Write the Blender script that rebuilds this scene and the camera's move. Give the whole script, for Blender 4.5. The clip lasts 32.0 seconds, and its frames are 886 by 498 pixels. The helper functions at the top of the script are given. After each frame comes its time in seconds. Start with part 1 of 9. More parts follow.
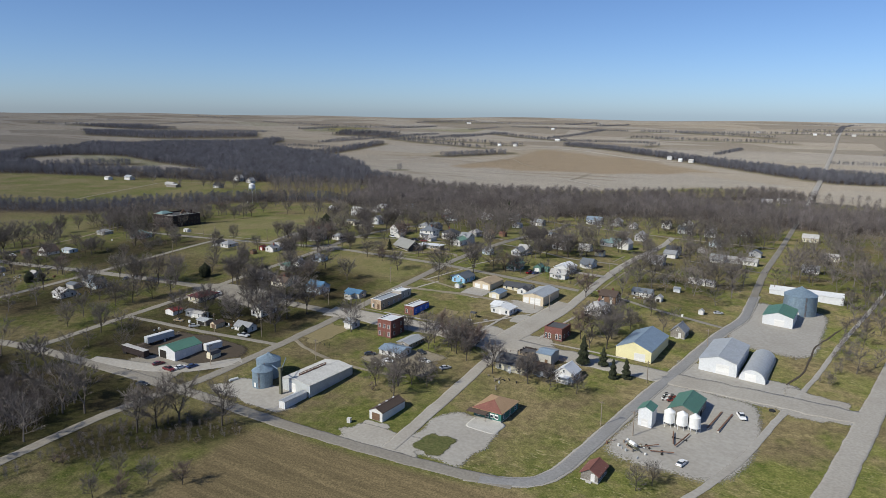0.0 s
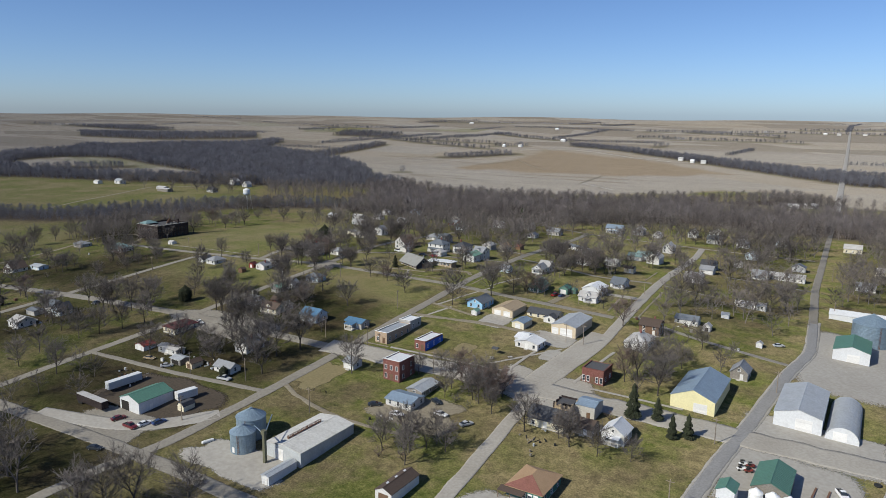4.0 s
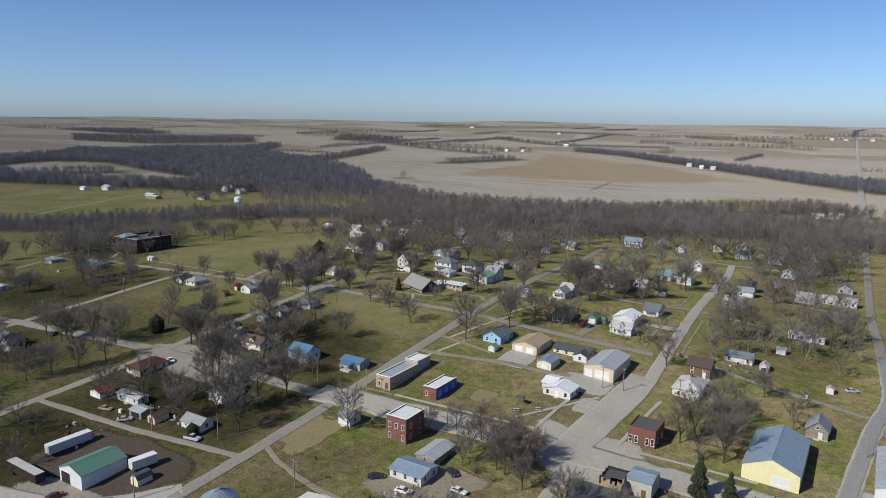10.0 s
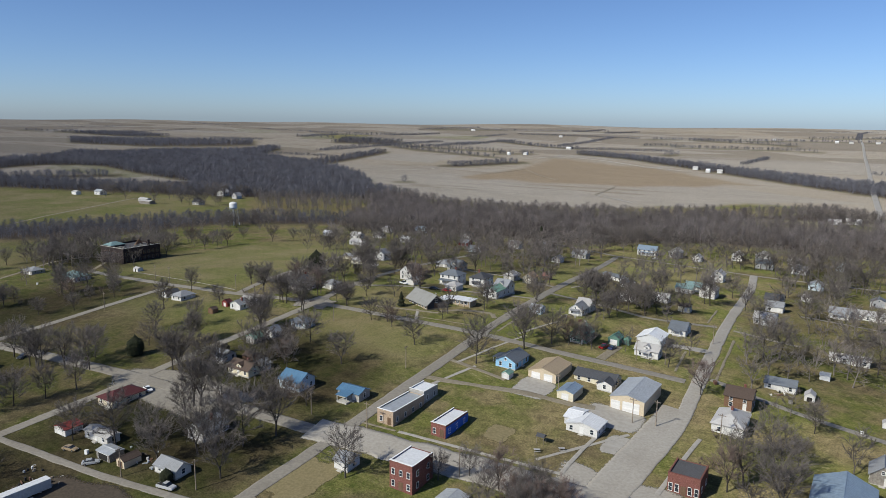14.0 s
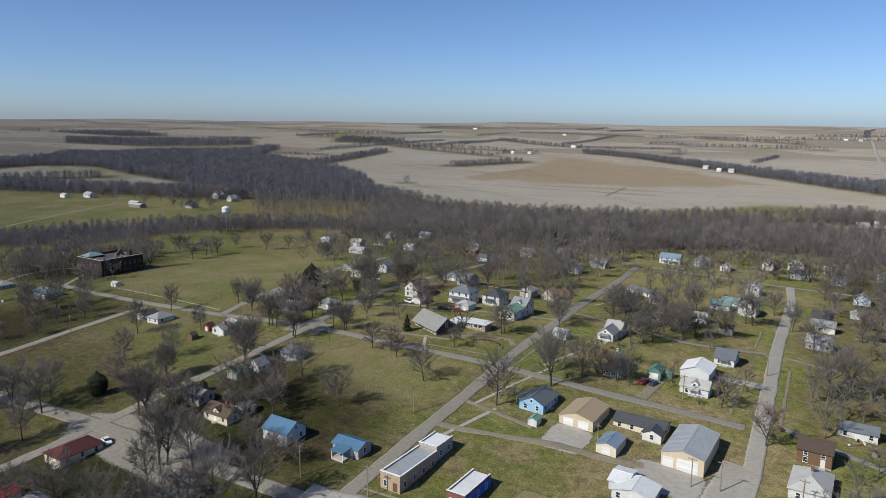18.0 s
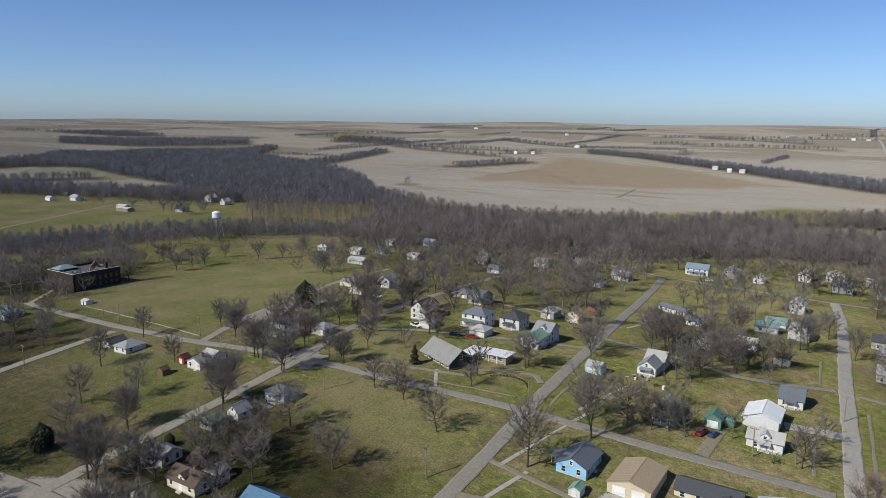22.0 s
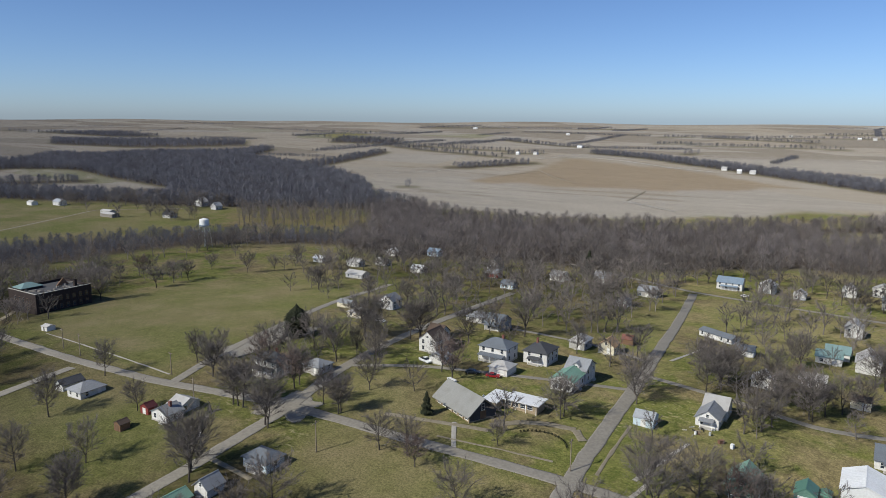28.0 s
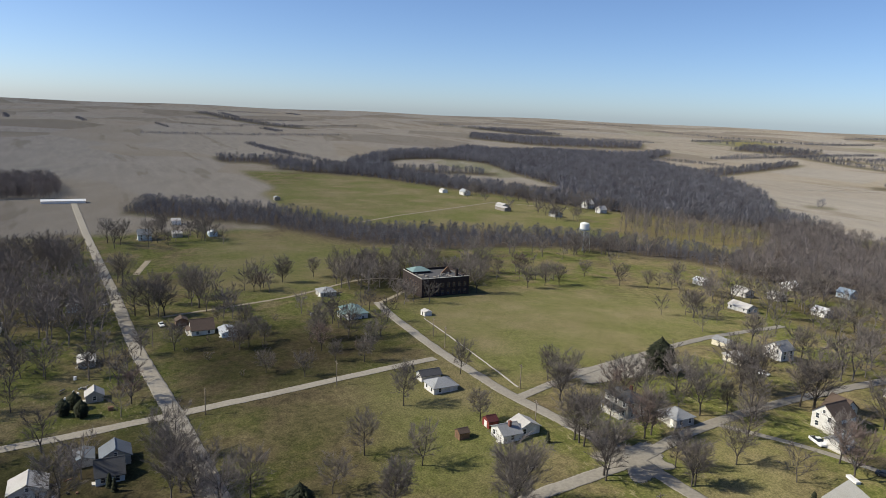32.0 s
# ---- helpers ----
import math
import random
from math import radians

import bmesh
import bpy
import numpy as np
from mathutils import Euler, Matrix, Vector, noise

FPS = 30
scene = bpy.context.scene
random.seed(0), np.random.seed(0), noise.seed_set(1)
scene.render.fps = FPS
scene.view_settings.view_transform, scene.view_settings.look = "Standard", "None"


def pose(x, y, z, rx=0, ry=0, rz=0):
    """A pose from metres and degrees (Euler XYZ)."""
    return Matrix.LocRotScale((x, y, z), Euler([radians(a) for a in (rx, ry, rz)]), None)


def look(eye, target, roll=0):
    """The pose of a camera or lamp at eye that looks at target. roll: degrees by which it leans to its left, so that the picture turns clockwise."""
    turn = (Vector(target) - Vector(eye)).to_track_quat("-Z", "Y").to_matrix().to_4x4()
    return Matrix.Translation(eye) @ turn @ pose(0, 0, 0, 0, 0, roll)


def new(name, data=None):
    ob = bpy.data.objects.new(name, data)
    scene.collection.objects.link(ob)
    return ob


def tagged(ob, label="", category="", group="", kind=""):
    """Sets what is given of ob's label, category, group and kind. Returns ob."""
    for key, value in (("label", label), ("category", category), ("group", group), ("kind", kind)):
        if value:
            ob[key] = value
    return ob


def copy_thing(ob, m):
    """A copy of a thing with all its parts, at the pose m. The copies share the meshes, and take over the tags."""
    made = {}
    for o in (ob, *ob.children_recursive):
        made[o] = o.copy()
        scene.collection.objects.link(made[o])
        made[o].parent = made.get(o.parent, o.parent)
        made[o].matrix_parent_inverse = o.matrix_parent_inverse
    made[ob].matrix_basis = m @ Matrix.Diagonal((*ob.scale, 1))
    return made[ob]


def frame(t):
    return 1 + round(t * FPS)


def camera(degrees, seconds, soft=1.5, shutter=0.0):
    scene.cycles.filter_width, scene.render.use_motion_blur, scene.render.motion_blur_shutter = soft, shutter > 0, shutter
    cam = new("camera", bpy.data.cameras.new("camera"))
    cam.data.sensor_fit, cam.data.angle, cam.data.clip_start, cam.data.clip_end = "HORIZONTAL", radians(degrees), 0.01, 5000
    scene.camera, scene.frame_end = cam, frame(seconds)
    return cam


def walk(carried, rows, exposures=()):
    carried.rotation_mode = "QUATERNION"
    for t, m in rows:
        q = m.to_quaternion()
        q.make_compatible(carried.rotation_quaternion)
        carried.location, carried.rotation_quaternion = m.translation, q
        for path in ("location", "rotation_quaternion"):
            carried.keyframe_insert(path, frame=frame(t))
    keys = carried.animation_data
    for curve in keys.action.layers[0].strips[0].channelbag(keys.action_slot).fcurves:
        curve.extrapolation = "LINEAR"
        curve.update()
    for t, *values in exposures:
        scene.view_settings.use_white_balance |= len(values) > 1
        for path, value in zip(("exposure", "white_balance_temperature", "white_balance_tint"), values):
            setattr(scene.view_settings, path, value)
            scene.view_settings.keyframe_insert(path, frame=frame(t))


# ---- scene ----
# The camera and its way over the town
cam = camera(64.15, 32.0, soft=0.7)
PATH = [
    (0, (0.00, -0.00, 91.98), (-52.042, 83.285, 73.129), 0.71),
    (0.5, (-5.64, 6.99, 91.98), (-57.761, 90.254, 73.272), 0.76),
    (1, (-10.89, 13.55, 92.05), (-63.045, 96.795, 73.336), 0.71),
    (1.5, (-15.50, 19.23, 92.16), (-67.703, 102.426, 73.378), 0.73),
    (2, (-19.24, 23.79, 92.30), (-71.447, 106.972, 73.470), 0.70),
    (2.5, (-22.18, 27.35, 92.31), (-74.339, 110.539, 73.354), 0.70),
    (3, (-25.03, 30.80, 92.36), (-77.203, 113.983, 73.411), 0.65),
    (3.5, (-27.94, 34.31, 92.39), (-80.089, 117.499, 73.423), 0.63),
    (4, (-30.95, 38.08, 92.37), (-83.147, 121.262, 73.471), 0.60),
    (4.5, (-33.83, 41.76, 92.38), (-86.030, 124.951, 73.559), 0.60),
    (6.5, (-44.24, 54.92, 92.26), (-96.463, 138.132, 73.594), 0.50),
    (7, (-46.49, 57.65, 92.13), (-98.682, 140.890, 73.504), 0.58),
    (7.5, (-48.69, 60.22, 91.96), (-100.854, 143.490, 73.415), 0.64),
    (8, (-50.93, 62.88, 91.95), (-103.062, 146.178, 73.421), 0.71),
    (8.5, (-53.20, 65.72, 91.90), (-105.339, 149.029, 73.458), 0.70),
    (9, (-55.40, 68.53, 91.86), (-107.549, 151.855, 73.492), 0.71),
    (9.5, (-57.53, 71.25, 91.83), (-109.642, 154.607, 73.490), 0.68),
    (10, (-59.62, 73.94, 91.80), (-111.747, 157.282, 73.486), 0.73),
    (10.5, (-61.65, 76.64, 91.76), (-113.786, 160.002, 73.513), 0.65),
    (11, (-63.67, 79.33, 91.67), (-115.820, 162.686, 73.468), 0.66),
    (11.5, (-65.74, 82.02, 91.66), (-117.932, 165.359, 73.470), 0.71),
    (12, (-67.85, 84.67, 91.67), (-120.036, 168.012, 73.502), 0.70),
    (12.5, (-69.95, 87.25, 91.53), (-122.149, 170.610, 73.467), 0.71),
    (13, (-72.13, 89.86, 91.43), (-124.304, 173.256, 73.443), 0.72),
    (13.5, (-74.33, 92.65, 91.34), (-126.518, 176.039, 73.375), 0.73),
    (15.5, (-84.06, 105.11, 90.92), (-136.258, 188.518, 73.061), 0.64),
    (16, (-87.03, 109.04, 91.05), (-139.243, 192.420, 73.096), 0.59),
    (16.5, (-90.47, 113.52, 91.34), (-142.882, 196.781, 73.427), 0.60),
    (17, (-93.67, 117.73, 91.41), (-145.957, 201.009, 73.215), 0.58),
    (17.5, (-97.17, 122.12, 91.43), (-149.487, 205.398, 73.329), 0.56),
    (18, (-100.66, 126.56, 91.25), (-152.996, 209.814, 73.102), 0.55),
    (18.5, (-104.24, 130.98, 90.96), (-156.524, 214.261, 72.803), 0.51),
    (19, (-108.03, 135.49, 90.68), (-160.259, 218.818, 72.578), 0.52),
    (19.5, (-111.78, 140.03, 90.48), (-164.064, 223.343, 72.463), 0.52),
    (20, (-115.02, 144.20, 90.27), (-167.261, 227.535, 72.215), 0.51),
    (20.5, (-118.05, 148.15, 90.19), (-170.221, 231.490, 71.975), 0.54),
    (21, (-121.24, 152.10, 90.32), (-173.550, 235.384, 72.236), 0.51),
    (21.5, (-123.98, 155.51, 90.40), (-176.292, 238.789, 72.310), 0.48),
    (22, (-126.31, 158.35, 90.41), (-178.599, 241.629, 72.228), 0.52),
    (22.5, (-128.44, 160.98, 90.43), (-180.749, 244.241, 72.234), 0.51),
    (23, (-130.54, 163.60, 90.41), (-182.867, 246.847, 72.186), 0.52),
    (23.5, (-132.74, 166.27, 90.38), (-185.028, 249.546, 72.179), 0.47),
    (24, (-135.06, 169.03, 90.33), (-187.319, 252.319, 72.104), 0.52),
    (24.5, (-137.33, 171.79, 90.33), (-189.593, 255.070, 72.089), 0.51),
    (25, (-139.53, 174.49, 90.35), (-191.777, 257.786, 72.113), 0.48),
    (25.5, (-141.75, 177.20, 90.34), (-193.976, 260.496, 72.074), 0.49),
    (27.5, (-150.88, 188.13, 90.18), (-202.988, 271.512, 71.964), 0.43),
    (28, (-153.23, 190.92, 90.16), (-205.304, 274.329, 71.959), 0.43),
    (28.5, (-155.63, 193.76, 90.16), (-207.685, 277.179, 71.935), 0.43),
    (29, (-158.04, 196.56, 90.12), (-210.041, 280.012, 71.905), 0.40),
    (29.5, (-160.48, 199.11, 90.17), (-214.237, 281.451, 71.984), 0.51),
    (30, (-162.67, 201.50, 90.27), (-223.151, 279.003, 71.988), 0.84),
    (30.5, (-164.63, 203.93, 90.49), (-234.533, 273.023, 72.074), 1.37),
    (31, (-166.31, 206.26, 90.79), (-242.868, 267.824, 72.128), 1.72),
    (31.5, (-167.83, 208.61, 91.19), (-250.829, 261.081, 72.267), 2.09),
    (32, (-169.40, 211.09, 91.58), (-256.702, 255.972, 72.477), 2.36),
]
walk(cam, [(t, look(eye, target, roll)) for t, eye, target, roll in PATH], exposures=[(0.0, -0.12, 6300, 6), (28.5, -0.12, 6300, 6), (32.0, 0.25, 6800, 6)])

# Sky and sun: early-spring afternoon, sun behind and to the left
SUN_AZ, SUN_EL = radians(245), radians(38)
to_sun = Vector((math.cos(SUN_AZ) * math.cos(SUN_EL), math.sin(SUN_AZ) * math.cos(SUN_EL), math.sin(SUN_EL)))
world = bpy.data.worlds.new("spring_sky")
scene.world = world
world.use_nodes = True
wt = world.node_tree
sky = wt.nodes.new("ShaderNodeTexSky")
sky.sky_type = "NISHITA"
sky.sun_disc = False
sky.sun_elevation = SUN_EL
sky.sun_rotation = radians(90) - SUN_AZ
sky.altitude = 300
sky.air_density, sky.dust_density, sky.ozone_density = 0.70, 0.62, 4.5
tint = wt.nodes.new("ShaderNodeMix")
tint.data_type, tint.blend_type = "RGBA", "MULTIPLY"
tint.inputs[0].default_value, tint.inputs[7].default_value = 1.0, (1.03, 1.06, 1.20, 1)
wt.links.new(sky.outputs[0], tint.inputs[6])
wt.links.new(tint.outputs[2], wt.nodes["Background"].inputs[0])
wt.nodes["Background"].inputs[1].default_value = 0.103
sun_data = bpy.data.lights.new("sun", "SUN")
sun_data.energy, sun_data.angle, sun_data.color = 5.0, radians(0.53), (1.0, 0.93, 0.81)
sun = new("sun", sun_data)
sun.matrix_world = Matrix.Translation(to_sun * 500) @ to_sun.to_track_quat("Z", "Y").to_matrix().to_4x4()


# ---------------------------------------------------------------- materials
def make_mat(name, a, b, rough=0.8, grain=6.0, stain=0.25, metal=0.0, bump=0.3, bumpscale=20.0, bands=None, spec=0.3, jitter=0.08, coarse=0.35):
    """A surface of two colours mixed by fine grain, with larger stains and its own small relief."""
    m = bpy.data.materials.new(name)
    m.use_nodes = True
    nt = m.node_tree
    nd, ln = nt.nodes, nt.links
    p = nd["Principled BSDF"]
    p.inputs["Roughness"].default_value, p.inputs["Metallic"].default_value = rough, metal
    p.inputs["Specular IOR Level"].default_value = spec
    tc = nd.new("ShaderNodeTexCoord")
    info = nd.new("ShaderNodeObjectInfo")
    off = nd.new("ShaderNodeVectorMath")
    off.operation = "MULTIPLY_ADD"
    ln.new(info.outputs["Random"], off.inputs[0])
    off.inputs[1].default_value = (37, 53, 29)
    ln.new(tc.outputs["Object"], off.inputs[2])
    n1 = nd.new("ShaderNodeTexNoise")
    n1.inputs["Scale"].default_value, n1.inputs["Detail"].default_value = grain, 6
    n2 = nd.new("ShaderNodeTexNoise")
    n2.inputs["Scale"].default_value, n2.inputs["Detail"].default_value = coarse, 4
    ln.new(off.outputs[0], n1.inputs["Vector"])
    ln.new(off.outputs[0], n2.inputs["Vector"])
    r1 = nd.new("ShaderNodeMapRange")
    r1.inputs[1].default_value, r1.inputs[2].default_value = 0.35, 0.65
    ln.new(n1.outputs[0], r1.inputs[0])
    mix = nd.new("ShaderNodeMix")
    mix.data_type = "RGBA"
    mix.inputs[6].default_value, mix.inputs[7].default_value = (*a, 1), (*b, 1)
    ln.new(r1.outputs[0], mix.inputs[0])
    r2 = nd.new("ShaderNodeMapRange")
    r2.inputs[1].default_value, r2.inputs[2].default_value = 0.45, 0.75
    r2.inputs[3].default_value, r2.inputs[4].default_value = 0.0, stain
    ln.new(n2.outputs[0], r2.inputs[0])
    dirt = nd.new("ShaderNodeMix")
    dirt.data_type = "RGBA"
    dirt.inputs[7].default_value = (a[0] * 0.45 + 0.02, a[1] * 0.42 + 0.015, a[2] * 0.38 + 0.01, 1)
    ln.new(r2.outputs[0], dirt.inputs[0])
    ln.new(mix.outputs[2], dirt.inputs[6])
    hsv = nd.new("ShaderNodeHueSaturation")
    val = nd.new("ShaderNodeMapRange")
    val.inputs[3].default_value, val.inputs[4].default_value = 1 - jitter, 1 + jitter
    ln.new(info.outputs["Random"], val.inputs[0])
    tone, shade = nd.new("ShaderNodeAttribute"), nd.new("ShaderNodeMath")
    tone.attribute_name = "tone"
    ln.new(val.outputs[0], shade.inputs[0])
    ln.new(tone.outputs["Fac"], shade.inputs[1])
    ln.new(shade.outputs[0], hsv.inputs["Value"])
    ln.new(dirt.outputs[2], hsv.inputs["Color"])
    ln.new(hsv.outputs[0], p.inputs["Base Color"])
    bn = nd.new("ShaderNodeBump")
    bn.inputs["Strength"].default_value, bn.inputs["Distance"].default_value = bump, 0.03
    n3 = nd.new("ShaderNodeTexNoise")
    n3.inputs["Scale"].default_value = bumpscale
    ln.new(tc.outputs["Object"], n3.inputs["Vector"])
    if bands:
        w = nd.new("ShaderNodeTexWave")
        w.bands_direction, w.wave_profile = bands[0], "SAW"
        w.inputs["Scale"].default_value = bands[1]
        ln.new(tc.outputs["Object"], w.inputs["Vector"])
        add = nd.new("ShaderNodeMath")
        add.operation = "MULTIPLY_ADD"
        ln.new(n3.outputs[0], add.inputs[0])
        add.inputs[1].default_value = 0.4
        ln.new(w.outputs[1], add.inputs[2])
        ln.new(add.outputs[0], bn.inputs["Height"])
    else:
        ln.new(n3.outputs[0], bn.inputs["Height"])
    ln.new(bn.outputs[0], p.inputs["Normal"])
    return m


def brick_mat(name, a, b, mortar):
    m = make_mat(name, a, b, 0.9, 5, 0.4, coarse=0.5)
    nt = m.node_tree
    nd, ln = nt.nodes, nt.links
    br = nd.new("ShaderNodeTexBrick")
    br.inputs["Scale"].default_value = 1.0
    br.inputs["Brick Width"].default_value, br.inputs["Row Height"].default_value, br.inputs["Mortar Size"].default_value = 0.22, 0.075, 0.008
    br.inputs["Color1"].default_value, br.inputs["Color2"].default_value, br.inputs["Mortar"].default_value = (1, 1, 1, 1), (0.72, 0.7, 0.7, 1), (*mortar, 1)
    tc = [n for n in nd if n.bl_idname == "ShaderNodeTexCoord"][0]
    sep, com = nd.new("ShaderNodeSeparateXYZ"), nd.new("ShaderNodeCombineXYZ")
    add = nd.new("ShaderNodeMath")
    ln.new(tc.outputs["Object"], sep.inputs[0])
    ln.new(sep.outputs[0], add.inputs[0])
    ln.new(sep.outputs[1], add.inputs[1])
    ln.new(add.outputs[0], com.inputs[0])
    ln.new(sep.outputs[2], com.inputs[1])
    ln.new(com.outputs[0], br.inputs["Vector"])
    p = nd["Principled BSDF"]
    old = p.inputs["Base Color"].links[0].from_socket
    mul = nd.new("ShaderNodeMix")
    mul.data_type, mul.blend_type = "RGBA", "MULTIPLY"
    mul.inputs[0].default_value = 1
    ln.new(old, mul.inputs[6])
    ln.new(br.outputs[0], mul.inputs[7])
    ln.new(mul.outputs[2], p.inputs["Base Color"])
    return m


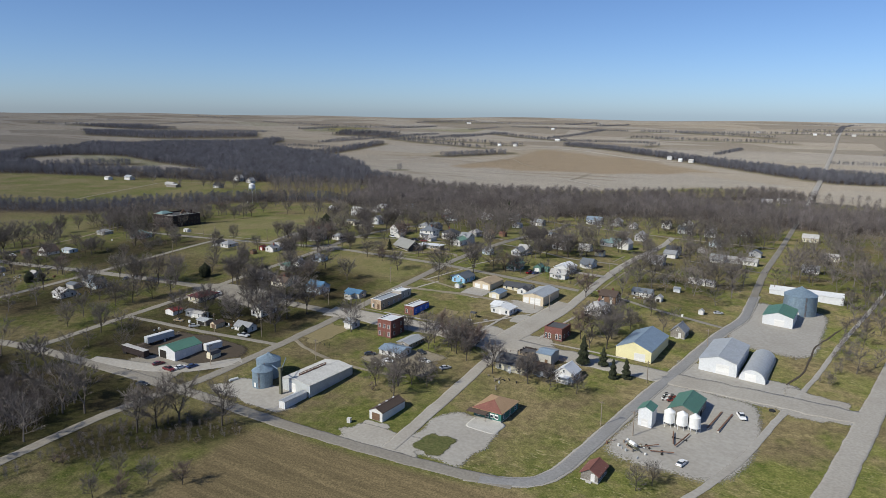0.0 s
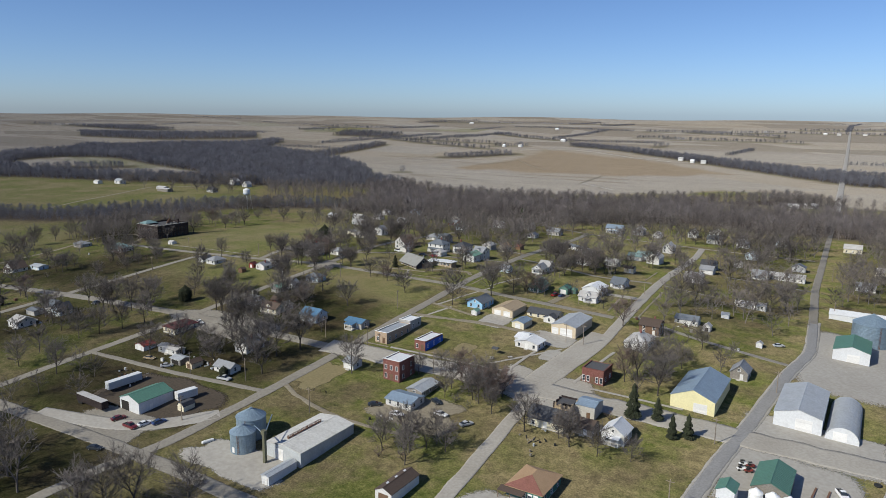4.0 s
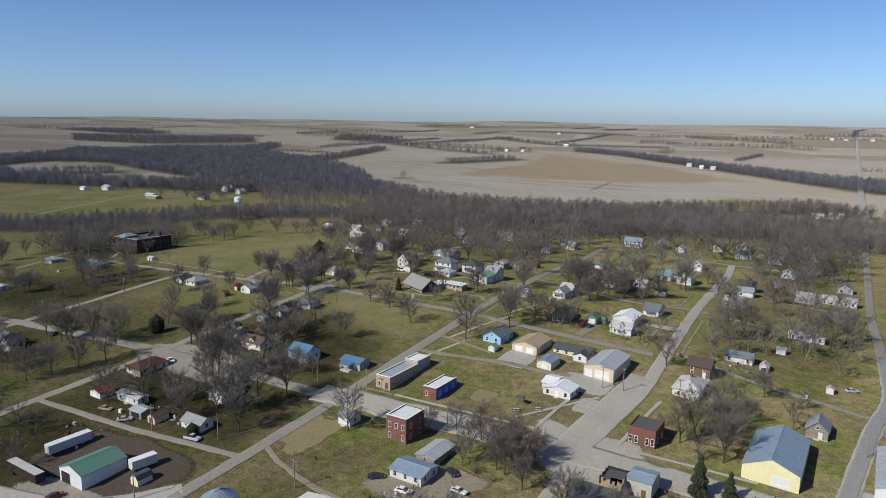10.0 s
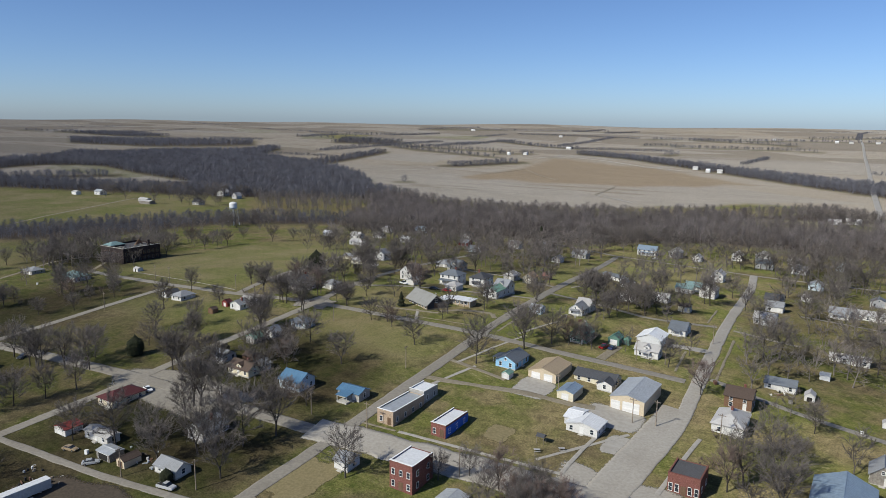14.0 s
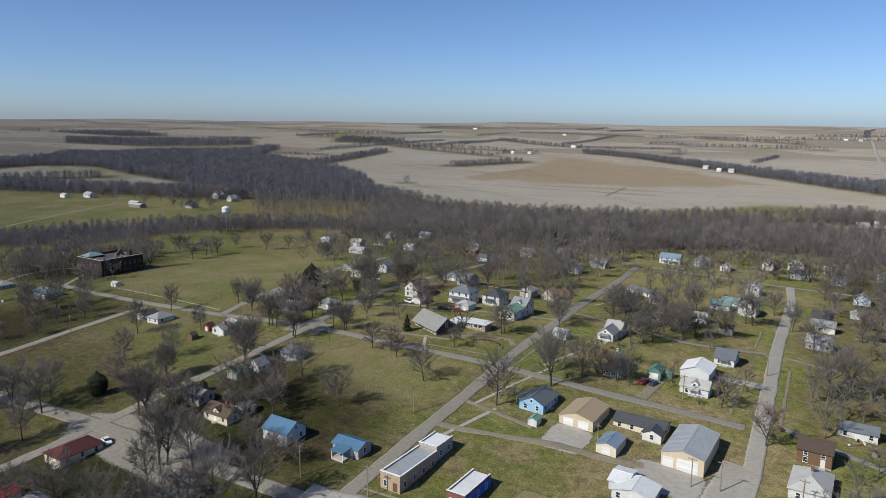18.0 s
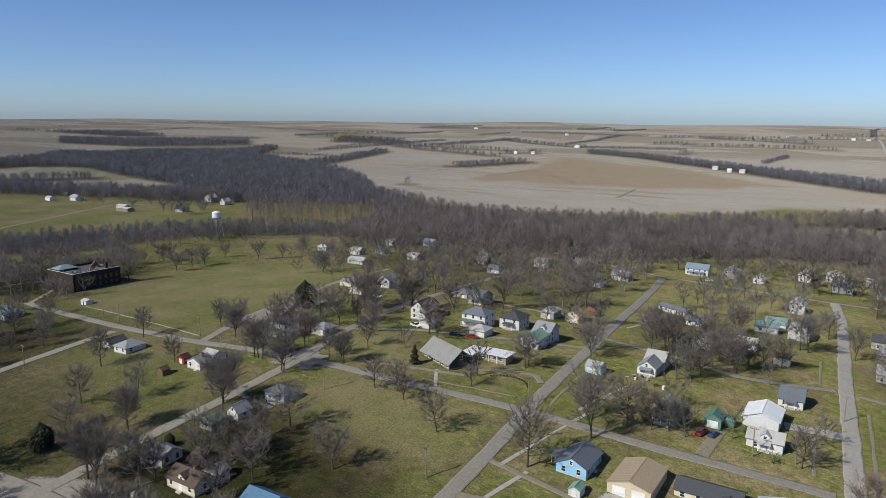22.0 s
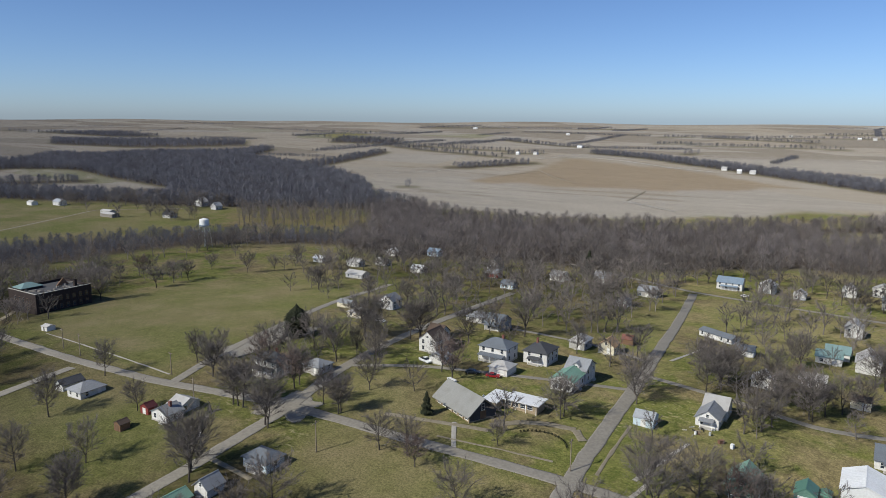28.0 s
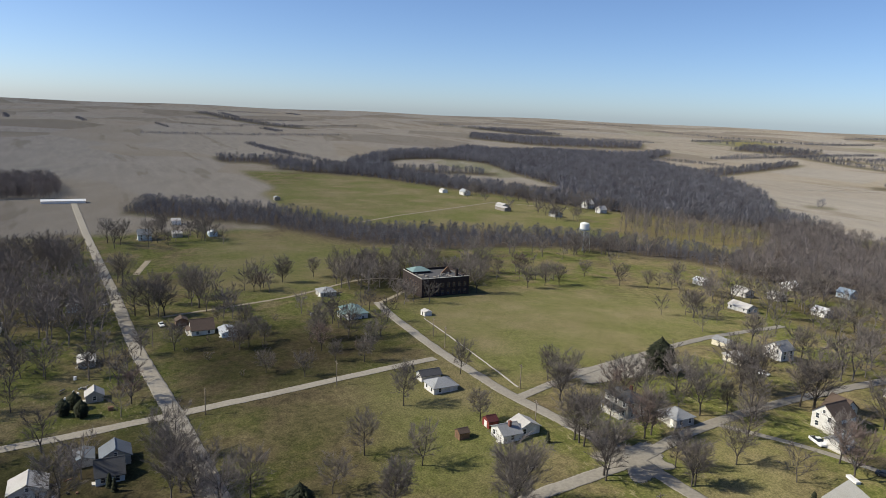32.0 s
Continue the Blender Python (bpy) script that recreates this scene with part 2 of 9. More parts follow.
SIDING = ("Z", 1.4)
M = {
    "white": make_mat("white_siding", (0.68, 0.67, 0.645), (0.57, 0.56, 0.54), 0.6, 3, 0.25, bands=SIDING),
    "cream": make_mat("cream_siding", (0.72, 0.66, 0.50), (0.62, 0.56, 0.42), 0.65, 3, 0.25, bands=SIDING),
    "gray": make_mat("gray_siding", (0.42, 0.41, 0.39), (0.33, 0.32, 0.30), 0.7, 3, 0.35, bands=SIDING),
    "weathered": make_mat("weathered_boards", (0.30, 0.28, 0.25), (0.17, 0.15, 0.13), 0.9, 3, 0.5, bands=("X", 1.2)),
    "blue": make_mat("light_blue_siding", (0.32, 0.55, 0.74), (0.26, 0.47, 0.66), 0.6, 3, 0.25, bands=SIDING),
    "paleblue": make_mat("pale_blue_siding", (0.55, 0.64, 0.70), (0.47, 0.56, 0.62), 0.6, 3, 0.25, bands=SIDING),
    "green": make_mat("green_siding", (0.12, 0.22, 0.18), (0.09, 0.17, 0.14), 0.7, 3, 0.3, bands=SIDING),
    "teal": make_mat("teal_paint", (0.05, 0.17, 0.14), (0.04, 0.13, 0.11), 0.6, 3, 0.2),
    "yellow": make_mat("pale_yellow_metal", (0.74, 0.68, 0.40), (0.66, 0.60, 0.35), 0.5, 2, 0.15, bands=("X", 2.5)),
    "tan": make_mat("tan_metal_wall", (0.62, 0.52, 0.38), (0.55, 0.46, 0.33), 0.55, 2, 0.15, bands=("X", 2.5)),
    "whitemetal": make_mat("white_metal_wall", (0.68, 0.69, 0.70), (0.60, 0.61, 0.62), 0.45, 2, 0.15, bands=("X", 2.5)),
    "graymetal": make_mat("gray_metal_wall", (0.50, 0.52, 0.53), (0.42, 0.44, 0.45), 0.45, 2, 0.25, bands=("X", 2.5)),
    "redpaint": make_mat("barn_red_paint", (0.24, 0.05, 0.042), (0.17, 0.038, 0.032), 0.6, 3, 0.25, bands=SIDING),
    "brownwall": make_mat("brown_wall", (0.22, 0.13, 0.08), (0.15, 0.09, 0.055), 0.8, 3, 0.3, bands=SIDING),
    "bluepaint": make_mat("bright_blue_paint", (0.03, 0.13, 0.55), (0.025, 0.10, 0.45), 0.5, 3, 0.2),
    "r_gray": make_mat("gray_shingles", (0.30, 0.31, 0.33), (0.19, 0.20, 0.21), 0.9, 9, 0.35, bands=("Z", 2.2), bump=0.5),
    "r_lgray": make_mat("pale_shingles", (0.47, 0.46, 0.45), (0.36, 0.35, 0.34), 0.9, 9, 0.35, bands=("Z", 2.2), bump=0.5),
    "r_dark": make_mat("dark_shingles", (0.085, 0.09, 0.10), (0.05, 0.052, 0.06), 0.9, 9, 0.35, bands=("Z", 2.2), bump=0.5),
    "r_slate": make_mat("slate_blue_shingles", (0.165, 0.185, 0.21), (0.115, 0.13, 0.152), 0.9, 9, 0.35, bands=("Z", 2.2), bump=0.5),
    "r_brown": make_mat("brown_shingles", (0.115, 0.083, 0.066), (0.07, 0.052, 0.043), 0.9, 9, 0.35, bands=("Z", 2.2), bump=0.5),
    "r_tan": make_mat("tan_shingles", (0.40, 0.27, 0.16), (0.30, 0.20, 0.12), 0.9, 9, 0.3, bands=("Z", 2.2), bump=0.5),
    "r_red": make_mat("maroon_shingles", (0.115, 0.034, 0.037), (0.075, 0.024, 0.027), 0.85, 9, 0.3, bands=("Z", 2.2), bump=0.5),
    "r_green": make_mat("green_metal_roof", (0.10, 0.21, 0.16), (0.085, 0.175, 0.135), 0.5, 2, 0.2),
    "r_lgreen": make_mat("faded_green_roof", (0.20, 0.34, 0.27), (0.14, 0.25, 0.20), 0.8, 6, 0.4),
    "r_teal": make_mat("weathered_teal_roof", (0.21, 0.31, 0.31), (0.155, 0.235, 0.235), 0.7, 5, 0.4),
    "r_blue": make_mat("blue_metal_roof", (0.10, 0.205, 0.33), (0.08, 0.165, 0.265), 0.5, 2, 0.25),
    "r_zinc": make_mat("galvanised_roof", (0.47, 0.49, 0.51), (0.38, 0.40, 0.42), 0.5, 1.5, 0.3, metal=0.25),
    "r_bluegray": make_mat("blue_gray_metal_roof", (0.25, 0.32, 0.40), (0.20, 0.26, 0.33), 0.5, 1.5, 0.25, metal=0.1),
    "r_white": make_mat("white_roof", (0.72, 0.73, 0.74), (0.62, 0.63, 0.64), 0.5, 2, 0.2),
    "r_tanmetal": make_mat("tan_metal_roof", (0.40, 0.315, 0.21), (0.345, 0.27, 0.18), 0.5, 2, 0.15),
    "r_rust": make_mat("rusted_roof_edge", (0.25, 0.11, 0.085), (0.17, 0.075, 0.06), 0.85, 4, 0.4),
    "r_pale": make_mat("chalky_white_roof", (0.60, 0.59, 0.555), (0.51, 0.50, 0.47), 0.7, 1.5, 0.35),
    "islandgrass": make_mat("rough_island_grass", (0.072, 0.089, 0.023), (0.135, 0.13, 0.05), 0.95, 1.2, 0.35, bump=0.5, bumpscale=6, coarse=0.25),
    "r_church": make_mat("church_shingles", (0.30, 0.30, 0.285), (0.22, 0.22, 0.21), 0.9, 9, 0.3, bands=("Z", 2.2), bump=0.5),
    "tar": make_mat("tar_flat_roof", (0.10, 0.10, 0.105), (0.07, 0.07, 0.075), 0.9, 4, 0.4),
    "brick": brick_mat("red_brick", (0.24, 0.098, 0.078), (0.165, 0.066, 0.054), (1.3, 1.5, 1.6)),
    "darkbrick": brick_mat("dark_brick", (0.042, 0.030, 0.028), (0.028, 0.021, 0.020), (1.3, 1.4, 1.5)),
    "tanbrick": brick_mat("buff_brick", (0.48, 0.37, 0.27), (0.38, 0.29, 0.21), (1.1, 1.1, 1.1)),
    "stone": make_mat("church_stone", (0.45, 0.36, 0.24), (0.28, 0.22, 0.15), 0.9, 2.5, 0.4, bump=0.6, bumpscale=4),
    "concrete": make_mat("concrete", (0.50, 0.48, 0.44), (0.40, 0.385, 0.35), 0.9, 4, 0.35),
    "door": make_mat("painted_door", (0.75, 0.74, 0.72), (0.68, 0.67, 0.65), 0.5, 3, 0.15),
    "brown_door": make_mat("brown_door", (0.17, 0.11, 0.07), (0.13, 0.08, 0.05), 0.6, 3, 0.2),
    "trim": make_mat("white_trim", (0.80, 0.80, 0.78), (0.74, 0.74, 0.72), 0.5, 3, 0.1),
    "glass": make_mat("window_glass", (0.035, 0.045, 0.06), (0.025, 0.03, 0.04), 0.08, 1, 0.0, spec=0.6, bump=0.02),
    # Near-black sheet colour that paints the shade inside open doorways
    "opening": make_mat("interior_shade", (0.03, 0.028, 0.025), (0.02, 0.018, 0.016), 0.95, 2, 0.2),
    "wood": make_mat("pole_wood", (0.30, 0.25, 0.20), (0.21, 0.17, 0.13), 0.9, 3, 0.3),
    "bark": make_mat("bark", (0.088, 0.076, 0.067), (0.055, 0.048, 0.043), 0.95, 5, 0.2, jitter=0.2),
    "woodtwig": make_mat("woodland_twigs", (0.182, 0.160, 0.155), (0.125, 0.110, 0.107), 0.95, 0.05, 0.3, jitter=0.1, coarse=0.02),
    # Twig colour cooled and lightened: distance haze is mixed into it
    "hazetwig": make_mat("hazed_woodland_twigs", (0.158, 0.156, 0.178), (0.112, 0.112, 0.130), 0.95, 0.05, 0.3, jitter=0.1, coarse=0.02),
    "twig": make_mat("bare_twigs", (0.188, 0.164, 0.15), (0.128, 0.112, 0.103), 0.95, 0.6, 0.2, jitter=0.2),
    "redtwig": make_mat("budding_twigs", (0.225, 0.168, 0.145), (0.155, 0.117, 0.102), 0.95, 0.6, 0.2, jitter=0.15),
    "needle": make_mat("cedar_needles", (0.04, 0.047, 0.024), (0.021, 0.026, 0.015), 0.9, 1.5, 0.2, jitter=0.2),
    "steel": make_mat("galvanised_bin_steel", (0.27, 0.35, 0.42), (0.21, 0.28, 0.34), 0.5, 1.5, 0.25, metal=0.45, bands=("Z", 2.5)),
    "tankwhite": make_mat("white_tank_paint", (0.80, 0.80, 0.78), (0.73, 0.73, 0.71), 0.4, 2, 0.15),
    "rust": make_mat("rusty_steel", (0.22, 0.12, 0.08), (0.14, 0.08, 0.055), 0.8, 5, 0.4),
    "oldgreen": make_mat("old_green_steel", (0.15, 0.15, 0.10), (0.10, 0.10, 0.065), 0.7, 5, 0.3),
    "tyre": make_mat("tyre_rubber", (0.03, 0.03, 0.03), (0.022, 0.022, 0.022), 0.9, 8, 0.1),
    "rim": make_mat("wheel_rim", (0.5, 0.5, 0.5), (0.4, 0.4, 0.4), 0.35, 8, 0.1, metal=0.8),
    "gravel": make_mat("gravel_road", (0.272, 0.250, 0.212), (0.215, 0.197, 0.166), 0.95, 1.2, 0.25, bump=0.5, bumpscale=6, jitter=0.0, coarse=0.06),
    "lot": make_mat("gravel_yard", (0.385, 0.362, 0.322), (0.325, 0.305, 0.27), 0.95, 0.8, 0.25, bump=0.5, bumpscale=6, jitter=0.0, coarse=0.05),
    "asphalt": make_mat("worn_asphalt", (0.285, 0.28, 0.272), (0.225, 0.22, 0.214), 0.9, 1.5, 0.2, jitter=0.0, coarse=0.08),
    "street": make_mat("pale_street", (0.395, 0.367, 0.320), (0.325, 0.302, 0.262), 0.95, 1.2, 0.3, jitter=0.0, coarse=0.06),
    "dirt": make_mat("dirt_lane", (0.27, 0.235, 0.175), (0.205, 0.178, 0.125), 0.95, 1.2, 0.3, jitter=0.0, coarse=0.1),
    "bare": make_mat("bare_soil", (0.088, 0.07, 0.051), (0.056, 0.045, 0.034), 0.95, 1.5, 0.3, jitter=0.0, coarse=0.1),
    "sand": make_mat("dry_straw_patch", (0.25, 0.205, 0.11), (0.175, 0.15, 0.075), 0.95, 1.5, 0.2, jitter=0.0, coarse=0.1),
}


def ragged(m, scale=1.6):
    """Lets the ground show through along the crumbling edges of a gravel or soil sheet."""
    nd, ln = m.node_tree.nodes, m.node_tree.links
    at, tc, n, add, rmp = (nd.new("ShaderNode" + k) for k in ("Attribute", "TexCoord", "TexNoise", "Math", "MapRange"))
    at.attribute_name = "edge"
    n.inputs["Scale"].default_value, n.inputs["Detail"].default_value, n.inputs["Roughness"].default_value = scale, 7, 0.65
    ln.new(tc.outputs["Object"], n.inputs["Vector"])
    add.operation = "ADD"
    ln.new(at.outputs["Fac"], add.inputs[0])
    ln.new(n.outputs[0], add.inputs[1])
    rmp.inputs[1].default_value, rmp.inputs[2].default_value = 0.60, 0.84
    ln.new(add.outputs[0], rmp.inputs[0])
    ln.new(rmp.outputs[0], nd["Principled BSDF"].inputs["Alpha"])


for key in ("gravel", "lot", "asphalt", "street", "dirt", "bare", "sand", "islandgrass"):
    ragged(M[key])
PAINT = {}


def paint(key, c):
    if key not in PAINT:
        PAINT[key] = make_mat(key + "_car_paint", c, tuple(v * 0.9 for v in c), 0.3, 8, 0.05, spec=0.6, bump=0.0)
    return PAINT[key]


# ---------------------------------------------------------------- land
def land(x, y):
    """Height of the ground: a low hill under the town, flat bottoms, then a slow rise to the horizon."""
    d = np.hypot(x + 150, y - 150)
    h = -9 + 18.4 * np.exp(-(((x + 280) / 221) ** 2) - ((y - 366) / 173) ** 2)
    roll = np.sin(x / 310 + y / 530) * np.sin(y / 270 - x / 610)
    return h + 76 * np.clip((d - 1100) / 3800, 0, None) ** 1.15 + roll * np.clip((d - 1000) / 1500, 0, 1) * 7


def gz(x, y):
    return float(land(np.float64(x), np.float64(y)))


def mesh_np(name, v, f, mat):
    """A mesh from arrays of points and triangles."""
    me = bpy.data.meshes.new(name)
    v, f = np.asarray(v, np.float32), np.asarray(f, np.int32)
    n = f.shape[1]
    me.vertices.add(len(v))
    me.vertices.foreach_set("co", v.ravel())
    me.loops.add(f.size)
    me.loops.foreach_set("vertex_index", f.ravel())
    me.polygons.add(len(f))
    me.polygons.foreach_set("loop_start", np.arange(0, f.size, n, dtype=np.int32))
    me.update(calc_edges=True)
    if mat:
        me.materials.append(mat)
    return me


def inside(px, py, poly):
    """Which points lie in a polygon."""
    res = np.zeros(px.shape, bool)
    for (x0, y0), (x1, y1) in zip(poly, poly[1:] + poly[:1]):
        if y0 != y1:
            res ^= ((y0 > py) != (y1 > py)) & (px < (x1 - x0) * (py - y0) / (y1 - y0) + x0)
    return res


# Woods, by their outlines on the plan
WOOD_TOWN = [(-535, 652), (-500, 600), (-440, 598), (-365, 628), (-298, 628), (-240, 680), (-190, 715), (-60, 705), (60, 720),
             (220, 760), (300, 900), (120, 930), (20, 940), (-80, 960), (-133, 1000), (-210, 920), (-300, 856), (-396, 812), (-518, 800), (-600, 850), (-640, 800), (-606, 772), (-548, 706)]
CLEARING = [(-205, 862), (-192, 842), (-121, 850), (-80, 858), (40, 862), (110, 880), (40, 925), (-60, 945), (-190, 912)]
WOOD_FAR = [(-1293, 471), (-1209, 534), (-1151, 595), (-1072, 620), (-988, 644), (-924, 676), (-842, 694), (-778, 720), (-730, 748), (-640, 790), (-600, 850), (-708, 910), (-775, 987), (-851, 1062),
            (-964, 1139), (-1076, 1191), (-1228, 1266), (-1420, 1352), (-1480, 1450), (-1580, 1600), (-1620, 1590), (-1545, 1440), (-1600, 1330), (-1640, 1240), (-1630, 1110), (-1720, 1065), (-1610, 950),
            (-1600, 823), (-1519, 742), (-1380, 640), (-1250, 580), (-1310, 500)]
MEADOW = [(-1351, 690), (-1443, 756), (-1464, 813), (-1453, 854), (-1415, 886), (-1356, 904), (-1206, 861), (-1090, 841), (-1006, 827), (-960, 790), (-909, 754), (-985, 719), (-1062, 701), (-1137, 677), (-1195, 649)]
OPEN_GROVE = [(-752, 722), (-724, 728), (-662, 757), (-600, 762), (-552, 700), (-606, 648), (-652, 634), (-700, 680)]
NE_WOOD = [(-60, 1250), (-135, 1323), (-271, 1469), (-416, 1614), (-520, 1700), (-627, 1797), (-781, 1879), (-790, 1925), (-633, 1850), (-435, 1705), (-285, 1586), (-138, 1470), (20, 1390), (90, 1290)]
BAND = [(-850, 240), (-760, 345), (-665, 390), (-620, 440), (-612, 520), (-592, 555), (-551, 588), (-500, 612), (-535, 660), (-604, 622), (-650, 590), (-672, 560), (-690, 511), (-735, 430), (-860, 374), (-950, 270)]
SCRUB = [(-330, 60), (-230, 50), (-222, 96), (-240, 112), (-262, 118), (-330, 112)]
HEDGES = [((-1110, 1215), (-1290, 1700), 55), ((-865, 1385), (-795, 1550), 55), ((-1446, 1916), (-913, 1673), 22), ((-1341, 2496), (-889, 2164), 35), ((-813, 2596), (-708, 2623), 45), ((-575, 1985), (-560, 2035), 25),
          ((-735, 2997), (-344, 2689), 35), ((-757, 1035), (-738, 1047), 14), ((-965, 1790), (-880, 1830), 30),
          ((-2000, 2110), (-1641, 2018), 16), ((-1441, 1968), (-1004, 1880), 25), ((-1370, 496), (-1272, 621), 40), ((-1272, 621), (-1103, 664), 30), ((-1180, 800), (-1370, 520), 45),
          ((-2300, 2490), (-1800, 2810), 26), ((-900, 3000), (300, 3100), 40), ((-700, 2500), (-250, 2450), 30), ((100, 1700), (900, 2300), 60),
          ((-3000, 1620), (-2500, 1820), 22), ((-400, 3600), (700, 3500), 50), ((-2200, 3300), (-1300, 3700), 50), ((-3600, 700), (-2600, 900), 50)]
STUBBLE = [(-724, 927), (-600, 862), (-480, 850), (-388, 864), (-226, 1040), (-134, 1100), (-100, 1316), (-140, 1420), (-392, 1640), (-619, 1760), (-850, 1640), (-1000, 1420), (-1060, 1230), (-900, 1110)]
ORANGE = [(-723, 1166), (-717, 1413), (-769, 1704), (-529, 1600), (-259, 1366), (-394, 1227), (-598, 1180)]
WOODS_BEYOND = [[(-2050, 1250), (-1850, 1350), (-1750, 1650), (-1900, 1800), (-2150, 1650), (-2300, 1400)], [(-1650, 1900), (-1450, 1950), (-1500, 2120), (-1750, 2100)], [(-2900, 1700), (-2500, 1750), (-2450, 1900), (-2800, 1950)], [(-1500, 420), (-1400, 420), (-1380, 560), (-1480, 560)]]
PASTURES = [[(-376, 282), (-296, 282), (-296, 316), (-340, 320), (-376, 318)], [(-612, 394), (-735, 430), (-845, 380), (-1000, 400), (-1150, 500), (-1209, 534), (-1151, 595), (-1072, 620), (-988, 644), (-924, 676), (-842, 694), (-752, 725), (-690, 600), (-705, 500)],
            [(-560, 262), (-700, 285), (-720, 310), (-650, 375), (-570, 372), (-520, 300)], [(-203, 850), (-183, 897), (-60, 937), (40, 926), (-60, 888)],
            [(-1997, 2221), (-2074, 2515), (-1850, 2400), (-1721, 2029)], [(-476, 345), (-400, 333), (-348, 333), (-362, 400), (-380, 470), (-440, 500), (-475, 440)], [(-330, 20), (-205, 40), (-203, 150), (-300, 140)],
            [(-265, 286), (-276, 322), (-218, 327), (-213, 297), (-240, 281)], [(-287, 339), (-297, 363), (-277, 368), (-262, 354), (-257, 342), (-277, 336)],
            [(-217, 527), (-223, 582), (-172, 574), (-163, 522), (-188, 500)], [(-240, 465), (-249, 575), (-236, 568), (-222, 447)]]
# Plots with a darker grass colour; the second list applies it at 0.42
DARK_GRASS = [[(-286, 192), (-210, 202), (-210, 238), (-286, 236)], [(-420, 20), (-204, 20), (-206, 148), (-330, 136), (-420, 130)], [(-286, 156), (-238, 157), (-240, 190), (-286, 188)],
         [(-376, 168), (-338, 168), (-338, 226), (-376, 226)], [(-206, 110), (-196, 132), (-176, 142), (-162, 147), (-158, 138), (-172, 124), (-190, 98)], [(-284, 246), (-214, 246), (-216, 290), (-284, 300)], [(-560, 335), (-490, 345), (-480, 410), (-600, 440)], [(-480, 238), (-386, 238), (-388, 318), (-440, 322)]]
HALF_DARK = [[(-410, 244), (-402, 268), (-341, 284), (-300, 262), (-292, 242), (-324, 240)], [(-376, 160), (-330, 160), (-300, 190), (-292, 232), (-376, 230)], [(-431, 306), (-407, 327), (-374, 314), (-393, 287)], [(-286, 120), (-210, 120), (-206, 195), (-286, 195)],
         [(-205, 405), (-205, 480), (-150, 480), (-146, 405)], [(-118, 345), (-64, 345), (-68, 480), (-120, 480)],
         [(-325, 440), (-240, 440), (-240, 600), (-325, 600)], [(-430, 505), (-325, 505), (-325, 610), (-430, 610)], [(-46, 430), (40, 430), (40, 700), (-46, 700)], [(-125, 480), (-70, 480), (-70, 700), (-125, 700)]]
CROPLAND = [(-120, 30), (-146, 85), (-152, 104), (-157, 116), (-161, 131), (-160, 147), (-116, 150), (-72, 156), (-60, 158), (-30, 120), (20, 20), (-40, -60)]


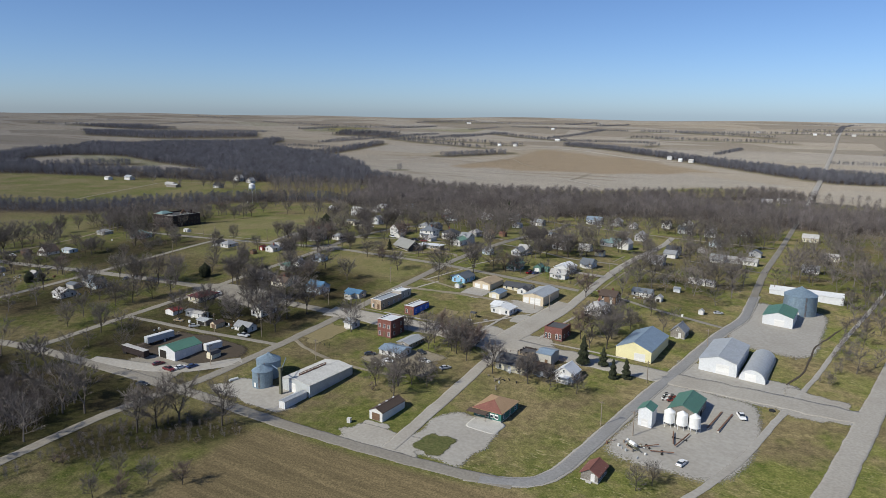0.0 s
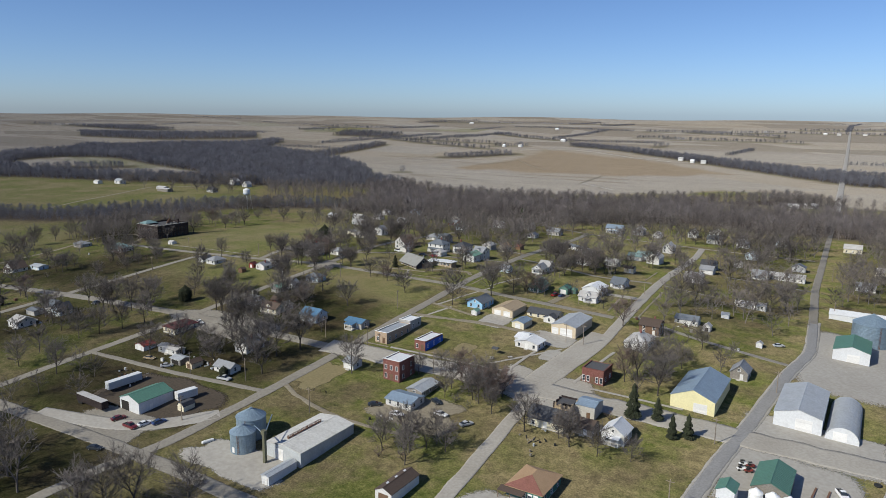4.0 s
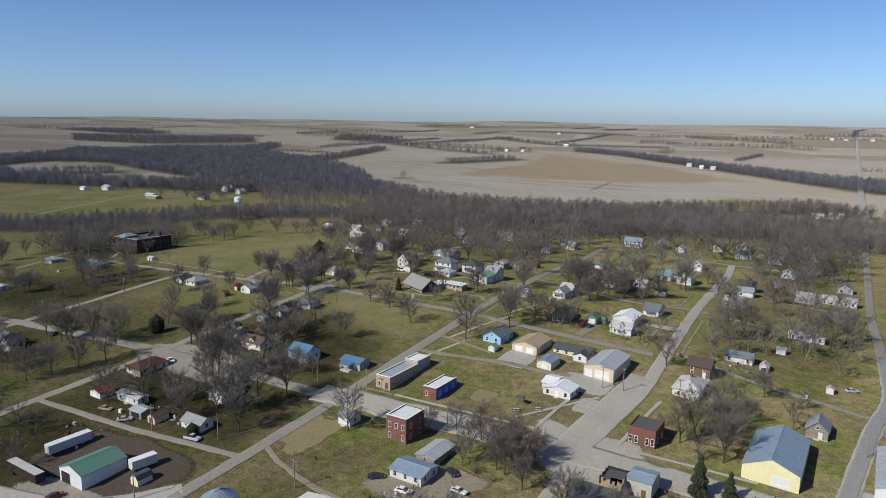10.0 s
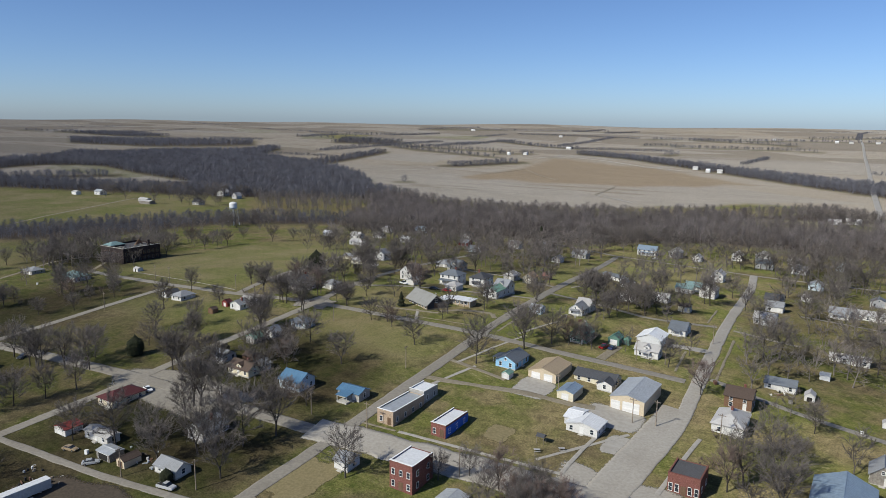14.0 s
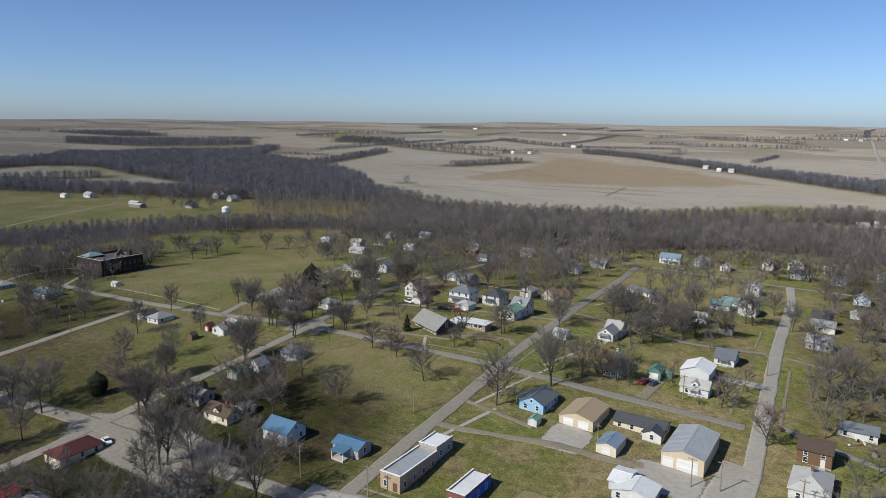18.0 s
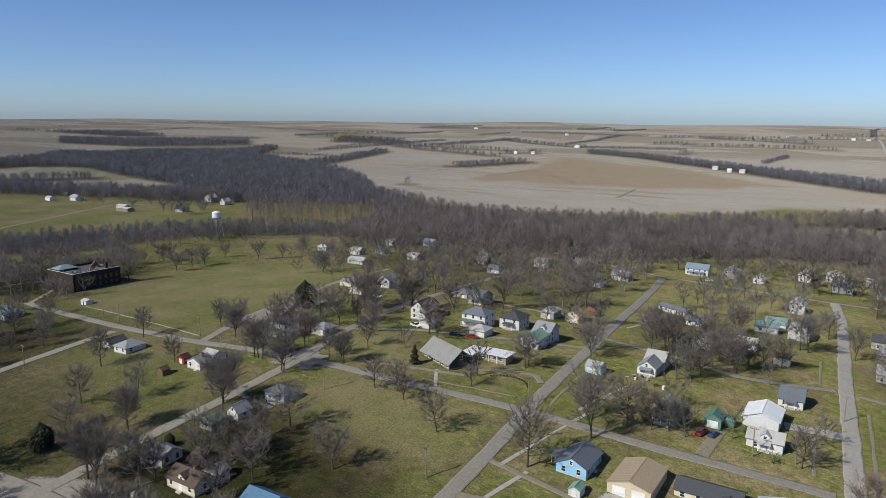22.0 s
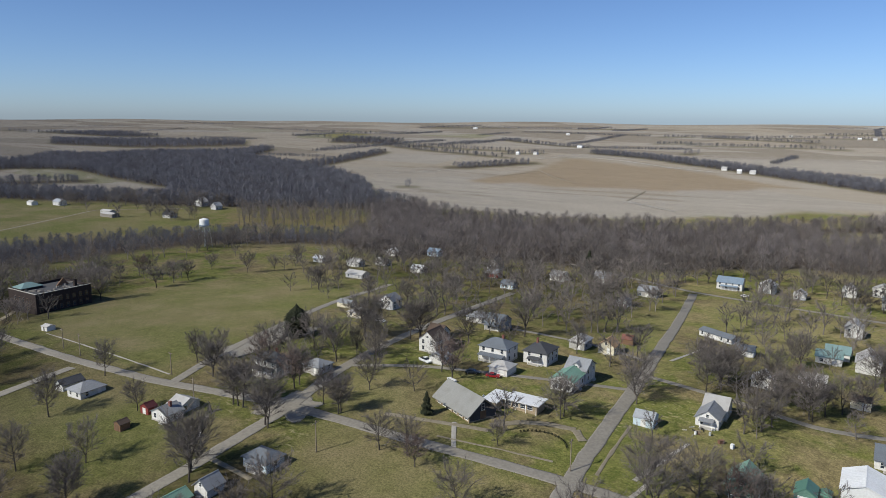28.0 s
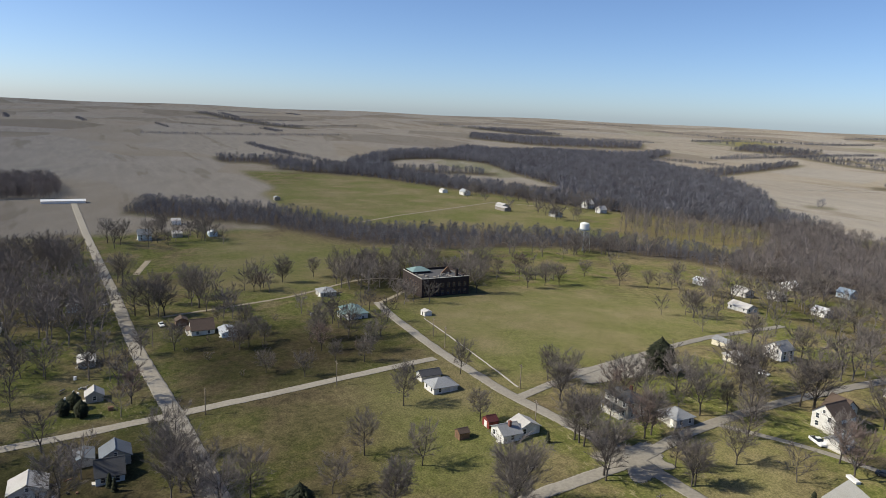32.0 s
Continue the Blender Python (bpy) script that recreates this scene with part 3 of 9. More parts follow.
def make_ground():
    fine = np.radians(np.arange(75, 205, 0.28))
    rest = np.radians(np.arange(205, 435, 3.0))
    ang = np.r_[fine, rest]
    rad = np.r_[0.5, 40 * (4880 / 40) ** np.linspace(0, 1, 330)]
    a, r = np.meshgrid(ang, rad)
    cx, cy = -80.0, 100.0
    x, y = cx + r * np.cos(a), cy + r * np.sin(a)
    z = land(x, y)
    nr, na = x.shape
    v = np.stack([x, y, z], -1).reshape(-1, 3)
    i, j = np.meshgrid(np.arange(nr - 1), np.arange(na), indexing="ij")
    k = (j + 1) % na
    f = np.stack([i * na + j, (i + 1) * na + j, (i + 1) * na + k, i * na + k], -1).reshape(-1, 4)
    me = mesh_np("ground", v, f, None)
    px, py = v[:, 0].astype(float), v[:, 1].astype(float)
    d = np.hypot(px + 150, py - 150)
    wob = 12 * np.sin(px / 23 + py / 31) + 8 * np.sin(py / 17 - px / 41)
    stub = inside(px, py + wob, STUBBLE) | ((d > 1150) & ~inside(px, py, ORANGE))
    stub |= (d > 640) & (px > -160) & (py > 720)
    stub |= (px < -745) & (py < 420) & ~inside(px, py, PASTURES[1])
    stub |= inside(px, py, MEADOW)
    orange = inside(px, py + wob, ORANGE)
    lush = np.zeros(px.shape, bool)
    for poly in PASTURES:
        lush |= inside(px, py + 0.3 * wob, poly)
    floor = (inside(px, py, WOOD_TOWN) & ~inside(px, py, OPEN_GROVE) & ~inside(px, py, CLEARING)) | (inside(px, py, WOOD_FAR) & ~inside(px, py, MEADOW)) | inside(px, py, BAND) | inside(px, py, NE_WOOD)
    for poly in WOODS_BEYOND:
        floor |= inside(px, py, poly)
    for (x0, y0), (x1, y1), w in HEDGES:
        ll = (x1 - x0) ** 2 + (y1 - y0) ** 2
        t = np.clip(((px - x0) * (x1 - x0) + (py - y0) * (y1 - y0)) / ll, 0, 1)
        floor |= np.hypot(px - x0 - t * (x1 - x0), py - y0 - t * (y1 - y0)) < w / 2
    crop = np.maximum(inside(px, py, CROPLAND), 0.55 * inside(px, py, OPEN_GROVE))
    dark_grass = np.zeros(px.shape, bool)
    for poly in DARK_GRASS:
        dark_grass |= inside(px, py, poly)
    dark_grass = dark_grass.astype(np.float32)
    for poly in HALF_DARK:
        dark_grass = np.maximum(dark_grass, 0.42 * inside(px, py + 0.4 * wob, poly))
    stub &= ~(lush | floor)
    for name, mask in (("stubble", stub), ("orange", orange & ~floor), ("lush", lush & ~floor), ("woodfloor", floor), ("cropland", crop), ("dark_grass", dark_grass)):
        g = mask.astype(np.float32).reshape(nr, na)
        for _ in range({"lush": 10, "cropland": 4, "dark_grass": 14}.get(name, 1)):
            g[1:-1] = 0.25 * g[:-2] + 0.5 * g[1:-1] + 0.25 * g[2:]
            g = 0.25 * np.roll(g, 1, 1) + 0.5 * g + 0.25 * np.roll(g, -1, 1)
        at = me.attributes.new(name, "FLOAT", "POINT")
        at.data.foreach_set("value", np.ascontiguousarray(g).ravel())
    me.polygons.foreach_set("use_smooth", np.ones(len(f), bool))
    ob = tagged(new("ground", me), "spring grass, stubble fields and rolling farmland to the horizon", "ground", kind="structure")
    m = bpy.data.materials.new("farmland")
    m.use_nodes = True
    nd, ln = m.node_tree.nodes, m.node_tree.links
    p = nd["Principled BSDF"]
    p.inputs["Roughness"].default_value, p.inputs["Specular IOR Level"].default_value = 1.0, 0.05
    p.inputs["Diffuse Roughness"].default_value = 1.0
    geo = nd.new("ShaderNodeNewGeometry")

    def noise_tex(scale, detail=5, stretch=None, rough=0.6):
        n = nd.new("ShaderNodeTexNoise")
        n.inputs["Scale"].default_value, n.inputs["Detail"].default_value, n.inputs["Roughness"].default_value = scale, detail, rough
        if stretch:
            mp = nd.new("ShaderNodeMapping")
            mp.inputs["Scale"].default_value, mp.inputs["Rotation"].default_value = stretch[0], stretch[1]
            ln.new(geo.outputs["Position"], mp.inputs[0])
            ln.new(mp.outputs[0], n.inputs["Vector"])
        else:
            ln.new(geo.outputs["Position"], n.inputs["Vector"])
        return n.outputs[0]

    def ramp(s, lo, hi, a=0.0, b=1.0):
        n = nd.new("ShaderNodeMapRange")
        for q, val in zip((1, 2, 3, 4), (lo, hi, a, b)):
            n.inputs[q].default_value = val
        ln.new(s, n.inputs[0])
        return n.outputs[0]

    def mixc(fac, a, b):
        n = nd.new("ShaderNodeMix")
        n.data_type = "RGBA"
        if isinstance(fac, float):
            n.inputs[0].default_value = fac
        else:
            ln.new(fac, n.inputs[0])
        for s, q in ((a, 6), (b, 7)):
            if isinstance(s, tuple):
                n.inputs[q].default_value = (*s, 1)
            else:
                ln.new(s, n.inputs[q])
        return n.outputs[2]

    def attr(name):
        n = nd.new("ShaderNodeAttribute")
        n.attribute_name = name
        return n.outputs["Fac"]

    # Town grass: new green among last year's straw
    big, mid, small, fine_n = noise_tex(0.012, 3), noise_tex(0.055, 6), noise_tex(0.35, 6, None, 0.7), noise_tex(1.4, 4)
    grass = mixc(ramp(small, 0.36, 0.64), (0.072, 0.089, 0.023), (0.148, 0.148, 0.050))
    dead = mixc(ramp(small, 0.36, 0.64), (0.122, 0.099, 0.057), (0.225, 0.184, 0.102))
    litter = mixc(ramp(small, 0.36, 0.64), (0.085, 0.068, 0.043), (0.155, 0.123, 0.075))
    tuft = mixc(ramp(fine_n, 0.62, 0.72, 0.0, 0.6), grass, (0.24, 0.21, 0.11))
    # Pale tussocks lie in drifts over the rougher lawns
    drift = nd.new("ShaderNodeMath")
    drift.operation = "MULTIPLY"
    ln.new(ramp(noise_tex(0.42, 4, ((1, 2.2, 1), (0, 0, 0.5))), 0.57, 0.64), drift.inputs[0])
    ln.new(ramp(noise_tex(0.021, 3), 0.46, 0.58, 0.0, 0.75), drift.inputs[1])
    tuft = mixc(drift.outputs[0], tuft, (0.27, 0.245, 0.14))
    g1 = mixc(ramp(mid, 0.46, 0.60, 0.0, 0.85), tuft, dead)
    g2 = mixc(ramp(big, 0.48, 0.66, 0.0, 0.75), g1, dead)
    g2 = mixc(ramp(noise_tex(0.03, 5), 0.52, 0.66, 0.0, 0.8), g2, litter)
    pasture = mixc(ramp(noise_tex(0.02, 5), 0.38, 0.62), mixc(ramp(small, 0.36, 0.64), (0.106, 0.115, 0.038), (0.165, 0.163, 0.064)), mixc(ramp(mid, 0.35, 0.68), (0.165, 0.145, 0.072), (0.22, 0.185, 0.105)))
    dark_blend = mixc(ramp(mid, 0.40, 0.62), mixc(ramp(small, 0.36, 0.64), (0.026, 0.030, 0.011), (0.052, 0.050, 0.021)), mixc(ramp(small, 0.36, 0.64), (0.034, 0.028, 0.017), (0.072, 0.058, 0.033)))
    col = mixc(attr("dark_grass"), mixc(attr("lush"), g2, pasture), dark_blend)
    # Stubble fields: a patchwork of pale strips, their colours greyed to carry distance haze
    vor = nd.new("ShaderNodeTexVoronoi")
    vor.inputs["Scale"].default_value = 0.0026
    mp = nd.new("ShaderNodeMapping")
    mp.inputs["Scale"].default_value = (1, 1.6, 0)
    ln.new(geo.outputs["Position"], mp.inputs[0])
    ln.new(mp.outputs[0], vor.inputs["Vector"])
    sepc = nd.new("ShaderNodeSeparateColor")
    ln.new(vor.outputs["Color"], sepc.inputs[0])
    rows = noise_tex(0.05, 4, ((0.25, 2.2, 1), (0, 0, 0.35)))
    terrace = noise_tex(0.008, 5, ((0.35, 2.6, 1), (0, 0, -0.25)))
    s1 = mixc(ramp(rows, 0.35, 0.65), (0.262, 0.239, 0.210), (0.212, 0.193, 0.170))
    s2 = mixc(ramp(sepc.outputs[0], 0.2, 0.8), s1, (0.235, 0.203, 0.162))
    s3 = mixc(ramp(sepc.outputs[1], 0.955, 0.97, 0.0, 0.7), s2, (0.14, 0.145, 0.075))
    s4 = mixc(ramp(noise_tex(0.006), 0.42, 0.7, 0.0, 0.55), s3, (0.272, 0.249, 0.218))
    far = nd.new("ShaderNodeVectorMath")
    far.operation = "LENGTH"
    ln.new(geo.outputs["Position"], far.inputs[0])
    gate = nd.new("ShaderNodeMath")
    gate.operation = "MULTIPLY"
    ln.new(ramp(sepc.outputs[2], 0.60, 0.66), gate.inputs[0])
    ln.new(ramp(far.outputs["Value"], 1900, 2100, 0.0, 0.8), gate.inputs[1])
    s4 = mixc(gate.outputs[0], s4, (0.165, 0.143, 0.118))
    s5 = mixc(ramp(terrace, 0.585, 0.62, 0.0, 0.5), s4, (0.15, 0.125, 0.095))
    # Contour rows on some of the far fields
    wave = nd.new("ShaderNodeTexWave")
    wave.inputs["Scale"].default_value, wave.inputs["Distortion"].default_value, wave.inputs["Detail"].default_value, wave.inputs["Detail Scale"].default_value = 0.008, 14.0, 3.0, 0.4
    turn = nd.new("ShaderNodeMapping")
    turn.inputs["Rotation"].default_value = (0, 0, 1.9)
    ln.new(geo.outputs["Position"], turn.inputs[0])
    ln.new(turn.outputs[0], wave.inputs["Vector"])
    contour = nd.new("ShaderNodeMath")
    contour.operation = "MULTIPLY"
    ln.new(ramp(wave.outputs["Fac"], 0.62, 0.9), contour.inputs[0])
    ln.new(ramp(sepc.outputs[1], 0.3, 0.8, 0.0, 0.4), contour.inputs[1])
    s5 = mixc(contour.outputs[0], s5, (0.275, 0.25, 0.21))
    col = mixc(attr("stubble"), col, s5)
    col = mixc(attr("orange"), col, mixc(ramp(rows, 0.35, 0.65), (0.225, 0.18, 0.13), (0.19, 0.152, 0.11)))
    soil = mixc(ramp(noise_tex(0.22, 5, ((0.2, 2.5, 1), (0, 0, -0.15))), 0.35, 0.65), (0.19, 0.15, 0.085), (0.13, 0.105, 0.06))
    col = mixc(attr("cropland"), col, soil)
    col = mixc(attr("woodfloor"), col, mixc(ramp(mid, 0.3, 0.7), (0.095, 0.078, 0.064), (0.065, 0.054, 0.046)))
    # Blades, clods and stubble at hand's breadth, over everything
    speck = nd.new("ShaderNodeMix")
    speck.data_type, speck.blend_type = "RGBA", "MULTIPLY"
    speck.inputs[0].default_value = 1.0
    ln.new(col, speck.inputs[6])
    ln.new(mixc(ramp(noise_tex(1.9, 8, None, 0.75), 0.36, 0.66), (0.55, 0.56, 0.55), (1.42, 1.40, 1.38)), speck.inputs[7])
    ln.new(speck.outputs[2], p.inputs["Base Color"])
    bn = nd.new("ShaderNodeBump")
    bn.inputs["Strength"].default_value, bn.inputs["Distance"].default_value = 0.6, 0.25
    ln.new(noise_tex(1.6, 6), bn.inputs["Height"])
    ln.new(bn.outputs[0], p.inputs["Normal"])
    me.materials.append(m)
    return ob


make_ground()


def ribbon(name, pts, width, mat, lift=0.10, label="", category="road", fray=0.12, smooth=True):
    """A road laid over the land along a line of points, with slightly uneven edges and real thickness."""
    line = []
    for (x0, y0), (x1, y1) in zip(pts, pts[1:]):
        n = max(2, int(math.hypot(x1 - x0, y1 - y0) / 4))
        line += [(x0 + (x1 - x0) * k / n, y0 + (y1 - y0) * k / n) for k in range(n)]
    line.append(pts[-1])
    p = np.array(line, float)
    if smooth:
        for _ in range(4):
            p[1:-1] = 0.25 * p[:-2] + 0.5 * p[1:-1] + 0.25 * p[2:]
    t = np.gradient(p, axis=0)
    t /= np.linalg.norm(t, axis=1)[:, None]
    nrm = np.stack([-t[:, 1], t[:, 0]], 1)
    rng = np.random.default_rng(len(p) * 7 + int(abs(p[0, 0])))
    wl, wr = (width / 2 + (0.25 if width > 2.1 else 0.05) + fray * rng.normal(size=len(p)) for _ in range(2))
    cols = [p + nrm * wl[:, None], p + nrm * (wl * 0.72)[:, None], p - nrm * (wr * 0.72)[:, None], p - nrm * wr[:, None]]
    tops = [np.c_[c, land(c[:, 0], c[:, 1]) + lift + (0.05 if 0 < q < 3 else 0)] for q, c in enumerate(cols)]
    side = [np.c_[c[:, :2], c[:, 2] - 0.4] for c in (tops[0], tops[3])]
    rowsv = [side[0], *tops, side[1]]
    n = len(p)
    f = [(q * n + i, (q + 1) * n + i, (q + 1) * n + i + 1, q * n + i + 1) for q in range(5) for i in range(n - 1)]
    me = mesh_np(name, np.concatenate(rowsv), np.array(f), mat)
    at = me.attributes.new("edge", "FLOAT", "POINT")
    at.data.foreach_set("value", np.repeat(np.array([0, 0, 1, 1, 0, 0], np.float32), n))
    return tagged(new(name, me), label, category, kind="structure")


def pad(name, x0, y0, x1, y1, mat, lift=0.07, label="", category="yard", wobble=1.0, seed=1):
    """A yard or patch of bare ground with a ragged rounded outline, draped on the land."""
    cx, cy, hx, hy = (x0 + x1) / 2, (y0 + y1) / 2, (x1 - x0) / 2, (y1 - y0) / 2
    rng = np.random.default_rng(seed)
    ph = rng.uniform(0, 6.28, 4)
    n, m = 64, 8
    v, f = [(cx, cy, gz(cx, cy) + lift)], []
    for q in range(1, m + 2):
        for k in range(n):
            a = 2 * math.pi * k / n
            c, s = math.cos(a), math.sin(a)
            e = (abs(c) ** 6 + abs(s) ** 6) ** (-1 / 6)
            e += wobble * (math.sin(3 * a + ph[0]) * 0.5 + math.sin(5 * a + ph[1]) * 0.35 + math.sin(9 * a + ph[2]) * 0.25) / max(hx, hy)
            u = min(q, m) / m
            x, y = cx + hx * e * c * u, cy + hy * e * s * u
            v.append((x, y, gz(x, y) + (lift if q <= m else -0.3)))
    for k in range(n):
        f.append((0, 1 + k, 1 + (k + 1) % n))
    me_v, tri = np.array(v), list(f)
    for q in range(m):
        for k in range(n):
            a0, a1, b0, b1 = 1 + q * n + k, 1 + q * n + (k + 1) % n, 1 + (q + 1) * n + k, 1 + (q + 1) * n + (k + 1) % n
            tri += [(a0, b0, b1), (a0, b1, a1)]
    me = mesh_np(name, me_v, np.array(tri), mat)
    at = me.attributes.new("edge", "FLOAT", "POINT")
    at.data.foreach_set("value", np.r_[1, np.repeat(np.array([1] * (m - 4) + [0.85, 0.62, 0.35, 0, 0], np.float32), n)].astype(np.float32))
    return tagged(new(name, me), label, category, kind="structure")


# Streets of the grid and the roads out of town
ribbon("road_main", [(-213, 241.5), (-204, 243), (-166, 248), (-128, 252), (-100, 255), (-60, 258), (-30, 260), (2, 262)], 12.5, M["street"], 0.12, "wide pale main street of worn concrete and gravel", fray=0.4)
ribbon("road_west_street", [(-206, 90), (-209, 122), (-208, 142), (-204, 160), (-204, 240), (-206, 309), (-209, 345), (-213, 400), (-225, 500), (-238, 592)], 4.2, M["gravel"], 0.10, "pale gravel town street")
ribbon("road_middle_street", [(-117, 158), (-121, 200), (-126, 250), (-122, 303), (-126, 357), (-131.5, 430), (-138, 540), (-144, 587)], 4.6, M["street"], 0.11, "pale worn town street")
ribbon("road_asphalt", [(-86, 158), (-77, 160.5), (-71, 165), (-68.5, 173), (-67, 192), (-63, 240), (-60, 265), (-55, 320), (-50, 352), (-52, 385), (-53, 400)], 3.7, M["asphalt"], 0.13, "narrow grey asphalt road running out to the fields")
ribbon("road_shoulder", [(-90, 157.5), (-77, 160.5), (-71, 165), (-68.5, 173), (-67, 192), (-63, 240), (-60, 265), (-55, 320), (-50, 352), (-53, 404)], 5.2, M["lot"], 0.085, "pale gravel shoulder along the asphalt road")
ribbon("road_north_gravel", [(-53, 396), (-59, 480), (-66, 670), (-74, 900)], 3.9, M["gravel"], 0.125, "pale gravel road running on past the last houses")
ribbon("road_far_gravel", [(-74, 900), (-76, 950), (-90, 1280), (-121, 2013), (-165, 3000), (-208, 3983)], 7.5, M["lot"], 0.6, "pale gravel road running straight to the horizon")
ribbon("road_highway", [(-90, -400), (-55, -160), (-22, 60), (-8, 180), (-3, 204), (8, 296), (28, 470), (60, 800), (90, 1200)], 7.5, M["street"], 0.12, "pale concrete highway along the edge of town")
ribbon("road_yard_lane", [(-48, 150), (-41, 166), (-35, 180), (-31, 193), (-26, 213), (-23, 237), (-20, 255)], 2.2, M["lot"], 0.1, "pale gravel track beside the feed yard")
ribbon("road_grass_track", [(-19, 263), (-14, 296), (-9, 343), (0, 413), (12, 520), (20, 620)], 2.0, M["lot"], 0.09, "old dirt track beside the highway")
ribbon("road_south_street", [(-330, 140), (-291, 147), (-225, 151), (-197, 152), (-156, 152), (-121, 154), (-90, 157.5), (-77, 160.5)], 5.0, M["gravel"], 0.115, "gravel road along the south edge of town")
ribbon("road_far_west_street", [(-291, 147), (-292, 185), (-290, 225), (-290, 250), (-289, 295), (-291, 331), (-297, 353), (-301, 384), (-306, 440), (-315, 520)], 4.0, M["gravel"], 0.105, "gravel street shaded by bare trees")
ribbon("road_lane", [(-290, 191), (-246, 194), (-206, 200)], 2.2, M["gravel"], 0.09, "single-track gravel lane")
ribbon("road_cross_street", [(-480, 336), (-450, 331), (-390, 325), (-343, 324), (-294, 330), (-252, 331), (-209, 335), (-174, 336), (-129, 340)], 4.0, M["gravel"], 0.105, "gravel cross street by the church")
ribbon("road_school_lane", [(-338, 326), (-346, 352), (-353, 382), (-369, 440), (-380, 500)], 3.6, M["gravel"], 0.09, "dusty lane along the school field")
ribbon("road_church_lane", [(-298, 364), (-277, 377), (-250, 386), (-214, 399)], 2.2, M["gravel"], 0.09, "gravel lane behind the church")
ribbon("road_north_lane", [(-214, 416), (-181, 412), (-163, 406), (-134, 418)], 2.8, M["gravel"], 0.09, "gravel residential lane")
ribbon("road_bench_lane", [(-294, 440), (-240, 440), (-216, 432)], 2.2, M["gravel"], 0.09, "narrow gravel lane past the houses")
ribbon("road_alley", [(-122, 348), (-95, 338), (-56, 331)], 2.6, M["gravel"], 0.09, "gravel lane over the grass to the asphalt road")
ribbon("road_top_street", [(-330, 640), (-239, 597), (-187, 590), (-143, 586), (-68, 590)], 3.8, M["gravel"], 0.10, "gravel street at the north edge of town")
ribbon("road_left_street", [(-383, 150), (-381, 208), (-381, 264), (-384, 320)], 4.4, M["gravel"], 0.11, "gravel side street")
ribbon("road_county", [(-211, 241), (-235, 239.5), (-290, 238), (-330, 235), (-379, 232), (-454, 226), (-558, 222), (-763, 210), (-960, 200)], 5.4, M["gravel"], 0.115, "pale county road running west past the farm")
ribbon("road_pasture_track", [(-760, 430), (-792, 482), (-833, 567), (-865, 631), (-800, 690)], 3.0, M["dirt"], 0.12, "dirt track over the green pasture")
ribbon("road_fork", [(-206, 90), (-200, 60), (-190, 10), (-190, -150), (-192, -400)], 5.0, M["gravel"], 0.09, "gravel road leading south")
ribbon("road_wide_end", [(-129, 255), (-128, 275), (-126.5, 295), (-125.5, 316)], 10.0, M["street"], 0.105, "broad pale paved end of the town street")
for pts in ([(-190, 253.4), (-166, 256.0), (-141, 259.2)], [(-112, 263.2), (-96, 265.0), (-80, 266.2)], [(-117.5, 264), (-116.5, 282), (-115, 300)], [(-141.5, 260), (-141.5, 275), (-140, 288)]):
    ribbon("sidewalk", pts, 1.3, M["lot"], 0.14, "narrow pale concrete sidewalk", "sidewalk", 0.03)
for pts in ([(-123.8, 402), (-120.1, 345.4)], [(-140.8, 452.6), (-138.8, 422)], [(-136.5, 371.5), (-134.3, 347)], [(-204.2, 341.8), (-205.6, 372.9)], [(-245.8, 336.8), (-215.2, 341.8)], [(-202.7, 252.1), (-191, 253.4)]):
    ribbon("sidewalk", pts, 0.9, M["dirt"], 0.08, "old concrete sidewalk sunk in the grass", "sidewalk", 0.1)
ribbon("alley", [(-206.5, 288), (-183, 292.5), (-170.4, 298.4), (-159.3, 296.4), (-147.2, 300.3)], 2.6, M["dirt"], 0.08, "pale dirt alley behind the lots", "alley", 0.25)
ribbon("driveway", [(-144.4, 374.5), (-129.5, 378)], 5.0, M["lot"], 0.09, "pale gravel driveway of the white garage", "driveway", 0.3)
ribbon("road_field_track", [(-478, 336), (-490, 350), (-506, 366), (-526, 374), (-539, 366), (-538, 345), (-522, 320), (-511, 300), (-505, 272), (-500, 240)], 2.4, M["dirt"], 0.09, "dirt track round the edge of the fields")


# Lanes and margins between the far fields
for pts, wd, key, lab in (([(-828, 1672), (-800, 1745), (-720, 1752), (-640, 1712), (-515, 1606), (-424, 1562)], 7, "lot", "pale grass margin below the far wood"), ([(-909, 1200), (-859, 1272), (-852, 1342)], 3, "lot", "pale field lane"),
                          ([(-721, 1240), (-705, 1362), (-708, 1418), (-631, 1310), (-565, 1239)], 2.4, "dirt", "pale track round the ploughed field"), ([(-439, 1185), (-427, 1096), (-421, 1043)], 2.2, "dirt", "shallow gully in the stubble field"),
                          ([(-421, 1043), (-387, 1015), (-347, 978)], 2.6, "lot", "pale wash line across the stubble")):
    ribbon("field_lane", pts, wd, M[key], 0.35, lab, "track", 0.5)
ribbon("road_east_lane", [(-127, 418), (-116, 416), (-100, 415)], 2.4, M["gravel"], 0.09, "gravel lane between the houses")
ribbon("road_house_lane", [(-106, 477), (-87, 477), (-59, 475)], 2.4, M["gravel"], 0.09, "gravel lane before the long white house")


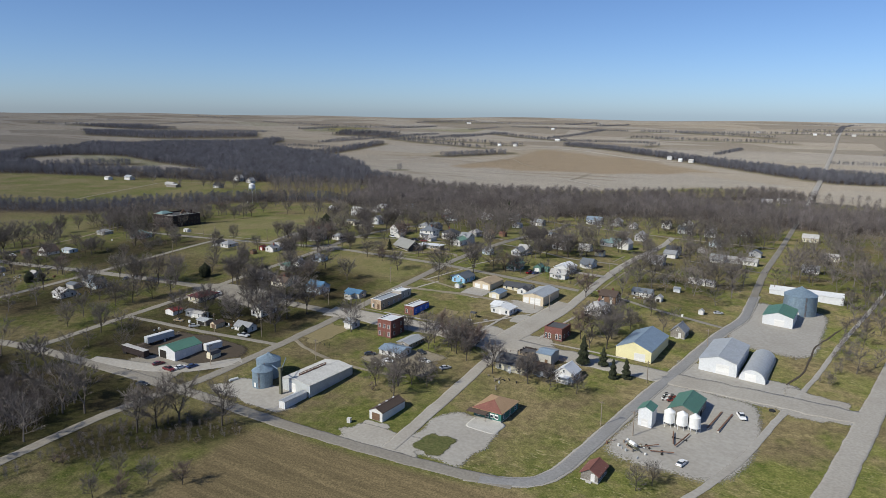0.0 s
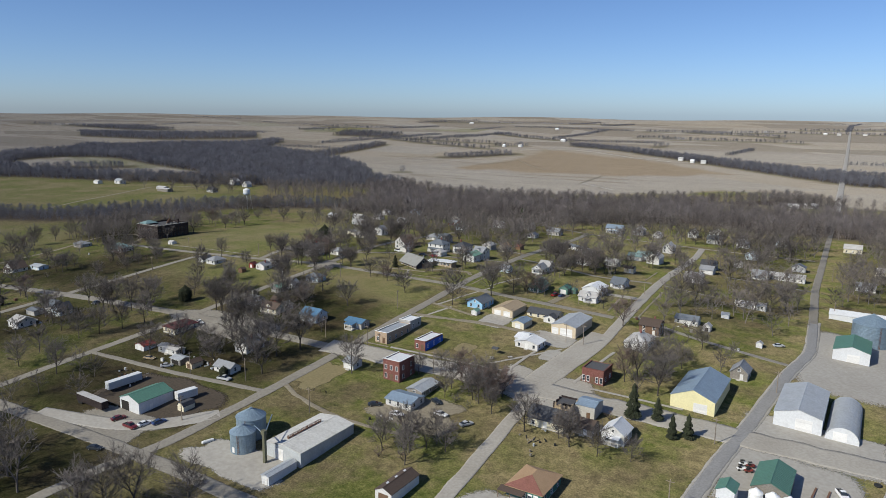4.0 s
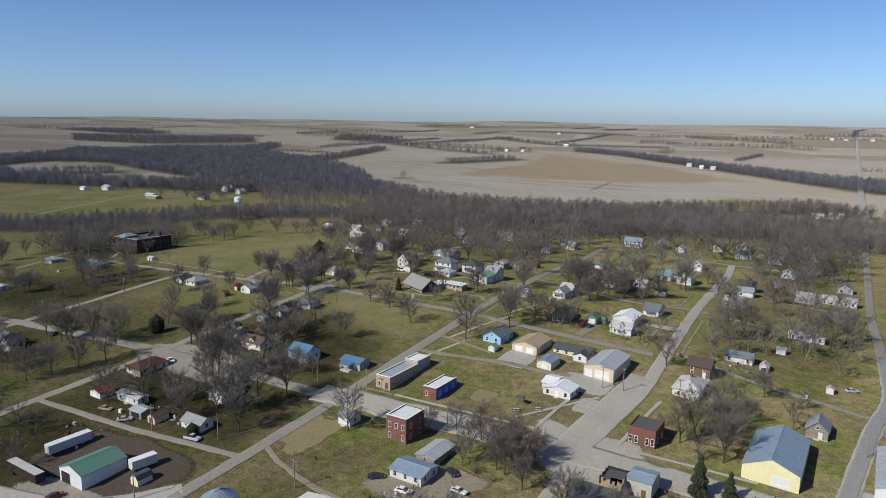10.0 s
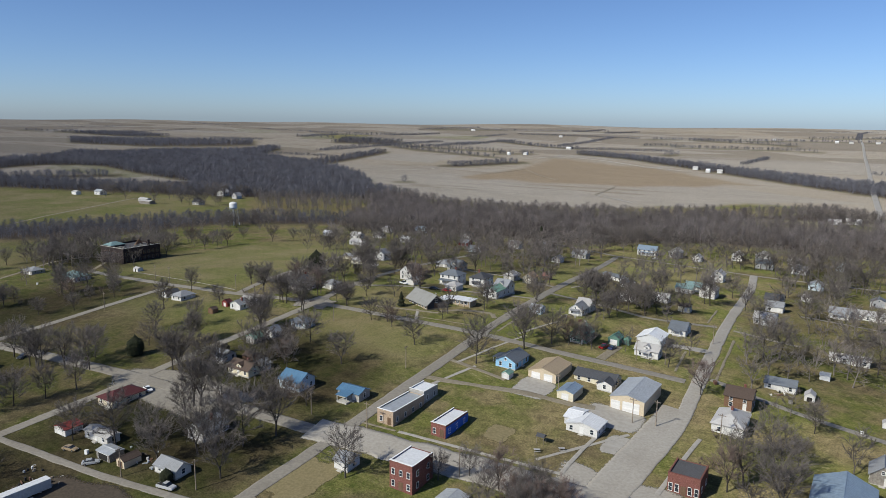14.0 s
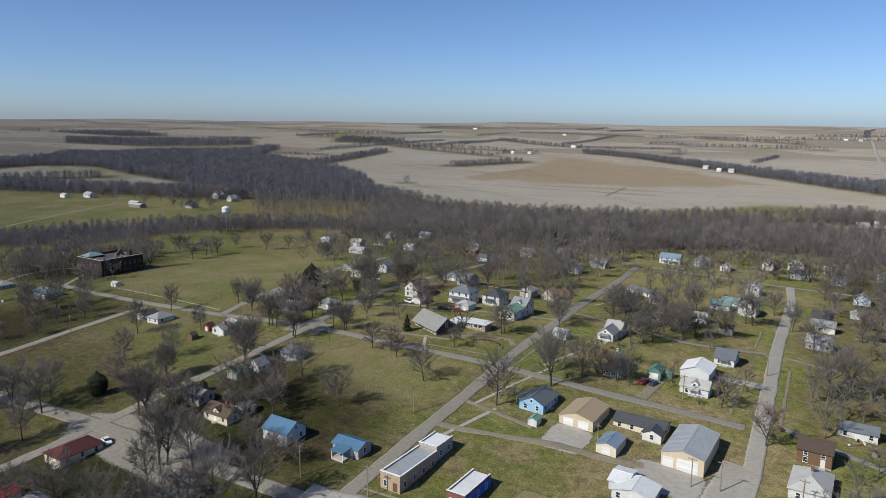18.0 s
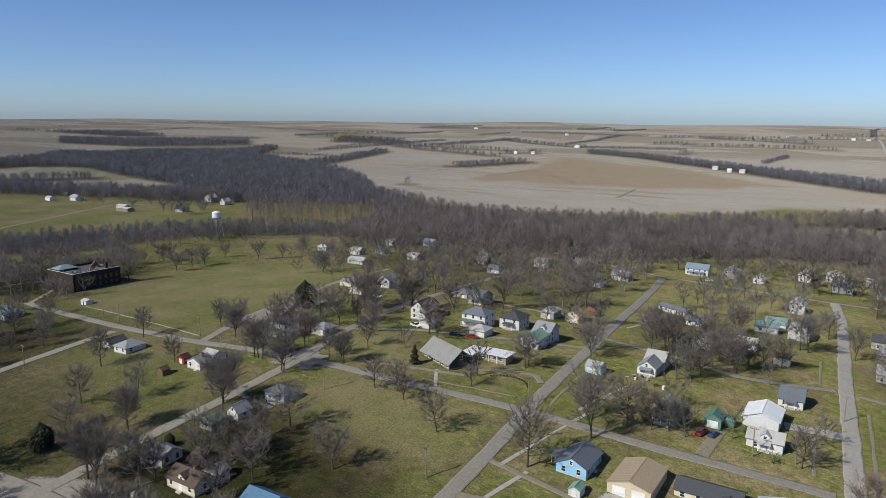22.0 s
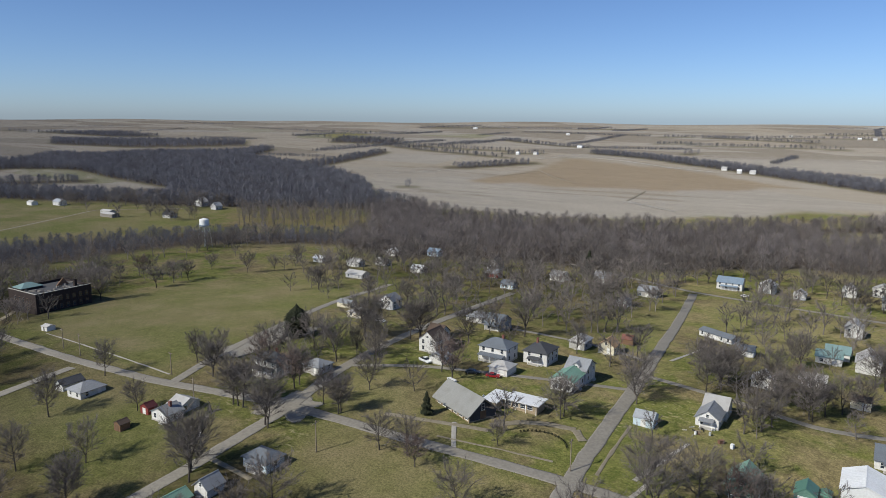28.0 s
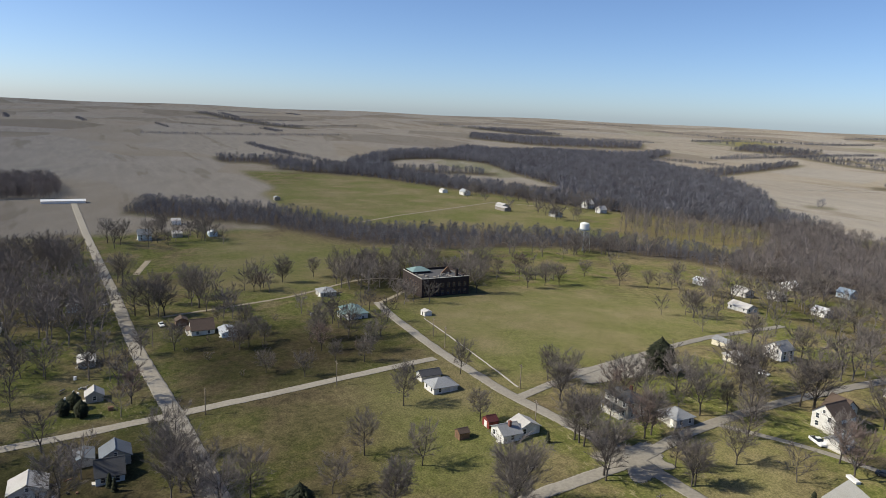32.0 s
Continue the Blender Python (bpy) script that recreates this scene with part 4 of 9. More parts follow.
# ---------------------------------------------------------------- building kit
class Solid:
    """Collects boxes, prisms and rings into one mesh."""

    def __init__(self):
        self.v, self.f = [], []

    def add(self, pts, faces):
        n = len(self.v)
        self.v += [tuple(p) for p in pts]
        self.f += [tuple(n + i for i in f) for f in faces]
        return self

    def box(self, x0, y0, z0, x1, y1, z1):
        p = [(x0, y0, z0), (x1, y0, z0), (x1, y1, z0), (x0, y1, z0), (x0, y0, z1), (x1, y0, z1), (x1, y1, z1), (x0, y1, z1)]
        return self.add(p, [(3, 2, 1, 0), (4, 5, 6, 7), (0, 1, 5, 4), (1, 2, 6, 5), (2, 3, 7, 6), (3, 0, 4, 7)])

    def prism(self, poly, along, a, b):
        """poly: (across, up) points; along: the axis it is drawn out on."""
        at = (lambda u, z, s: (s, u, z)) if along == "x" else (lambda u, z, s: (u, s, z))
        n = len(poly)
        p = [at(u, z, a) for u, z in poly] + [at(u, z, b) for u, z in poly]
        return self.add(p, [tuple(range(n))[::-1], tuple(range(n, 2 * n))] + [(i, (i + 1) % n, n + (i + 1) % n, n + i) for i in range(n)])

    def tube(self, p0, p1, r0, r1, n=8, cap=True):
        p0, p1 = Vector(p0), Vector(p1)
        q = (p1 - p0).to_track_quat("Z", "Y")
        ring = lambda c, r: [tuple(c + q @ Vector((r * math.cos(2 * math.pi * k / n), r * math.sin(2 * math.pi * k / n), 0))) for k in range(n)]
        f = [(i, (i + 1) % n, n + (i + 1) % n, n + i) for i in range(n)]
        if cap:
            f += [tuple(range(n))[::-1], tuple(range(n, 2 * n))]
        return self.add(ring(p0, r0) + ring(p1, r1), f)

    def lathe(self, prof, n=24):
        """prof: (radius, height) from the bottom up."""
        p = [(r * math.cos(2 * math.pi * k / n), r * math.sin(2 * math.pi * k / n), z) for r, z in prof for k in range(n)]
        f = [(q * n + i, q * n + (i + 1) % n, (q + 1) * n + (i + 1) % n, (q + 1) * n + i) for q in range(len(prof) - 1) for i in range(n)]
        f += [tuple(range(n))[::-1], tuple(range((len(prof) - 1) * n, len(prof) * n))]
        return self.add(p, f)

    def mesh(self, name, mat, smooth=False):
        me = bpy.data.meshes.new(name)
        me.from_pydata(self.v, [], self.f)
        me.materials.append(mat)
        if smooth:
            me.polygons.foreach_set("use_smooth", np.ones(len(self.f), bool))
        return me


def part(name, me, parent, loc=(0, 0, 0), rz=0, label=""):
    ob = new(name, me)
    ob.parent = parent
    ob.matrix_basis = pose(*loc, 0, 0, rz)
    return tagged(ob, label)


def thing(name, x, y, rz, label, category, group="", z=None):
    ob = new(name)
    ob.empty_display_size = 0.5
    ob.matrix_basis = pose(x, y, gz(x, y) if z is None else z, 0, 0, rz)
    return tagged(ob, label, category, group)


CACHE = {}


def cached(key, make):
    if key not in CACHE:
        CACHE[key] = make()
    return CACHE[key]


def window(parent, x, y, z, rz, w, h, trim="trim"):
    """A sash window standing on a wall: frame with meeting rail, sill and a dark pane. rz 0 looks to -y."""
    def frame_mesh():
        s = Solid()
        s.box(-w / 2 - 0.09, -0.06, -h / 2 - 0.09, -w / 2, 0.02, h / 2 + 0.09).box(w / 2, -0.06, -h / 2 - 0.09, w / 2 + 0.09, 0.02, h / 2 + 0.09)
        s.box(-w / 2, -0.06, h / 2, w / 2, 0.02, h / 2 + 0.12).box(-w / 2 - 0.14, -0.11, -h / 2 - 0.12, w / 2 + 0.14, 0.02, -h / 2)
        s.box(-w / 2, -0.045, -0.03, w / 2, 0.02, 0.03)
        return s.mesh("window", M[trim])
    pane = lambda: Solid().box(-w / 2, -0.025, -h / 2, w / 2, 0.01, h / 2).mesh("pane", M["glass"])
    ob = part("window", cached(("win", w, h, trim), frame_mesh), parent, (x, y, z), rz)
    part("pane", cached(("pane", w, h), pane), ob)
    return ob


def door(parent, x, y, z, rz, w=0.95, h=2.05, mat="door", kind="door"):
    """A door leaf, or a sheet of painted shade for an opening, in its frame; wide leaves carry a row of panels."""
    def leaf():
        e = 0.1
        pts = [(-w / 2 - e, 0), (-w / 2, 0), (-w / 2, h), (w / 2, h), (w / 2, 0), (w / 2 + e, 0), (w / 2 + e, h + e), (-w / 2 - e, h + e)]
        return Solid().prism(pts, "y", -0.06, 0.02).mesh(kind, M["trim" if mat == "opening" else mat])
    ob = part(kind, cached((kind, w, h, mat), leaf), parent, (x, y, z), rz)
    part("leaf", cached(("leaf", w, h, mat), lambda: Solid().box(-w / 2, -0.03, 0, w / 2, 0.01, h).mesh("leaf", M[mat])), ob)
    if kind == "garage_door" and mat != "opening":
        n = max(2, int(h / 0.55))
        pan = cached(("panel", w, h, mat), lambda: Solid().box(-w / 2 + 0.05, -0.05, 0.03, w / 2 - 0.05, -0.03, h / n - 0.03).mesh("panel", M[mat]))
        for k in range(n):
            part("panel", pan, ob, (0, 0, h * k / n))
    return ob


def roof_mesh(w, l, h, kind, ridge, rise, mat, over=0.4, thick=0.16):
    """Roof over a w x l plan at eave height h."""
    s = Solid()
    if kind == "gable":
        half, run = (l / 2, w) if ridge == "x" else (w / 2, l)
        k = rise / half
        e, a = half + over, run / 2 + over * 0.8
        z0 = h - k * over
        poly = [(-e, z0), (0, h + rise), (e, z0), (e, z0 + thick), (0, h + rise + thick * 1.15), (-e, z0 + thick)]
        ends = [(-e, z0), (0, h + rise), (0, h + rise + thick * 1.15), (-e, z0 + thick)], [(0, h + rise), (e, z0), (e, z0 + thick), (0, h + rise + thick * 1.15)]
        for q in ends:
            s.prism(q, ridge, -a, a)
        s.prism([(-0.2, h + rise + thick - 0.02), (0.2, h + rise + thick - 0.02), (0.06, h + rise + thick * 1.15 + 0.06), (-0.06, h + rise + thick * 1.15 + 0.06)], ridge, -a, a)
    elif kind == "hip":
        ex, ey = w / 2 + over, l / 2 + over
        m = min(ex, ey)
        rx, ry = (ex - m * 0.92, 0) if w >= l else (0, ey - m * 0.92)
        base = [(-ex, -ey), (ex, -ey), (ex, ey), (-ex, ey)]
        top = [(-rx, -ry), (rx, -ry), (rx, ry), (-rx, ry)] if w >= l else [(0, -ry), (0, -ry), (0, ry), (0, ry)]
        z0, z1 = h - 0.12, h + rise
        pts = [(x, y, z0) for x, y in base] + [(x, y, z0 + thick) for x, y in base] + [(top[0][0], top[0][1], z1), (top[2][0], top[2][1], z1)]
        if w >= l:
            f = [(4, 5, 9, 8), (5, 6, 9), (6, 7, 8, 9), (7, 4, 8)]
        else:
            f = [(4, 5, 8), (5, 6, 9, 8), (6, 7, 9), (7, 4, 8, 9)]
        s.add(pts, f + [(3, 2, 1, 0), (0, 1, 5, 4), (1, 2, 6, 5), (2, 3, 7, 6), (3, 0, 4, 7)])
    elif kind == "flat":
        s.box(-w / 2 - over * 0.3, -l / 2 - over * 0.3, h, w / 2 + over * 0.3, l / 2 + over * 0.3, h + 0.22)
        s.box(-w / 2 + 0.3, -l / 2 + 0.3, h + 0.22, w / 2 - 0.3, l / 2 - 0.3, h + 0.26)
    return s.mesh("roof", M[mat])


def wall_mesh(w, l, h, kind, ridge, rise, mat):
    s = Solid()
    if kind == "gable":
        half = l / 2 if ridge == "x" else w / 2
        run = w / 2 if ridge == "x" else l / 2
        s.prism([(-half, -1.5), (half, -1.5), (half, h), (0, h + rise), (-half, h)], ridge, -run, run)
    else:
        s.box(-w / 2, -l / 2, -1.5, w / 2, l / 2, h)
    return s.mesh("wall", M[mat])


SPOTS = []


def house(x, y, w, l, h, label, roof="gable", ridge="x", rise=None, wall="white", top="r_gray", win=True, doors="s", chimney=False, porch=None, over=0.45,
          ribs=0.0, rz=0.0, name="house", category="house", group="houses of the town", bigdoor=None, trim="trim", winh=1.35, dormer=False, foundation=True):
    """A building by its south-east corner, size east-west (w) and north-south (l) and eave height."""
    cx, cy = x - w / 2, y + l / 2
    SPOTS.append((cx, cy, max(w, l) / 2 + 1.5))
    if rise is None:
        rise = 0.42 * ((l if ridge == "x" else w) / 2)
    z = min(gz(cx - w / 2, cy - l / 2), gz(cx + w / 2, cy - l / 2), gz(cx, cy)) + 0.1
    ob = thing(name, cx, cy, rz, label, category, group, z)
    part("wall", wall_mesh(w, l, h, roof, ridge, rise, wall), ob)
    rf = part("roof", roof_mesh(w, l, h, roof, ridge, rise, top, over), ob)
    if ribs and roof == "gable":
        half, run = ((l / 2, w) if ridge == "x" else (w / 2, l))
        e, a, z0 = half + over, run / 2 + over * 0.8, h - rise / half * over + 0.16
        seam = Solid().prism([(-e, z0 - 0.02), (0, h + rise + 0.16), (e, z0 - 0.02), (e, z0 + 0.025), (0, h + rise + 0.215), (-e, z0 + 0.025)], ridge, -0.03, 0.03).mesh("roof_seam", M[top])
        n = int(2 * a / ribs)
        for i in range(n + 1):
            c = -a + 2 * a * i / n
            part("roof_seam", seam, rf, (c, 0, 0) if ridge == "x" else (0, c, 0))
    if foundation:
        part("foundation", Solid().box(-w / 2 - 0.05, -l / 2 - 0.05, -1.5, w / 2 + 0.05, l / 2 + 0.05, 0.32).mesh("foundation", M["concrete"]), ob)
    sides = {"s": (w, 0, lambda u: (u, -l / 2)), "e": (l, 90, lambda u: (w / 2, u)), "n": (w, 180, lambda u: (-u, l / 2)), "w": (l, 270, lambda u: (-w / 2, -u))}
    rows = [1.55] if h < 4.2 else [1.55, 4.1] if h < 6.6 else [1.6, 4.4, 7.0]
    for side, (size, turn, at) in sides.items():
        if bigdoor and side in bigdoor:
            for u, dw, dh, dm in bigdoor[side]:
                px, py = at(u)
                door(ob, px, py, 0.02, turn, dw, dh, dm, "garage_door")
        n = max(1, int(size / 3.1))
        for row, zc in enumerate(rows if win else ()):
            if zc + winh / 2 > h + 0.05:
                zc = h - winh / 2 - 0.15
            for k in range(n):
                u = (k + 0.5) * size / n - size / 2
                px, py = at(u)
                if row == 0 and side in doors and k == n // 2:
                    door(ob, px + (0.95 if turn in (0, 180) and n == 1 else 0), py, 0.3, turn)
                    ex, ey = (0, -1) if turn == 0 else (1, 0) if turn == 90 else (0, 1) if turn == 180 else (-1, 0)
                    part("step", Solid().box(-0.8, -0.9, -1.2, 0.8, 0, 0.28).mesh("step", M["concrete"]), ob, (px, py, 0), turn)
                    continue
                if bigdoor and side in bigdoor and any(abs(u - b[0]) < b[1] / 2 + 0.8 for b in bigdoor[side]):
                    continue
                window(ob, px, py, zc, turn, 0.95, winh, trim)
        if win and roof == "gable" and rise > 1.6 and ((ridge == "x") == (side in "ew")):
            px, py = at(0)
            window(ob, px, py, h + rise * 0.32, turn, 0.75, 0.9, trim)
    if chimney:
        cxp, cyp = chimney if isinstance(chimney, tuple) else (w * 0.15, 0.3)
        s = Solid().box(-0.35, -0.35, h - 0.5, 0.35, 0.35, h + rise + 0.9).box(-0.42, -0.42, h + rise + 0.9, 0.42, 0.42, h + rise + 1.05).box(-0.15, -0.15, h + rise + 1.05, 0.15, 0.15, h + rise + 1.2)
        part("chimney", s.mesh("chimney", M["brick"]), ob, (cxp, cyp, 0))
    if dormer:
        s = Solid().prism([(-1.1, h - 0.1), (1.1, h - 0.1), (1.1, h + 1.2), (0, h + 1.9), (-1.1, h + 1.2)], "y", -l / 2 + 0.3, 0)
        d = part("dormer", s.mesh("dormer", M[wall]), ob)
        s = Solid()
        for q in ([(-1.4, h + 0.95), (0, h + 1.95), (0, h + 2.1), (-1.4, h + 1.1)], [(1.4, h + 0.95), (1.4, h + 1.1), (0, h + 2.1), (0, h + 1.95)]):
            s.prism(q, "y", -l / 2, 0)
        part("dormer_roof", s.mesh("dormer_roof", M[top]), d)
        window(d, 0, -l / 2 + 0.3, h + 0.65, 0, 0.8, 0.8, trim)
    if porch:
        side, pw, depth = porch
        size, turn, at = sides[side]
        px, py = at(0)
        po = part("porch", Solid().box(-pw / 2, -depth, -1.5, pw / 2, 0, 0.3).mesh("porch", M["concrete"]), ob, (px, py, 0), turn)
        part("porch_roof", Solid().add([(-pw / 2 - .25, -depth - .3, 2.35), (pw / 2 + .25, -depth - .3, 2.35), (pw / 2 + .25, 0.0, 2.75), (-pw / 2 - .25, 0.0, 2.75),
                                       (-pw / 2 - .25, -depth - .3, 2.5), (pw / 2 + .25, -depth - .3, 2.5), (pw / 2 + .25, 0.0, 2.9), (-pw / 2 - .25, 0.0, 2.9)],
                                      [(3, 2, 1, 0), (4, 5, 6, 7), (0, 1, 5, 4), (1, 2, 6, 5), (2, 3, 7, 6), (3, 0, 4, 7)]).mesh("porch_roof", M[top]), po)
        post = cached("porchpost", lambda: Solid().box(-0.07, -0.07, 0.3, 0.07, 0.07, 2.42).box(-0.11, -0.11, 0.3, 0.11, 0.11, 0.42).mesh("post", M["trim"]))
        n = max(2, int(pw / 2.2) + 1)
        for k in range(n):
            part("post", post, po, (-pw / 2 + 0.12 + (pw - 0.24) * k / (n - 1), -depth + 0.12, 0))
    return ob


def shed(x, y, w, l, h, label, **k):
    """A metal or board shed: as a house, without windows."""
    opts = dict(win=False, doors="", name="shed", category="shed", group="sheds of the town", over=0.2, rise=None, foundation=False)
    opts.update(k)
    if opts["rise"] is None:
        opts["rise"] = 0.25 * ((l if opts.get("ridge", "x") == "x" else w) / 2)
    return house(x, y, w, l, h, label, **opts)


# ---------------------------------------------------------------- south part: elevator yards and first street
gs = shed(-227.0, 167.3, 10.0, 13.0, 3.9, "white metal workshop with a green roof and open bay", ridge="y", wall="whitemetal", top="r_green", ribs=0.9, rise=1.7, name="workshop", category="workshop", bigdoor={"s": [(-2.2, 4.0, 3.2, "opening")], "e": [(-2, 0.95, 2.05, "door")]}, group="workshops")
wh = shed(-160.4, 171.2, 13.4, 23.0, 4.2, "long white metal grain warehouse with a flat pale roof", ridge="y", wall="graymetal", top="r_pale", ribs=1.8, rise=0.9, name="warehouse", category="warehouse", bigdoor={"s": [(-1.5, 3.0, 3.4, "door")]}, group="grain buildings")
part("conveyor", Solid().box(-1.7, -8, 5.2, -1.2, 6, 5.4).mesh("conveyor", M["rust"]), wh)
for u in (-1.7, -1.3):
    part("conveyor_rail", Solid().box(u, -8, 5.85, u + 0.1, 6, 5.95).mesh("conveyor_rail", M["rust"]), wh)
for k in range(8):
    part("conveyor_leg", cached("convleg", lambda: Solid().box(-1.72, -0.06, 4.6, -1.6, 0.06, 5.95).box(-1.3, -0.06, 4.6, -1.18, 0.06, 5.95).box(-1.6, -0.05, 5.7, -1.3, 0.05, 5.8).mesh("conveyor_leg", M["rust"])), wh, (0, -7.9 + 1.96 * k, 0))
shed(-161.3, 160.0, 2.7, 10.5, 2.5, "low white lean-to shed in front of the warehouse", ridge="y", wall="whitemetal", top="r_zinc", rise=0.3, bigdoor={"s": [(0, 1.6, 2.0, "door")]}, group="grain buildings")
shed(-128.5, 170.2, 5.2, 12.5, 3.0, "narrow white garage with brown roof and skylights", ridge="y", wall="white", top="r_brown", rise=1.2, name="garage", category="garage", bigdoor={"s": [(0, 2.8, 2.4, "brown_door")]}, group="garages")
pg = bpy.data.objects["garage"]
for k in range(3):
    part("skylight", cached("skyl", lambda: Solid().add([(0.25, -0.5, 4.24), (1.5, -0.5, 3.72), (1.5, 0.5, 3.72), (0.25, 0.5, 4.24), (0.25, -0.5, 4.3), (1.5, -0.5, 3.78), (1.5, 0.5, 3.78), (0.25, 0.5, 4.3)], [(3, 2, 1, 0), (4, 5, 6, 7), (0, 1, 5, 4), (1, 2, 6, 5), (2, 3, 7, 6), (3, 0, 4, 7)]).mesh("skylight", M["r_white"])), pg, (-1.0, -3.6 + 3.8 * k, 0.12))
cf = house(-96.4, 190.8, 10.0, 12.3, 3.0, "old cafe with tan roof, red front slope and green front", roof="hip", wall="teal", top="r_tan", rise=2.2, doors="", name="cafe_building", category="shop")
part("front_roof", Solid().add([(-5.5, -6.62, 3.06), (5.5, -6.62, 3.06), (0, -1.5, 5.19), (-5.5, -6.62, 3.12), (5.5, -6.62, 3.12), (0, -1.5, 5.25)], [(2, 1, 0), (3, 4, 5), (0, 1, 4, 3), (1, 2, 5, 4), (2, 0, 3, 5)]).mesh("front_roof", M["r_rust"]), cf, label="faded red front slope")
part("awning", Solid().add([(-6.6, -8.6, 2.25), (0.6, -8.6, 2.25), (0.6, -6.15, 2.6), (-6.6, -6.15, 2.6), (-6.6, -8.6, 2.4), (0.6, -8.6, 2.4), (0.6, -6.15, 2.75), (-6.6, -6.15, 2.75)],
                           [(3, 2, 1, 0), (4, 5, 6, 7), (0, 1, 5, 4), (1, 2, 6, 5), (2, 3, 7, 6), (3, 0, 4, 7)]).mesh("awning", M["r_brown"]), cf, label="low brown awning")
for u in (-6.4, -3.0, 0.4):
    part("awning_post", cached("awnpost", lambda: Solid().box(-0.06, -0.06, -0.4, 0.06, 0.06, 2.3).mesh("awning_post", M["brown_door"])), cf, (u, -8.4, 0))
for u in (1.7, 3.3):
    part("shop_window", cached("cafewin", lambda: Solid().box(-0.65, -0.08, 0.9, 0.65, 0.0, 2.3).mesh("shop_window", M["trim"])), cf, (u, -6.16, 0))
    part("shop_pane", cached("cafepane", lambda: Solid().box(-0.52, -0.1, 1.05, 0.52, -0.07, 1.85).mesh("shop_pane", M["glass"])), cf, (u, -6.16, 0))
house(-189.0, 229.0, 4.6, 5.2, 2.8, "small white shed under a bare tree", ridge="x", rise=1.3, top="r_gray", name="shed", category="shed", group="sheds of the town")


def shopfront(x, y, w, l, h, label, wall, top, cornice="trim", floors=2, bays=0):
    """A flat-roofed commercial block with parapet, sloping roof, windows and cornice."""
    cx, cy = x - w / 2, y + l / 2
    SPOTS.append((cx, cy, max(w, l) / 2 + 1.5))
    ob = thing("commercial_block", cx, cy, 0, label, "commercial block", "main street shops", gz(cx, y) + 0.05)
    s = Solid().box(-w / 2, -l / 2, -1.5, w / 2, l / 2, h - 0.5)
    part("wall", s.mesh("wall", M[wall]), ob)
    p = Solid().box(-w / 2, -l / 2, h - 0.5, w / 2, -l / 2 + 0.3, h + 0.1).box(-w / 2, l / 2 - 0.3, h - 0.5, w / 2, l / 2, h - 0.2)
    p.box(-w / 2, -l / 2 + 0.3, h - 0.5, -w / 2 + 0.3, l / 2 - 0.3, h).box(w / 2 - 0.3, -l / 2 + 0.3, h - 0.5, w / 2, l / 2 - 0.3, h)
    part("parapet", p.mesh("parapet", M[wall]), ob)
    part("roof", Solid().box(-w / 2 + 0.3, -l / 2 + 0.3, h - 0.5, w / 2 - 0.3, l / 2 - 0.3, h - 0.28).mesh("roof", M[top]), ob)
    part("coping", Solid().box(-w / 2 - 0.1, -l / 2 - 0.12, h + 0.1, w / 2 + 0.1, -l / 2 + 0.35, h + 0.22).box(w / 2 - 0.33, -l / 2 + 0.35, h, w / 2 + 0.06, l / 2, h + 0.1).box(-w / 2 - 0.06, -l / 2 + 0.35, h, -w / 2 + 0.33, l / 2, h + 0.1).mesh("coping", M[cornice]), ob)
    for fl in range(floors):
        n = bays or max(2, int(w / 2.3))
        for k in range(n):
            u = (k + 0.5) * w / n - w / 2
            if fl == 0 and k == n // 2:
                door(ob, u, -l / 2, 0.1, 0, 1.1, 2.2, "brown_door")
            else:
                window(ob, u, -l / 2, 1.6 + 3.2 * fl, 0, 0.85, 2.0 if bays else 1.5)
        for k in range(max(1, int(l / 3.5))):
            v = (k + 0.5) * l / max(1, int(l / 3.5)) - l / 2
            window(ob, w / 2, v, 1.7 + 3.2 * fl, 90, 0.9, 1.4)
            window(ob, -w / 2, v, 1.7 + 3.2 * fl, 270, 0.9, 1.4)
    return ob


shopfront(-168.9, 229.9, 7.0, 9.5, 7.5, "two-storey red brick block with white roof standing alone", "brick", "r_white")
shopfront(-108.0, 267.8, 8.0, 9.5, 5.2, "red brick corner store with pale window bays", "brick", "tar", "brick", floors=1, bays=5)
shopfront(-193.0, 254.9, 5.9, 16.5, 4.4, "long buff shop with pale patched roof and false front", "tanbrick", "r_zinc", floors=1)
shopfront(-193.2, 271.6, 5.6, 8.0, 4.0, "white-roofed rear half of the long shop", "gray", "r_white", floors=1)
sb = shopfront(-176.3, 257.4, 5.0, 12.6, 3.9, "small brick shop with bright blue side wall", "brick", "r_white", floors=1)
part("painted_wall", Solid().box(2.5, -6.1, 0, 2.53, 6.3, 3.3).box(-2.5, 6.3, 0, 2.53, 6.6, 3.2).mesh("painted_wall", M["bluepaint"]), sb, label="bright blue painted wall")
house(-153.5, 214.7, 10.0, 8.0, 2.5, "low white house with blue-grey metal roof", ridge="x", rise=0.9, top="r_bluegray", ribs=0.9, doors="")
house(-155.6, 224.2, 6.0, 10.5, 2.4, "old narrow house with grey striped metal roof", ridge="y", rise=0.8, wall="weathered", top="r_zinc", ribs=1.2, doors="")

